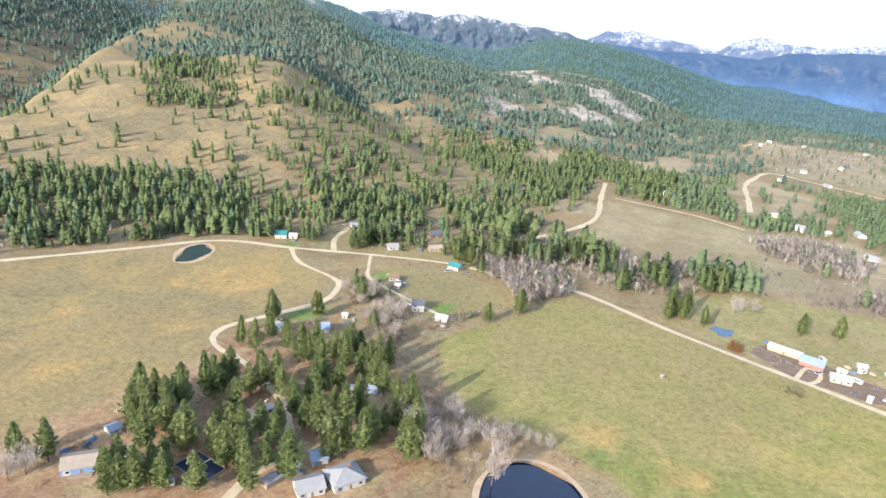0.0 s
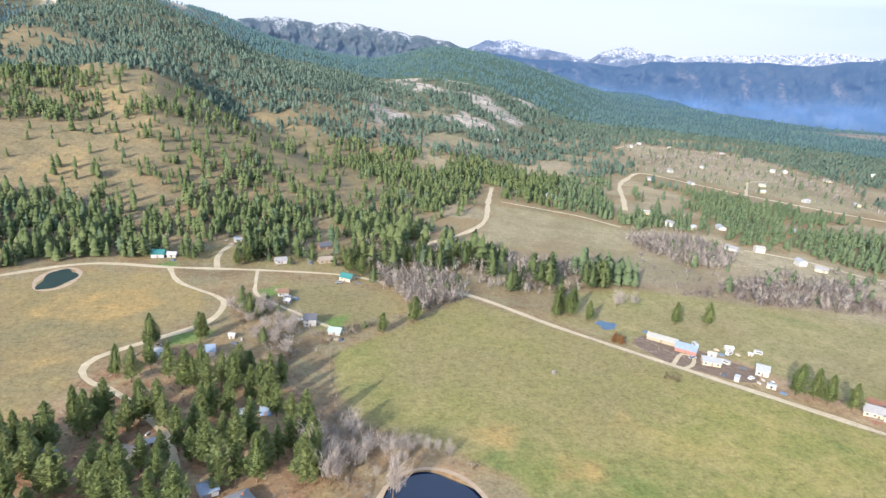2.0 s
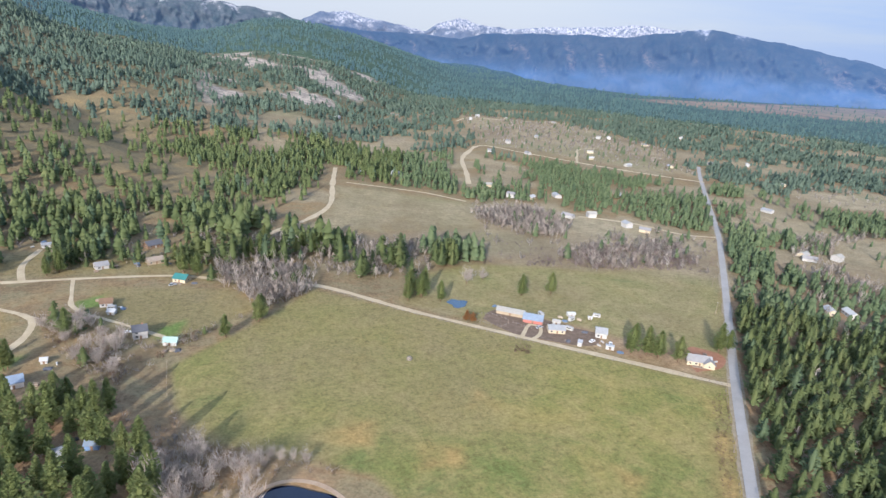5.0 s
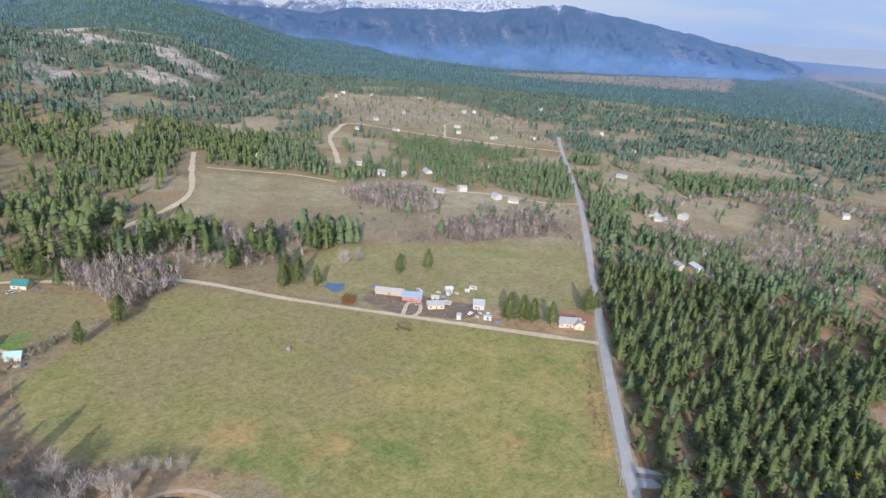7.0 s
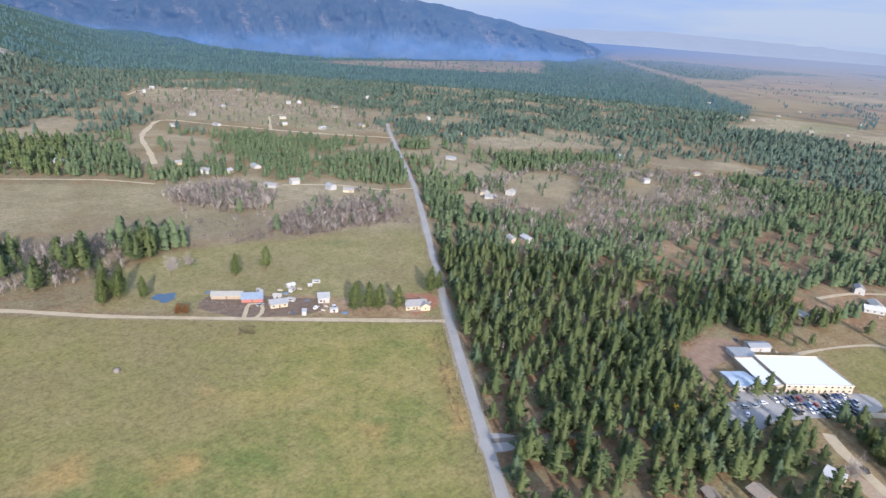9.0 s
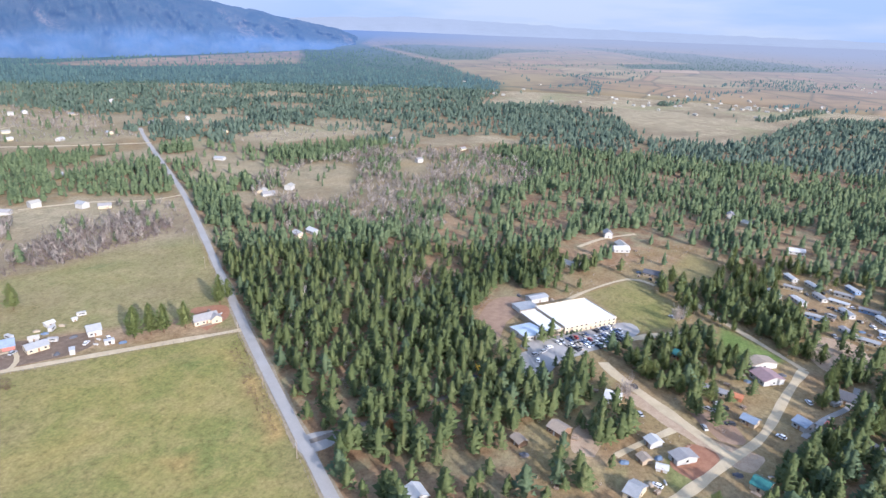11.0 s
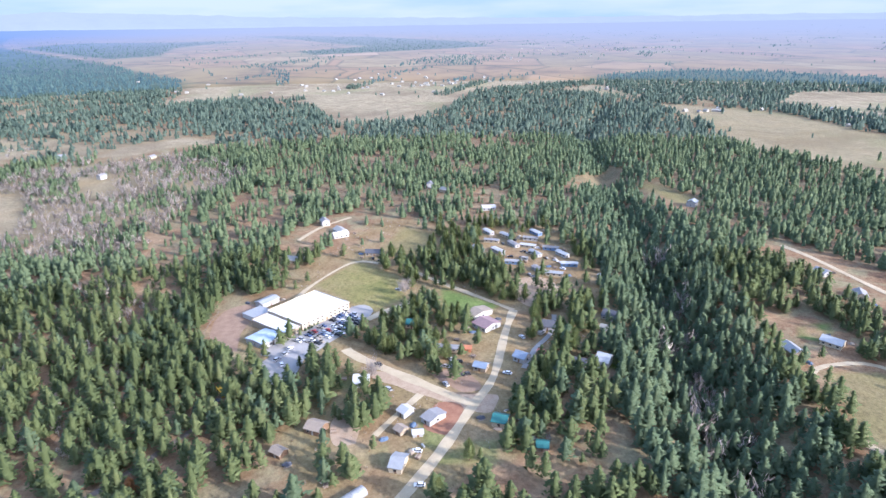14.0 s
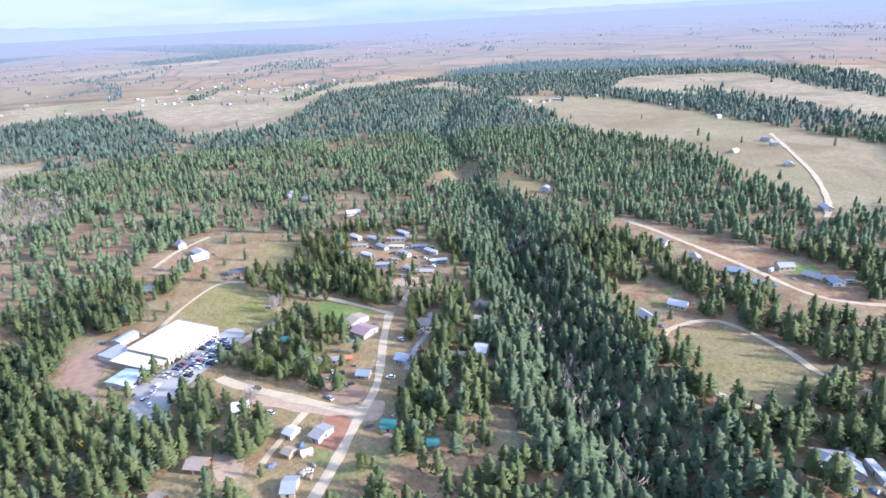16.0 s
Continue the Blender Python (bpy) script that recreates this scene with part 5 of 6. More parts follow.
def bus():
    m = paint("school_bus_yellow", (0.75, 0.42, 0.03), 0.4)
    base = new("school_bus")
    base.matrix_basis = pose(308.6, 96.5, 0.02, 0, 0, 30)
    tagged(base, "yellow school bus parked under the pines", "bus")
    part("body", box_data(9, 2.4, 2.2, 0, 0, 0.6, 0.15), m, base)
    part("windows", box_data(8.2, 2.46, 0.7, -0.2, 0, 1.75), GLASS, base)
    for wx in (-2.8, 2.8):
        for wy in (-1.05, 1.05):
            bm = bmesh.new()
            bmesh.ops.create_cone(bm, cap_ends=True, segments=12, radius1=0.48, radius2=0.48, depth=0.3)
            bmesh.ops.rotate(bm, verts=bm.verts, cent=(0, 0, 0), matrix=Matrix.Rotation(math.pi / 2, 3, "X"))
            bmesh.ops.translate(bm, verts=bm.verts, vec=(wx, wy, 0.48))
            part("wheel", bm, RUBBER, base)
    HOUSE_SPOTS.append((308.6, 96.5, 4))


bus()


def hay_feeder():
    base = new("hay_feeder")
    base.matrix_basis = pose(129, 317.6, 0)
    tagged(base, "round steel hay feeder with pale hay in the field", "hay feeder")
    bm = bmesh.new()
    bmesh.ops.create_cone(bm, cap_ends=True, segments=16, radius1=1.6, radius2=1.1, depth=1.3)
    bmesh.ops.translate(bm, verts=bm.verts, vec=(0, 0, 0.65))
    part("hay", bm, TAN_ROOF, base)
    for z in (0.1, 0.6, 1.1):
        bm = bmesh.new()
        bmesh.ops.create_cone(bm, cap_ends=False, segments=20, radius1=2.0, radius2=2.0, depth=0.14)
        bmesh.ops.translate(bm, verts=bm.verts, vec=(0, 0, z))
        part("ring", bm, DARK, base)


hay_feeder()


def fence(name, line, step, label):
    p = spline(line, step)
    base = new(name)
    tagged(base, label, "fence")
    post = None
    for x, y in p:
        z = float(height(x, y))
        if post is None:
            post = part("post", box_data(0.22, 0.22, 1.5, 0, 0, -0.1), WOOD, base)
            post.matrix_basis = pose(x, y, z)
        else:
            o = new("post", post.data)
            o.parent, o.matrix_basis = base, pose(x, y, z)
    for h in (0.5, 0.95, 1.3):
        v, f = [], []
        for (x, y), (x2, y2) in zip(p, p[1:]):
            n = len(v)
            z, z2 = float(height(x, y)) + h, float(height(x2, y2)) + h
            v += [(x, y, z), (x2, y2, z2), (x2, y2, z2 + 0.04), (x, y, z + 0.04)]
            f.append((n, n + 1, n + 2, n + 3))
        mesh_object("wire", v, f, GREY, parent=base)


fence("field_fence", [(131, 63), (199, 137), (262, 206), (293, 240)], 5, "weathered post and wire fence along the county road")
fence("lane_fence", [(296, 246), (246, 290), (208, 324), (151, 378), (102, 431)], 5, "weathered post and wire fence along the farm lane")
fence("dry_field_fence", [(-300, 393), (-228, 438), (-205, 445)], 6, "old post and wire fence of the dry field")
fence("grove_fence", [(1, 345), (2, 300), (14, 264), (30, 254), (56, 240)], 5, "post and wire fence between grove and field")


def power_pole(x, y, turn):
    base = new("power_pole")
    base.matrix_basis = pose(x, y, float(height(x, y)), 0, 0, turn)
    tagged(base, "tall brown wooden power pole with a crossarm", "power pole", "poles along the road")
    v, f = stem_of(9.5, 0.19, 0.12, 8)
    mesh_object("pole", v, f, WOOD, parent=base)
    part("crossarm", box_data(2.4, 0.14, 0.16, 0, 0.16, 8.7), WOOD, base)
    for k in (-1.0, 0.0, 1.0):
        part("insulator", box_data(0.14, 0.14, 0.24, k, 0.16, 8.863), CONCRETE, base)


def stem_of(h, r0, r1, sides):
    t = np.arange(sides) * 2 * np.pi / sides
    v = np.r_[np.c_[np.cos(t) * r0, np.sin(t) * r0, np.full(sides, -0.3)], np.c_[np.cos(t) * r1, np.sin(t) * r1, np.full(sides, h)], [[0, 0, h]]]
    f = [(b, (b + 1) % sides, (b + 1) % sides + sides, b + sides) for b in range(sides)]
    f += [(b + sides, (b + 1) % sides + sides, 2 * sides) for b in range(sides)]
    return v, f


for k in range(9):
    u = 60 + 62 * k
    power_pole(130 + 0.676 * u - 4.2, 54 + 0.737 * u + 4.0, 47)


# ---- yard clutter round the homes ----
def woodpile(k):
    base = new("woodpile")
    for row in range(3):
        for col in range(4):
            bm = bmesh.new()
            bmesh.ops.create_cone(bm, cap_ends=True, segments=7, radius1=0.26, radius2=0.24, depth=2.6 + 0.2 * ((row + col) % 3))
            bmesh.ops.rotate(bm, verts=bm.verts, cent=(0, 0, 0), matrix=Matrix.Rotation(math.pi / 2, 3, "Y"))
            bmesh.ops.translate(bm, verts=bm.verts, vec=(0, (col - 1.5) * 0.5 + 0.12 * (row % 2), 0.25 + row * 0.42))
            part("log", bm, (WOOD, BROWN, TAN_ROOF)[(row + col + k) % 3], base)
    return tagged(base, "stack of cut logs in a yard", "woodpile", "yard woodpiles")


def tarp_heap(mat, word):
    base = new("tarp_heap")
    bm = bmesh.new()
    bmesh.ops.create_uvsphere(bm, u_segments=10, v_segments=6, radius=1.0)
    rs = random.Random(len(word))
    for v in bm.verts:
        v.co = Vector((v.co.x * 2.2 + rs.uniform(-0.3, 0.3), v.co.y * 1.5 + rs.uniform(-0.3, 0.3), max(0.0, v.co.z) * 1.1 + rs.uniform(0, 0.15)))
    part("tarp", bm, mat, base)
    part("board", box_data(3.4, 0.3, 0.1, 0.3, -1.7, 0.0), WOOD, base)
    part("board", box_data(2.6, 0.3, 0.1, -0.5, -2.1, 0.0), WOOD, base)
    return tagged(base, word + " tarpaulin over a heap of goods in a yard", "tarpaulin heap", "yard heaps")


def gas_tank():
    base = new("gas_tank")
    bm = bmesh.new()
    bmesh.ops.create_uvsphere(bm, u_segments=12, v_segments=8, radius=0.5)
    bmesh.ops.rotate(bm, verts=bm.verts, cent=(0, 0, 0), matrix=Matrix.Rotation(math.pi / 2, 3, "Y"))
    for v in bm.verts:
        v.co.x += 1.0 if v.co.x > 0.01 else -1.0 if v.co.x < -0.01 else 0.0
    bmesh.ops.translate(bm, verts=bm.verts, vec=(0, 0, 0.75))
    part("tank", bm, WHITE, base)
    for k in (-0.8, 0.8):
        part("foot", box_data(0.2, 0.7, 0.4, k, 0), CONCRETE, base)
    return tagged(base, "white gas tank on two feet in a yard", "gas tank", "yard gas tanks")


def camper():
    base = new("camper")
    part("body", prism([(-2.6, 0.55), (2.5, 0.55), (2.8, 1.2), (2.5, 2.7), (-2.4, 2.75), (-2.7, 2.2)], -1.15, 1.15), WHITE, base)
    part("window_band", box_data(3.2, 2.34, 0.6, -0.2, 0, 1.6), GLASS, base)
    part("drawbar", box_data(1.4, 0.12, 0.12, 3.2, 0, 0.5), DARK, base)
    for wy in (-1.05, 1.05):
        bm = bmesh.new()
        bmesh.ops.create_cone(bm, cap_ends=True, segments=10, radius1=0.36, radius2=0.36, depth=0.24)
        bmesh.ops.rotate(bm, verts=bm.verts, cent=(0, 0, 0), matrix=Matrix.Rotation(math.pi / 2, 3, "X"))
        bmesh.ops.translate(bm, verts=bm.verts, vec=(-0.3, wy, 0.36))
        part("wheel", bm, RUBBER, base)
    return tagged(base, "white camper trailer parked in a yard", "camper", "parked campers")


TARP_BLUE = paint("faded_blue_tarpaulin", (0.09, 0.13, 0.19), 0.6)


def yards():
    rs = random.Random(21)
    kinds = [woodpile(0), tarp_heap(TARP_BLUE, "blue"), tarp_heap(TAN, "tan"), tarp_heap(DARK, "dark"), gas_tank(), camper(), woodpile(1)]
    used = [0] * len(kinds)
    homes = [h for h in HOUSE_SPOTS if math.hypot(h[0], h[1]) < 560 and h[2] < 14]
    for hx, hy, hr in homes:
        for _ in range(rs.randint(1, 3)):
            a = rs.uniform(0, 2 * math.pi)
            x, y = hx + (hr + rs.uniform(0.5, 4)) * math.cos(a), hy + (hr + rs.uniform(0.5, 4)) * math.sin(a)
            if any(math.hypot(x - qx, y - qy) < qr + 0.5 for qx, qy, qr in HOUSE_SPOTS):
                continue
            if any(distance_to(np.array([x]), np.array([y]), line)[0] < width / 2 + 2.5 for _, line, width, _, _ in ROADS):
                continue
            if inside(np.array([x]), np.array([y]), GREEN_FIELD)[0] or inside(np.array([x]), np.array([y]), PARKING)[0]:
                continue
            k = rs.randrange(len(kinds))
            m = pose(x, y, float(height(x, y)), 0, 0, rs.uniform(0, 360))
            if used[k]:
                copy_thing(kinds[k], m)
            else:
                kinds[k].matrix_basis = m
                used[k] = 1


yards()
fence("corral_fence", [(191, 357), (203, 345), (212, 352), (206, 364), (196, 366), (191, 357)], 3, "grey rail corral beside the long barn")
fence("corral_fence", [(214, 349), (222, 338), (232, 341), (224, 352)], 3, "grey rail pen in front of the red barn")
fence("garden_fence", [(243, -52), (252, -44), (262, -50), (254, -60), (243, -52)], 3, "low garden fence among the village pines")
fence("creek_fence", [(268, -128), (258, -120), (246, -112), (232, -104)], 3, "pale rail fence along the wood's edge")
fence("school_fence", [(352, 98), (360, 112), (380, 120), (410, 117)], 4, "post fence round the school yard")
fence("lawn_fence", [(430, -30), (410, -14), (388, -24), (372, -46)], 4, "post fence along the village lawn")
power_pole(-203, 317, 20)


# ---- homes far out on the plain ----
def far_homes():
    rs = np.random.RandomState(12)
    hubs = [(2088, 452), (2075, 177), (1871, 55), (2404, -74), (2125, -267), (4111, -1169), (4424, -1466), (1871, -409), (1749, -696), (4182, -1626), (1325, -716), (2010, -206), (3311, -841), (4287, -1299), (3658, -1227), (4539, 600), (1946, 50), (1079, -935)]
    v, f = [], []
    for k in range(120):
        hx, hy = hubs[rs.randint(len(hubs))]
        far = math.hypot(hx, hy)
        x, y, k = draw_in(hx + rs.randn() * far * 0.06, hy + rs.randn() * far * 0.06)
        w_, d_, h_, a = rs.uniform(7, 13) * k, rs.uniform(6, 8) * k, rs.uniform(2, 3.5) * k, rs.uniform(0, 3.14)
        z, n = float(height(x, y)), len(v)
        ca, sa = math.cos(a), math.sin(a)
        for px_, py_, pz_ in ((-1, -1, -3), (1, -1, -3), (1, 1, -3), (-1, 1, -3), (-1, -1, h_), (1, -1, h_), (1, 1, h_), (-1, 1, h_), (-1, 0, h_ + 2.5 * k), (1, 0, h_ + 2.5 * k)):
            qx, qy = px_ * w_ / 2, py_ * d_ / 2
            v.append((x + qx * ca - qy * sa, y + qx * sa + qy * ca, z + pz_))
        f += [tuple(n + i for i in q) for q in ((0, 1, 5, 4), (2, 3, 7, 6), (1, 2, 6, 9, 5), (3, 0, 4, 8, 7), (4, 5, 9, 8), (6, 7, 8, 9))]
    tagged(mesh_object("far_homes", v, f, CREAM_ROOF), "tiny pale farmhouses scattered over the far plain", "houses", kind="stuff")


far_homes()


# ---- trees ----
def tri_soup(centres, axes_u, axes_v):
    """Triangles at the centres, spanned by two vectors each."""
    v = np.stack([centres - 0.5 * axes_u - 0.35 * axes_v, centres + 0.5 * axes_u - 0.35 * axes_v, centres + 0.65 * axes_v], 1)
    return v.reshape(-1, 3)


def conifer_points(rs, count, slim, leafy_from, size, droop=0.3, full=1.6):
    """Sprays of needles on uneven boughs of a tree one unit high."""
    t = rs.rand(count) ** 0.9
    h = leafy_from + (1 - leafy_from) * t
    ang = rs.rand(count) * 2 * np.pi
    reach = slim * 1.12 * (1 - t**full) ** 0.85 * (0.6 + 0.4 * np.sin(np.minimum(t * 5, 1.57))) + 0.01
    # a few strong boughs and gaps make the outline uneven
    lobes = sum(k * np.sin(ang * f + t * g + p) for k, f, g, p in zip((0.22, 0.16, 0.14), (1, 2, 3), rs.rand(3) * 30 - 15, rs.rand(3) * 6))
    rad = reach * (0.92 + lobes) * np.sqrt(0.2 + 0.8 * rs.rand(count))
    c = np.c_[np.cos(ang) * rad, np.sin(ang) * rad, h - droop * rad * 0.4 + 0.03 * (rs.rand(count) - 0.5)]
    out = np.c_[np.cos(ang), np.sin(ang), -droop + 0.95 * rs.rand(count)]
    across = np.c_[-np.sin(ang), np.cos(ang), 0.8 * (rs.rand(count) - 0.5)]
    s = (size * (0.5 + rs.rand(count)) * (1.1 - 0.5 * t))[:, None]
    return tri_soup(c, across * s * 1.3, out * s)


def core_cone(slim, leafy_from, sides, rs):
    ang = np.arange(sides) * 2 * np.pi / sides
    rings = [(leafy_from, 0.22), (leafy_from + 0.12, 0.45), (0.62, 0.32), (0.97, 0.02)]
    v = np.concatenate([np.c_[np.cos(ang) * slim * k * (0.8 + 0.4 * rs.rand(sides)), np.sin(ang) * slim * k * (0.8 + 0.4 * rs.rand(sides)), np.full(sides, h)] for h, k in rings])
    f = []
    for a in range(len(rings) - 1):
        for b in range(sides):
            p, q = a * sides + b, a * sides + (b + 1) % sides
            f += [(p, q, q + sides), (p, q + sides, p + sides)]
    return v, np.array(f)


def stem(height_to, r0, r1, sides=5, bend=(0, 0)):
    ang = np.arange(sides) * 2 * np.pi / sides
    ring = np.c_[np.cos(ang), np.sin(ang)]
    v = np.r_[np.c_[ring * r0, np.full(sides, -0.02)], np.c_[ring * r1 + np.array(bend), np.full(sides, height_to)]]
    f = []
    for b in range(sides):
        p, q = b, (b + 1) % sides
        f += [(p, q, q + sides), (p, q + sides, p + sides)]
    return v, np.array(f)


def leaning_out(v, f, lift, seed):
    """Soft normals that point out of the crown, and faces wound to match them."""
    rs = np.random.RandomState(seed)
    n = v * np.array([1, 1, 0.0])
    n /= np.linalg.norm(n, axis=1)[:, None] + 1e-3
    n = n + np.array([0, 0, lift]) + (rs.rand(len(v), 3) - 0.5) * 0.7
    n /= np.linalg.norm(n, axis=1)[:, None]
    p = v[f]
    g = np.cross(p[:, 1] - p[:, 0], p[:, 2] - p[:, 0])
    turn = (g * n[f].mean(1)).sum(1) < 0
    f = f.copy()
    f[turn] = f[turn][:, ::-1]
    return v, f, n


def conifer_template(seed, sprays, slim, leafy_from, size, core_sides, full=1.6):
    rs = np.random.RandomState(seed)
    v = conifer_points(rs, sprays, slim, leafy_from, size, 0.3, full)
    f = np.arange(len(v)).reshape(-1, 3)
    if core_sides:
        cv, cf = core_cone(slim, leafy_from, core_sides, rs)
        v, f = np.r_[v, cv], np.r_[f, cf + len(v)]
    return leaning_out(v, f, 0.75, seed)


def tiered_template(seed, tiers, sides, slim, leafy_from):
    """A ragged stack of drooping bough whorls, one unit high."""
    rs = np.random.RandomState(seed)
    v, f = [], []
    for k in range(tiers):
        u = k / tiers
        low = leafy_from + (1 - leafy_from) * u * 0.92
        top = min(1.0, low + (1 - leafy_from) * (1.75 / tiers) * (1.05 - 0.25 * u))
        r = slim * (1 - u**1.6) ** 0.8 * (0.85 if k == 0 else 1.0) + 0.02
        if k == tiers - 1:
            top = 1.0
        turn = rs.rand() * 6.28
        n = len(v)
        v.append((0.02 * (rs.rand() - 0.5), 0.02 * (rs.rand() - 0.5), top))
        for b in range(sides):
            a = turn + 2 * np.pi * (b + 0.5 * (rs.rand() - 0.5)) / sides
            q = r * (0.62 + 0.62 * rs.rand())
            v.append((np.cos(a) * q, np.sin(a) * q, low + 0.07 * (rs.rand() - 0.5)))
        f += [(n, n + 1 + b, n + 1 + (b + 1) % sides) for b in range(sides)]
    return leaning_out(np.array(v), np.array(f), 0.75, seed)


def bare_template(seed, twigs, spread, from_h, slim):
    """Upward fans of bare twigs round a few limbs, one unit high."""
    rs = np.random.RandomState(seed)
    limbs = max(4, twigs // 12)
    la, lt = rs.rand(limbs) * 2 * np.pi, 0.35 + 0.6 * rs.rand(limbs)
    k = rs.randint(0, limbs, twigs)
    u = 0.25 + 0.75 * rs.rand(twigs)
    tipr = spread * (0.25 + 0.75 * rs.rand(limbs))[k] * u
    c = np.c_[np.cos(la[k]) * tipr, np.sin(la[k]) * tipr, from_h + (lt[k] - from_h * 0.5) * u]
    c = c + (rs.rand(twigs, 3) - 0.5) * np.array([0.5, 0.5, 0.22]) * spread
    way = np.c_[np.cos(la[k]) * 0.5, np.sin(la[k]) * 0.5, np.full(twigs, 1.0)] + (rs.rand(twigs, 3) - 0.5) * 1.1
    way /= np.linalg.norm(way, axis=1)[:, None]
    side = np.cross(way, rs.rand(twigs, 3) - 0.5)
    side /= np.linalg.norm(side, axis=1)[:, None]
    ln = (0.16 + 0.2 * rs.rand(twigs))[:, None]
    v = tri_soup(c, side * slim * (0.6 + 0.8 * rs.rand(twigs))[:, None], way * ln)
    f = np.arange(len(v)).reshape(-1, 3)
    sv, sf = stem(0.55, 0.014, 0.006, 4)
    return leaning_out(np.r_[v, sv], np.r_[f, sf + len(v)], 0.6, seed)


def set_normals(ob, values):
    a = ob.data.attributes.new("custom_normal", "FLOAT_VECTOR", "POINT")
    a.data.foreach_set("vector", np.asarray(values, np.float32).ravel())
    ob.data.update()


def stand(name, templates, x, y, tall, wide, tint, mat, label, category, sink=0.0):
    """Many trees in one mesh: the templates in turn, at the given places and heights."""
    rs = np.random.RandomState(len(x) + 7)
    z = height(x, y) - sink
    V, F, T, N, base = [], [], [], [], 0
    which = rs.randint(0, len(templates), len(x))
    for w, (tv, tf, tn) in enumerate(templates):
        k = np.where(which == w)[0]
        if not len(k):
            continue
        ang = rs.rand(len(k)) * 2 * np.pi
        ca, sa = np.cos(ang)[:, None], np.sin(ang)[:, None]
        hx = tv[None, :, 0] * (tall * wide)[k, None]
        hy = tv[None, :, 1] * (tall * wide)[k, None]
        vx, vy = hx * ca - hy * sa + x[k, None], hx * sa + hy * ca + y[k, None]
        vz = tv[None, :, 2] * tall[k, None] + z[k, None]
        V.append(np.stack([vx, vy, vz], -1).reshape(-1, 3))
        N.append(np.stack([tn[None, :, 0] * ca - tn[None, :, 1] * sa, tn[None, :, 0] * sa + tn[None, :, 1] * ca, np.repeat(tn[None, :, 2], len(k), 0)], -1).reshape(-1, 3))
        F.append((tf[None] + (np.arange(len(k)) * len(tv))[:, None, None] + base).reshape(-1, 3))
        T.append(np.repeat(tint[k], len(tv)))
        base += len(k) * len(tv)
    V, F, T = np.concatenate(V), np.concatenate(F), np.concatenate(T)
    me = bpy.data.meshes.new(name)
    me.vertices.add(len(V))
    me.vertices.foreach_set("co", V.astype(np.float32).ravel())
    me.loops.add(len(F) * 3)
    me.loops.foreach_set("vertex_index", F.astype(np.int32).ravel())
    me.polygons.add(len(F))
    me.polygons.foreach_set("loop_start", np.arange(0, len(F) * 3, 3, dtype=np.int32))
    me.update(calc_edges=True)
    me.materials.append(mat)
    ob = new(name, me)
    set_attribute(ob, "tint", T)
    set_normals(ob, np.concatenate(N))
    return tagged(ob, label, category, kind="stuff")


CLEAR = ([(336, 84), (344, 102), (364, 100), (354, 74)], [(330, 52), (361, 30), (384, 6), (402, 2), (414, 24), (391, 18), (361, 40), (335, 60)], [(345, 95), (370, 120), (430, 120), (440, 70), (400, 95)], GREEN_FIELD, DRY_FIELD, PADDOCK, FARM_PASTURE, BENCH_FIELD, BALL_FIELD, UPPER_LAWN, LAWN, EAST_FIELD, CREEK_MEADOW, CREEK_BANK, HOUSE_MEADOW, STRIP_EAST, HOUSE_CLEARING, WOOD_CLEARING, PARKING, FARM_YARD, [(445, -318), (440, -340), (389, -366), (300, -380), (262, -360), (280, -315), (330, -305), (400, -305)], [(352, -222), (345, -262), (300, -262), (288, -235), (310, -212)], [(540, 90), (590, 68), (625, 30), (612, 22), (575, 50), (535, 72)], [(160, -205), (150, -225), (120, -210), (140, -185)])


def free_of_things(x, y, margin):
    ok = np.ones(len(x), bool)
    for poly in CLEAR:
        ok &= ~inside(x, y, poly)
    # no trees on the camera's side of distant clearings, so that these show
    for poly in (FAR_BENCH, TAN_STRIP, STRIP_EAST, WOOD_CLEARING, HOUSE_CLEARING, HOUSE_MEADOW, CREEK_MEADOW, CREEK_BANK, BENCH_FIELD):
        ok &= ~(inside(x * 1.035, y * 1.035, poly) | inside(x * 1.06, y * 1.06, poly))
    for name, line, width, what, _ in ROADS:
        more = -3.2 if name == "school_drive" else 8.0 if name == "village_road" else 5.0 if name == "village_cross_road" else np.where((np.hypot(x, y) > 480) & (what == "dirt"), 9.0, 0.0)
        ok &= distance_to(x, y, line) > width / 2 + margin + more
        if name in ("far_road", "bench_lane", "upper_lane", "forest_track", "east_road"):
            ok &= (distance_to(x * 1.03, y * 1.03, line) > 14) & (distance_to(x * 1.055, y * 1.055, line) > 14)
    for hx, hy, hr in HOUSE_SPOTS:
        ok &= np.hypot(x - hx, y - hy) > hr
        if math.hypot(hx, hy) > 560:
            ok &= np.hypot(x * 1.04 - hx, y * 1.04 - hy) > hr + 3
    px, py, pa, pb = POND
    ok &= np.hypot((x - px) / (pa + 5), (y - py) / (pb + 5)) > 1
    return ok


TREE_ROWS = ([(1959, 33), (2583, -180), (3581, -613), (3697, -1178)], [(2707, 45), (3447, -518), (3955, -1019), (3306, -1414)], [(1700, -200), (2000, -350), (2300, -600)], [(2300, 420), (3000, 200), (3900, 150)], [(2100, 250), (2700, 300), (3300, 500)], [(5200, -1500), (4200, -1900), (3000, -2100)])


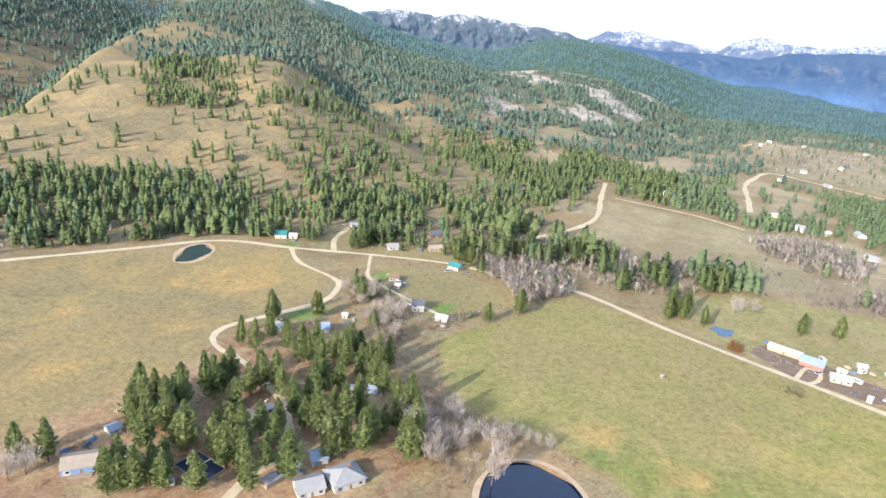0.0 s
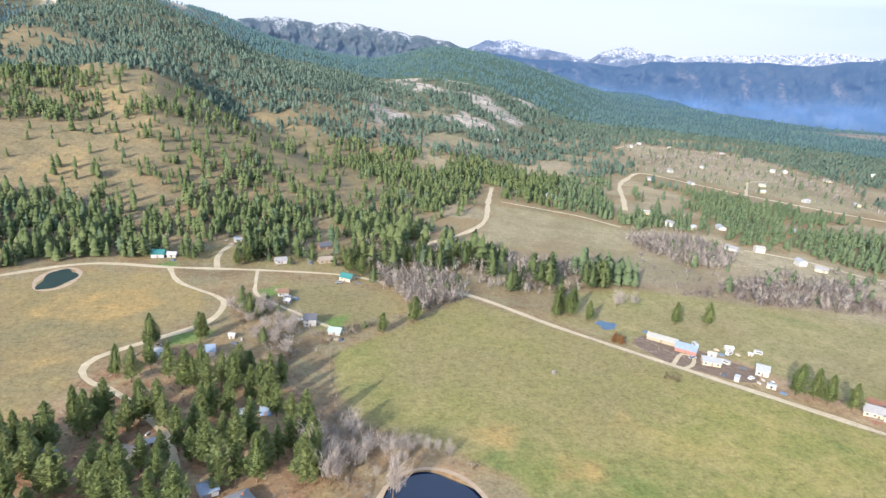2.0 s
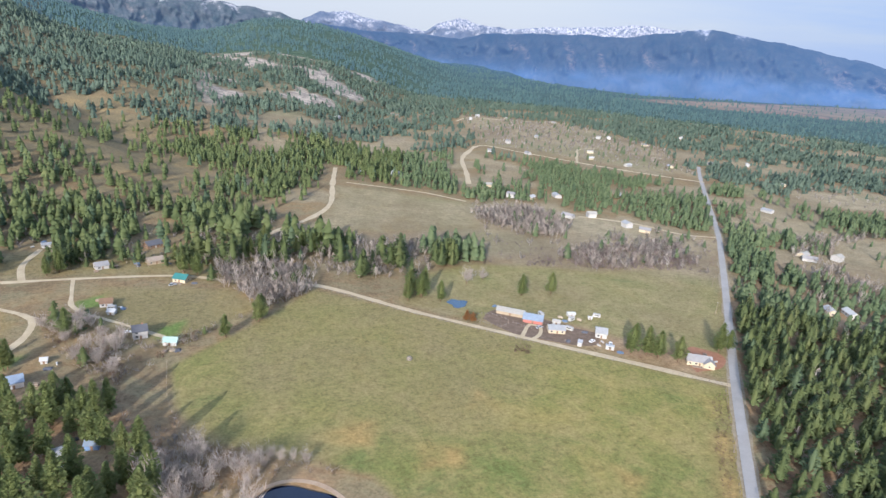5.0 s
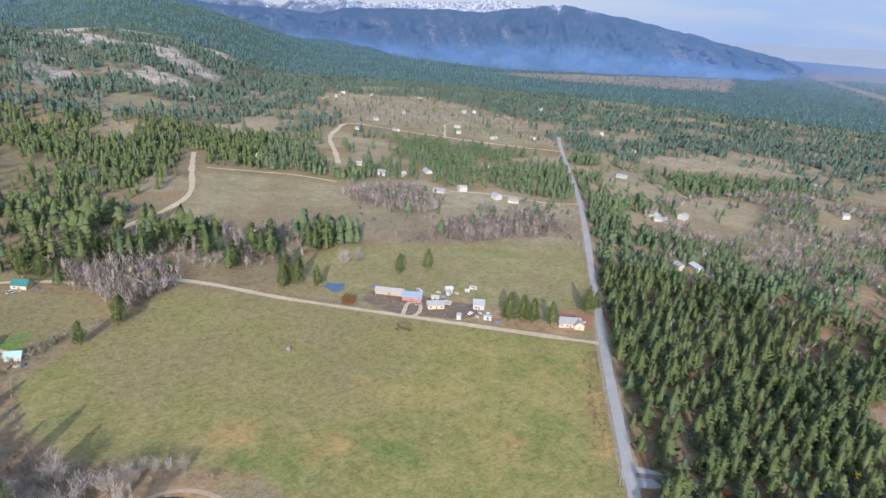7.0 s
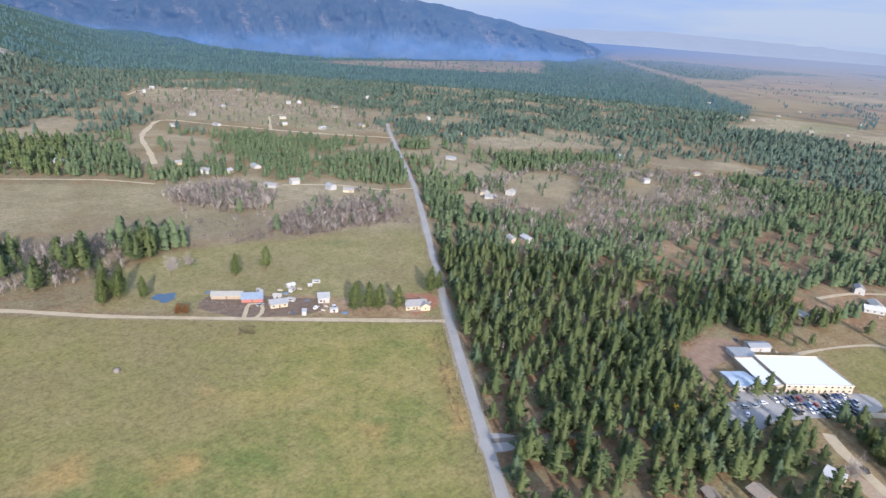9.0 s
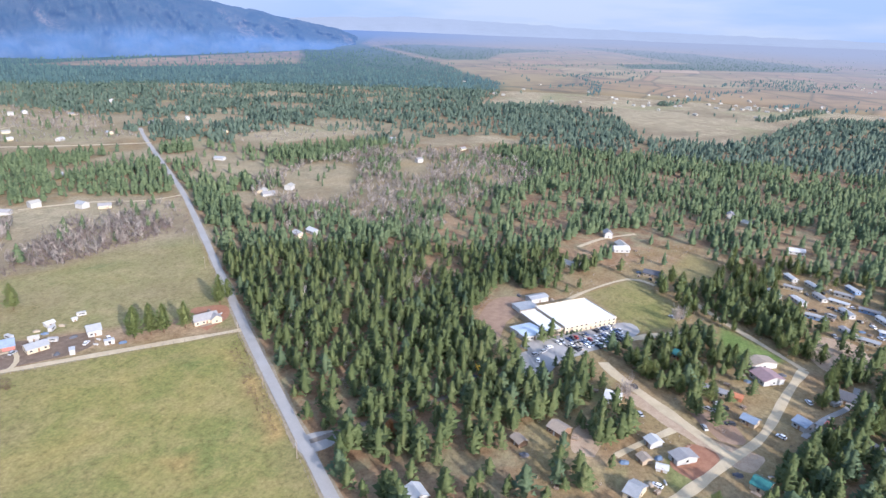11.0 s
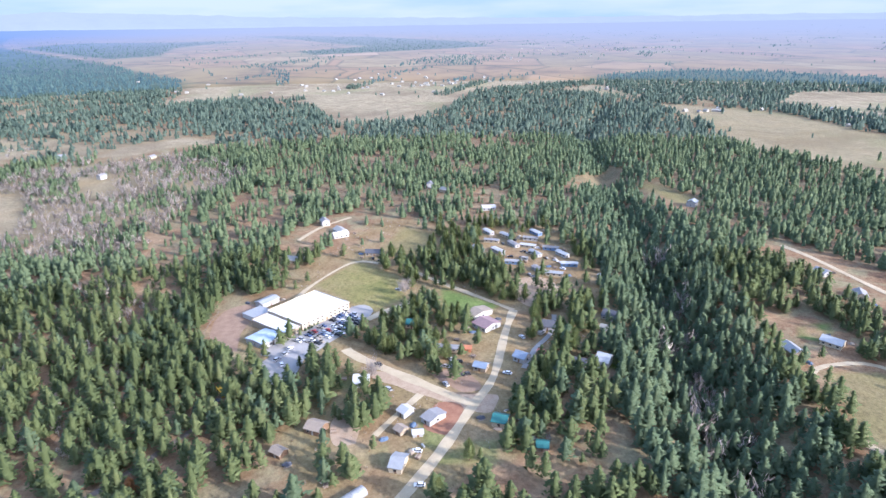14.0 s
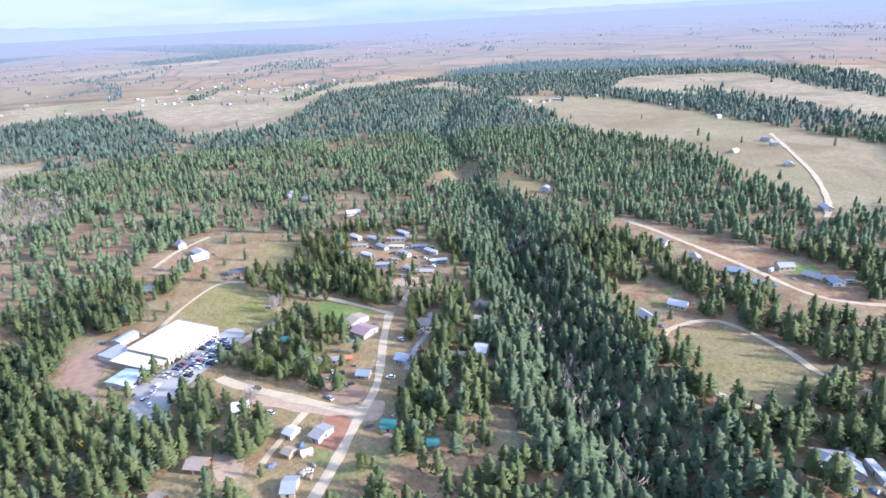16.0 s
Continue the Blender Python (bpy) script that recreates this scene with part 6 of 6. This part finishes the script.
def conifer_density(x, y):
    """Share of the ground under pines, 0 to 1."""
    r, a = np.hypot(x, y), np.degrees(np.arctan2(x, y))
    near_x, near_y = x, y
    right = (x - 60) * 0.737 - (y + 22) * 0.676 > 4  # beyond the county road
    clump = fractal(x, y, 60)
    d = np.where(right, np.clip(0.20 + 3.0 * (0.6 * clump + 0.4 * fractal(x + 13, y, 24) - 0.36), 0.10, 0.95), 0.0)
    grass, slope = foothill_grass(x, y)
    # foothills: groves in the draws, open on the grassy spurs
    d = np.maximum(d, slope * np.clip((1 - grass * np.where(a > -24, 0.86, 0.97)) * (0.47 + 1.5 * (clump - 0.45)) + 0.02, 0, 1))
    d = np.maximum(d, np.clip(0.62 + 1.5 * (clump - 0.5), 0.25, 0.92) * smooth((r - 640) / 80) * (a > 4) * (a < 60) * ~inside(x, y, MIDLAND))
    d = d * (1 - 0.92 * glades(x, y))
    d = np.maximum(d, 0.55 * soft_inside(x, y, LANE_HOUSES, 10) * (clump > 0.4))
    d = np.where(inside(x, y, VILLAGE), 0.30 * (0.3 + 1.1 * (clump > 0.49)), d)
    d = np.where((a > 104) & (r > 300) & (r < 1300) & right & ~inside(x, y, VILLAGE), np.maximum(d, 0.48), d)
    for poly in VILLAGE_CLUMPS:
        d = np.where(inside(x, y, poly), np.where(clump > 0.34, 0.88, 0.45), d)
    d = np.where(inside(x, y, HOME_PARK), 0.10, d)
    d = np.maximum(d, 0.75 * inside(x, y, FOOT_WOOD) * (0.3 + 0.9 * (clump > 0.42)))
    d = np.where(inside(x, y, PINE_BELT), 0.62 * (0.15 + (clump > 0.45)), d)
    d = np.where(inside(x, y, COTTONWOODS), 0.08, d)
    d = np.where(inside(x, y, GREY_WOOD), d * 0.62 * (0.5 + (fractal(x, y + 30, 70) > 0.46)), d)
    d = np.where(inside(x, y, WILLOWS) | inside(x, y, ASPENS) | inside(x, y, HEDGE), 0.04, d)
    d = np.where(inside(x, y, FAR_BENCH), 0.05, d)
    d = np.where((a > 22) & (r > curve_at(a, [10, 20, 26, 32, 40, 50, 61, 68], [4050, 3950, 3700, 3250, 3150, 3450, 3850, 4300])), 0, d)
    x, y = spread_out(x, y)
    d = np.where(inside(x, y, TAN_STRIP), 0.10, d)
    d = np.where(inside(x, y, RIDGE_FIELD), 0.005, d)
    d = np.where(inside(x, y, FAR_STRIP), 0.08, d)
    d = np.where(inside(x, y, SADDLE), 0.04, d)
    far_woods = np.zeros(np.shape(x), bool)
    for poly in FAR_WOODS:
        far_woods |= inside(x, y, poly)
    rows = np.zeros(np.shape(x), bool)
    for line in TREE_ROWS:
        rows |= distance_to(x, y, line) < 20
    d = np.where(inside(x, y, PLAIN), np.where(far_woods, 0.46, np.where(rows, 0.4, 0.004 + 0.5 * (fractal(x * 0.35 + 50, y + x * 0.5, 260) > 0.70))), d)
    r_crag = smooth((a + 23) / 2) * smooth((-11 - a) / 2) * smooth((r - 2150) / 250)
    d = d * (1 - 0.93 * r_crag) * (1 - 0.85 * rock_ledges(near_x, near_y))
    d = np.where(distance_to(near_x, near_y, CREEK) < 42, 0.86, d)
    return d


def scatter(cell, r_from, r_to, seed, az_from=-48.0, az_to=150.0):
    rs = np.random.RandomState(seed)
    g = np.arange(-r_to, r_to, cell)
    X, Y = np.meshgrid(g, g)
    x, y = X.ravel(), Y.ravel()
    x, y = x + (rs.rand(len(x)) - 0.5) * cell * 1.9, y + (rs.rand(len(y)) - 0.5) * cell * 1.9
    r, a = np.hypot(x, y), np.degrees(np.arctan2(x, y))
    k = (r > r_from) & (r < r_to) & (a > az_from) & (a < az_to)
    return x[k], y[k], rs


def sizes(rs, n, tall, low=0.72, high=1.22):
    return tall * (low + (high - low) * rs.rand(n))


NEAR_PINES = [conifer_template(s, 900, 0.185 + 0.025 * (s % 3), 0.17, 0.058, 5, 2.2) for s in range(11, 16)]
MID_PINES = [conifer_template(s, 126, 0.265, 0.16, 0.112, 4) for s in range(21, 27)]
FAR_PINES = [tiered_template(s, 5, 5, 0.235, 0.12) for s in range(31, 37)]
HILL_PINES = [tiered_template(s, 3, 4, 0.27, 0.06) for s in range(37, 41)]
VAST_PINES = [tiered_template(s, 2, 4, 0.34, 0.0) for s in range(41, 44)]
VILLAGE_CLUMPS = ([(300, 160), (300, 110), (288, 82), (262, 68), (226, 78), (221, 130)], [(313, 61), (320, 46), (279, 33), (270, 39), (275, 63), (287, 68)], [(350, 29), (354, 13), (324, 2), (314, 8), (329, 25)], [(322, 55), (342, 32), (330, 29), (310, 49)], [(321, -10), (322, -22), (298, -18), (297, -8)], [(299, 29), (298, 13), (275, 13), (255, 20), (268, 30)], [(415, -8), (409, -30), (378, -24), (377, -7)], [(467, -8), (473, -40), (454, -88), (417, -72), (421, -32)], [(347, 117), (342, 81), (322, 84), (278, 73), (278, 121), (349, 140), (323, 117)], [(292, -51), (298, -98), (260, -93), (230, -85), (240, -38)], [(329, -87), (330, -102), (306, -99), (302, -82)], [(294, -117), (272, -135), (242, -119), (256, -109)])


def woods():
    made = []
    bands = ((5.0, 90, 520, MID_PINES, 12.4, 3), (6.4, 520, 1050, FAR_PINES, 12.6, 4), (8.6, 1050, 2100, HILL_PINES, 12.6, 5), (15.0, 2100, 4700, VAST_PINES, 12.6, 6))
    for n, (cell, r0, r1, temp, tall, seed) in enumerate(bands):
        x, y, rs = scatter(cell, r0, r1, seed)
        k = (rs.rand(len(x)) < conifer_density(x, y)) & ~inside(x, y, GROVE)
        x, y = x[k], y[k]
        k = free_of_things(x, y, 3.0)
        x, y = x[k], y[k]
        a = np.degrees(np.arctan2(x, y))
        hill = (a < 20) & (np.hypot(x, y) > 500)
        size = sizes(rs, len(x), tall, 0.5, 1.4) * np.where(hill & (np.hypot(x, y) < 2100), 1.0, 0.95) * np.where(inside(x, y, GREY_WOOD), 0.75, 1.0) * np.where(inside(x, y, PINE_BELT), 1.5, 1.0) * np.where(inside(x, y, FOOT_WOOD), 1.1, 1.0) * np.where(a > 16, np.hypot(x, y) / true_distance(np.hypot(x, y)), 1.0) * np.where(inside(x, y, PLAIN) & (n == 3), 0.8, 1.0)
        tint = np.clip(0.25 + 0.5 * wander(x, y, 45) + 0.5 * (rs.rand(len(x)) - 0.5), 0, 1)
        fir = (distance_to(x, y, CREEK) < 44) | (rs.rand(len(x)) < 0.07)
        # the farther bands take the needle colours that hold painted haze
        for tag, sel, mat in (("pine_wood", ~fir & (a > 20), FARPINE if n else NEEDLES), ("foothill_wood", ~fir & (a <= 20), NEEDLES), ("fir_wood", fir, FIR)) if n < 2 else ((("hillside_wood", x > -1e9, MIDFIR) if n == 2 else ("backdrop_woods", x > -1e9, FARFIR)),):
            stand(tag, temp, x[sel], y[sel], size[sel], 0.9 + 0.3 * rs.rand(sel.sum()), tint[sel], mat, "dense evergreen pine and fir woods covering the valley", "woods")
        made.append(len(x))
    return made


woods()


# ---- pines that stand out singly ----
def tree_models(kind, count, maker, mat, label, category, group):
    models = []
    for k in range(count):
        base = new(kind)
        tagged(base, label, category, group)
        crown_v, crown_f, crown_n = maker(k)
        sv, sf = stem(0.75 if mat in (PONDEROSA, RUSTY) else 0.6, 0.016, 0.006, 6)
        crown = mesh_object("crown", crown_v, crown_f, mat, parent=base)
        set_attribute(crown, "tint", np.full(len(crown_v), (0.50, 0.75, 0.62, 0.90, 0.68)[k % 5]))
        set_normals(crown, crown_n)
        mesh_object("trunk", sv, sf, BARK, parent=base)
        models.append(base)
    return models


def plant(models, places, tall, seed, wide=1.0):
    rs = random.Random(seed)
    for k, (x, y) in enumerate(places):
        h = tall * rs.uniform(0.78, 1.15)
        m = pose(x, y, float(height(x, y)) - 0.1, rs.uniform(-2, 2), rs.uniform(-2, 2), rs.uniform(0, 360)) @ Matrix.Diagonal((h * wide, h * wide, h, 1))
        ob = models[k % len(models)]
        if ob.get("planted"):
            c = copy_thing(ob, Matrix.Identity(4))
            c.matrix_basis = m
        else:
            ob.matrix_basis = m
            ob["planted"] = 1


PINES = tree_models("pine_tree", 5, lambda k: NEAR_PINES[k], PONDEROSA, "tall ponderosa pine with a ragged green crown", "pine tree", "single pines")
GROVE_WEST = [(-158, 203), (-146, 204), (-124, 228), (-123, 234), (-117, 201), (-100, 203), (-118, 194), (-99, 221), (-118, 229), (-114, 236), (-112, 246), (-107, 262), (-101, 257), (-98, 218), (-102, 220), (-102, 198), (-96, 193), (-106, 192), (-111, 191), (-115, 189), (-130, 246), (-123, 245), (-129, 235), (-109, 227), (-113, 215), (-116, 197)]
GROVE_MID = [(-66, 197), (-81, 223), (-89, 232), (-75, 220), (-64, 225), (-65, 237), (-63, 211), (-71, 264), (-75, 269), (-54, 239), (-57, 256), (-55, 267), (-86, 262), (-97, 270), (-82, 267), (-99, 264), (-89, 251), (-84, 194), (-61, 247), (-53, 206), (-71, 207), (-79, 209), (-87, 219), (-72, 233)]
GROVE_EAST = [(-52, 272), (-43, 249), (-45, 273), (-44, 302), (-36, 286), (-33, 298), (-28, 293), (-23, 300), (-40, 221), (-34, 226), (-26, 225), (-24, 231), (-19, 240), (-7, 222), (-3, 226), (-9, 233), (-5, 238), (-14, 245), (-97, 305), (-106, 310), (-92, 320), (-80, 309), (-71, 298), (-74, 354), (-98, 341), (-66, 298), (-57, 288), (-46, 294), (-53, 302), (-65, 313), (-39, 305), (-29, 277), (-23, 273), (-16, 264), (-9, 256), (-33, 252), (-37, 242), (-48, 236)]
FARM_PINES = [(266.9, 291.9), (274.5, 287), (279.9, 282.5), (289.7, 275.5), (326.1, 278.7), (336, 280), (156.4, 397.8), (179.2, 392.5), (163.8, 413.2), (160, 406), (168, 402), (172, 408), (243.3, 390.1), (268.4, 389.2)]
LANE_PINES = [(-97.2, 347.4), (-72.2, 354), (32.7, 368), (53.4, 385), (56, 389), (-50.9, 389), (-73.7, 486), (-66.9, 492), (7.7, 501.1), (12.5, 478), (21.4, 470), (48.1, 542.4), (57.1, 562.1), (75.3, 532.8), (62, 500), (70, 505), (80, 498), (88, 512), (97, 506), (105, 516), (112, 505), (120, 515), (128, 508), (60, 520), (50, 512)]
plant(PINES, GROVE_WEST + GROVE_MID + GROVE_EAST, 21.5, 1, 0.88)
plant(PINES, FARM_PINES, 19.0, 2)
plant(PINES, LANE_PINES, 17.0, 3)
x, y, rs = scatter(6.5, 150, 620, 77, 80, 130)
k = inside(x, y, VILLAGE) & (rs.rand(len(x)) < 0.5 * (fractal(x, y, 60) > 0.45))
x, y = x[k], y[k]
k = free_of_things(x, y, 2.0)
plant(PINES, list(zip(x[k].tolist(), y[k].tolist()))[:190], 12.0, 4)
DEAD = tree_models("pine_tree", 1, lambda k: NEAR_PINES[2], RUSTY, "dead rust-brown pine beside the long barn", "pine tree", "single pines")
plant(DEAD, [(187, 356), (184, 359), (238, 118)], 7.5, 5, 1.3)

# ---- leafless trees and brush ----
NEAR_BARE = [bare_template(s, 420, 0.42, 0.2, 0.012) for s in range(51, 54)]
MID_BARE = [bare_template(s, 60, 0.42, 0.15, 0.035) for s in range(61, 64)]
BRUSH = [bare_template(s, 34, 0.7, 0.05, 0.05) for s in range(71, 74)]
COTTONS = tree_models("cottonwood_tree", 3, lambda k: NEAR_BARE[k], TWIGS, "leafless pale cottonwood with fine spreading twigs", "bare tree", "leafless cottonwoods")
plant(COTTONS, [(3, 243), (8, 238), (14, 234), (0, 252), (20, 243), (28, 240), (34, 243), (6, 226), (-6, 246), (12, 252), (-150, 196), (-154, 192), (228, 425), (212, 420), (420, -6), (312, 20)], 14.0, 8, 1.1)
plant(COTTONS, [(-43, 356), (-39, 367), (-32, 350), (-32, 382), (-24, 361), (-50, 379), (-57, 392), (-39, 395), (-24, 338), (-46, 404), (-64, 400), (-22, 375), (-30, 365), (-45, 388)], 11.0, 11, 1.15)
plant(COTTONS, [(3, 222), (12, 249), (28, 214), (-2, 232)], 21.0, 9, 0.8)
plant(COTTONS, [(38, 242), (45, 244), (34, 236), (41, 247), (50, 243), (30, 232), (55, 240), (22, 226)], 8.0, 10, 0.8)


def brush(name, poly, cell, temp, tall, mat, label, share=0.9, seed=1, clear=True, r_to=1000):
    xs = [p[0] for p in poly]
    ys = [p[1] for p in poly]
    rs = np.random.RandomState(seed)
    X, Y = np.meshgrid(np.arange(min(xs), max(xs), cell), np.arange(min(ys), max(ys), cell))
    x, y = X.ravel() + (rs.rand(X.size) - 0.5) * cell, Y.ravel() + (rs.rand(X.size) - 0.5) * cell
    k = inside(x, y, poly) & (rs.rand(len(x)) < share * (0.35 + 0.9 * (fractal(x, y, 35) > 0.45)))
    x, y = x[k], y[k]
    if clear:
        k = free_of_things(x, y, 1.0)
        x, y = x[k], y[k]
    stand(name, temp, x, y, sizes(rs, len(x), tall, 0.6, 1.3), np.full(len(x), 1.0), rs.rand(len(x)), mat, label, "brush")


brush("thicket", THICKET, 2.6, BRUSH, 3.2, TWIGS, "tangle of leafless brush round the pond", seed=2)
brush("willow_thicket", THICKET, 4.0, BRUSH, 2.4, WILLOW, "red-brown willow stems round the pond", seed=3)
brush("cottonwood_belt", COTTONWOODS, 4.6, MID_BARE, 12.0, TWIGS, "belt of leafless grey cottonwoods along the draw", 0.9, seed=4)
brush("draw_trees", PINE_BELT, 7.0, MID_BARE, 10.0, TWIGS, "leafless grey trees among the pines of the draw", 0.45, seed=24)
brush("midland_brush", MIDLAND, 8.0, BRUSH, 3.6, PURPLE, "low brown brush on the rough pasture", 0.5, seed=25)
brush("foot_brush", FOOT_WOOD, 13.0, MID_BARE, 8.0, TWIGS, "leafless trees at the foot of the hill", 0.35, seed=26)
brush("hedge_brush", HEDGE, 3.2, BRUSH, 4.5, TWIGS, "leafless grey hedge brush along the field", seed=5, clear=False)
brush("hedge_willows", HEDGE, 5.0, BRUSH, 4.0, WILLOW, "dark willow brush along the field", seed=6, clear=False)
brush("willow_belt", WILLOWS, 4.6, BRUSH, 6.5, PURPLE, "belt of purple-brown willow brush", 0.7, seed=7, clear=False)
brush("willow_trees", WILLOWS, 8.0, MID_BARE, 13.0, TWIGS, "pale leafless trees in the willow belt", 0.5, seed=27, clear=False)
brush("aspen_belt", ASPENS, 4.6, MID_BARE, 14.0, TWIGS, "belt of pale leafless aspens", seed=8)
brush("grey_wood", GREY_WOOD, 8.6, MID_BARE, 11.0, TWIGS, "open leafless wood among the pines", 0.62, seed=9)
brush("grey_wood_brush", GREY_WOOD, 12.0, BRUSH, 4.0, PURPLE, "brown brush under the open wood", 0.6, seed=34)
brush("bench_brush", FAR_BENCH, 14.0, MID_BARE, 8.0, TWIGS, "scattered leafless trees on the bench", 0.6, seed=10, clear=False)
brush("bench_brush_strip", TAN_STRIP, 16.0, MID_BARE, 9.0, TWIGS, "scattered leafless trees on the tan strip", 0.4, seed=11, clear=False)
brush("village_brush", VILLAGE, 6.5, BRUSH, 2.0, TWIGS, "scattered leafless garden shrubs", 0.55, seed=12)
brush("village_weeds", VILLAGE, 7.5, BRUSH, 1.5, WILLOW, "rusty weeds in the village yards", 0.5, seed=28)
brush("corner_brush", [(291, 236), (256, 200), (222, 165), (218, 168), (246, 202), (280, 238)], 2.6, BRUSH, 1.8, WILLOW, "rusty weeds along the field's edge", seed=13, clear=False)
brush("field_bush", [(193, 306), (206, 306), (206, 316), (193, 316)], 1.3, BRUSH, 2.4, WILLOW, "dark scrub patch in the green field", seed=14, clear=False)
k = np.arange(15)
stand("school_hedge", MID_PINES, 374 + k * 2.05, 58.6 - k * 1.60, np.full(15, 1.9), np.full(15, 2.2), np.full(15, 0.4), FIR, "row of dark clipped shrubs along the school front", "hedge")
brush("grove_brush", GROVE, 6.0, BRUSH, 2.0, WILLOW, "rusty undergrowth between the grove's pines", 0.6, seed=31)
brush("grove_shrubs", GROVE, 8.0, BRUSH, 2.6, TWIGS, "grey leafless shrubs in the grove", 0.6, seed=32)
brush("lane_brush", LANE_HOUSES, 7.0, BRUSH, 2.6, TWIGS, "grey leafless shrubs round the lane houses", 0.6, seed=33)
brush("bench_scrub", FAR_BENCH, 17.0, BRUSH, 5.0, PURPLE, "dark scrub on the far bench", 0.6, seed=35, clear=False)
brush("bench_pines", FAR_BENCH, 34.0, FAR_PINES, 11.0, FARPINE, "scattered pines on the far bench", 0.7, seed=36, clear=False)
brush("midland_trees", MIDLAND, 19.0, MID_BARE, 9.0, TWIGS, "pale leafless trees on the rough pasture", 0.5, seed=37)
brush("midland_pines", [(330, 520), (400, 500), (480, 440), (520, 480), (470, 540), (380, 600), (330, 600)], 15.0, FAR_PINES, 13.0, FARPINE, "scattered pines round the upper homes", 0.5, seed=38)
brush("pasture_willows", [(279, 448), (279, 410), (306, 422), (313, 465)], 3.6, BRUSH, 4.0, PURPLE, "purple-brown willow clump in the pasture", 0.8, seed=39)
brush("draw_willows", [(234, 448), (250, 435), (263, 452), (248, 474)], 3.6, BRUSH, 4.0, PURPLE, "purple-brown willow clump below the draw", 0.8, seed=40)
brush("clearing_pines", WOOD_CLEARING, 26.0, FAR_PINES, 9.0, FARPINE, "young pines in the wood clearing", 0.5, seed=41, clear=False)
brush("creek_bare_trees", [(174, -115), (282, -130), (367, -160), (510, -205), (510, -232), (367, -190), (282, -156), (174, -143)], 11.0, MID_BARE, 15.0, TWIGS, "grey leafless trees along the creek", 0.5, seed=42)
brush("roadside_bare_trees", [(300, 215), (420, 330), (480, 300), (470, 200), (400, 150), (330, 130), (230, 130)], 15.0, MID_BARE, 10.0, TWIGS, "grey leafless trees scattered among the pines", 0.6, seed=43)
brush("roadside_brush", [(230, 155), (420, 360), (560, 420), (480, 200), (340, 120)], 11.0, BRUSH, 3.0, WILLOW, "rusty undergrowth between the pines", 0.5, seed=44)
brush("pond_sedge", [(-12, 222), (7, 232), (17, 243), (30, 240), (20, 216), (14, 200), (4, 186), (-8, 196)], 2.4, BRUSH, 1.5, RUSTY, "rust-orange dead sedge beside the pond", 0.8, seed=45)
brush("grove_litter_brush", GROVE, 5.2, BRUSH, 1.2, RUSTY, "rust-brown dead bracken between the grove's pines", 0.5, seed=46)
brush("village_bracken", VILLAGE, 7.0, BRUSH, 1.1, RUSTY, "rust-brown dead bracken in the village yards", 0.45, seed=47)
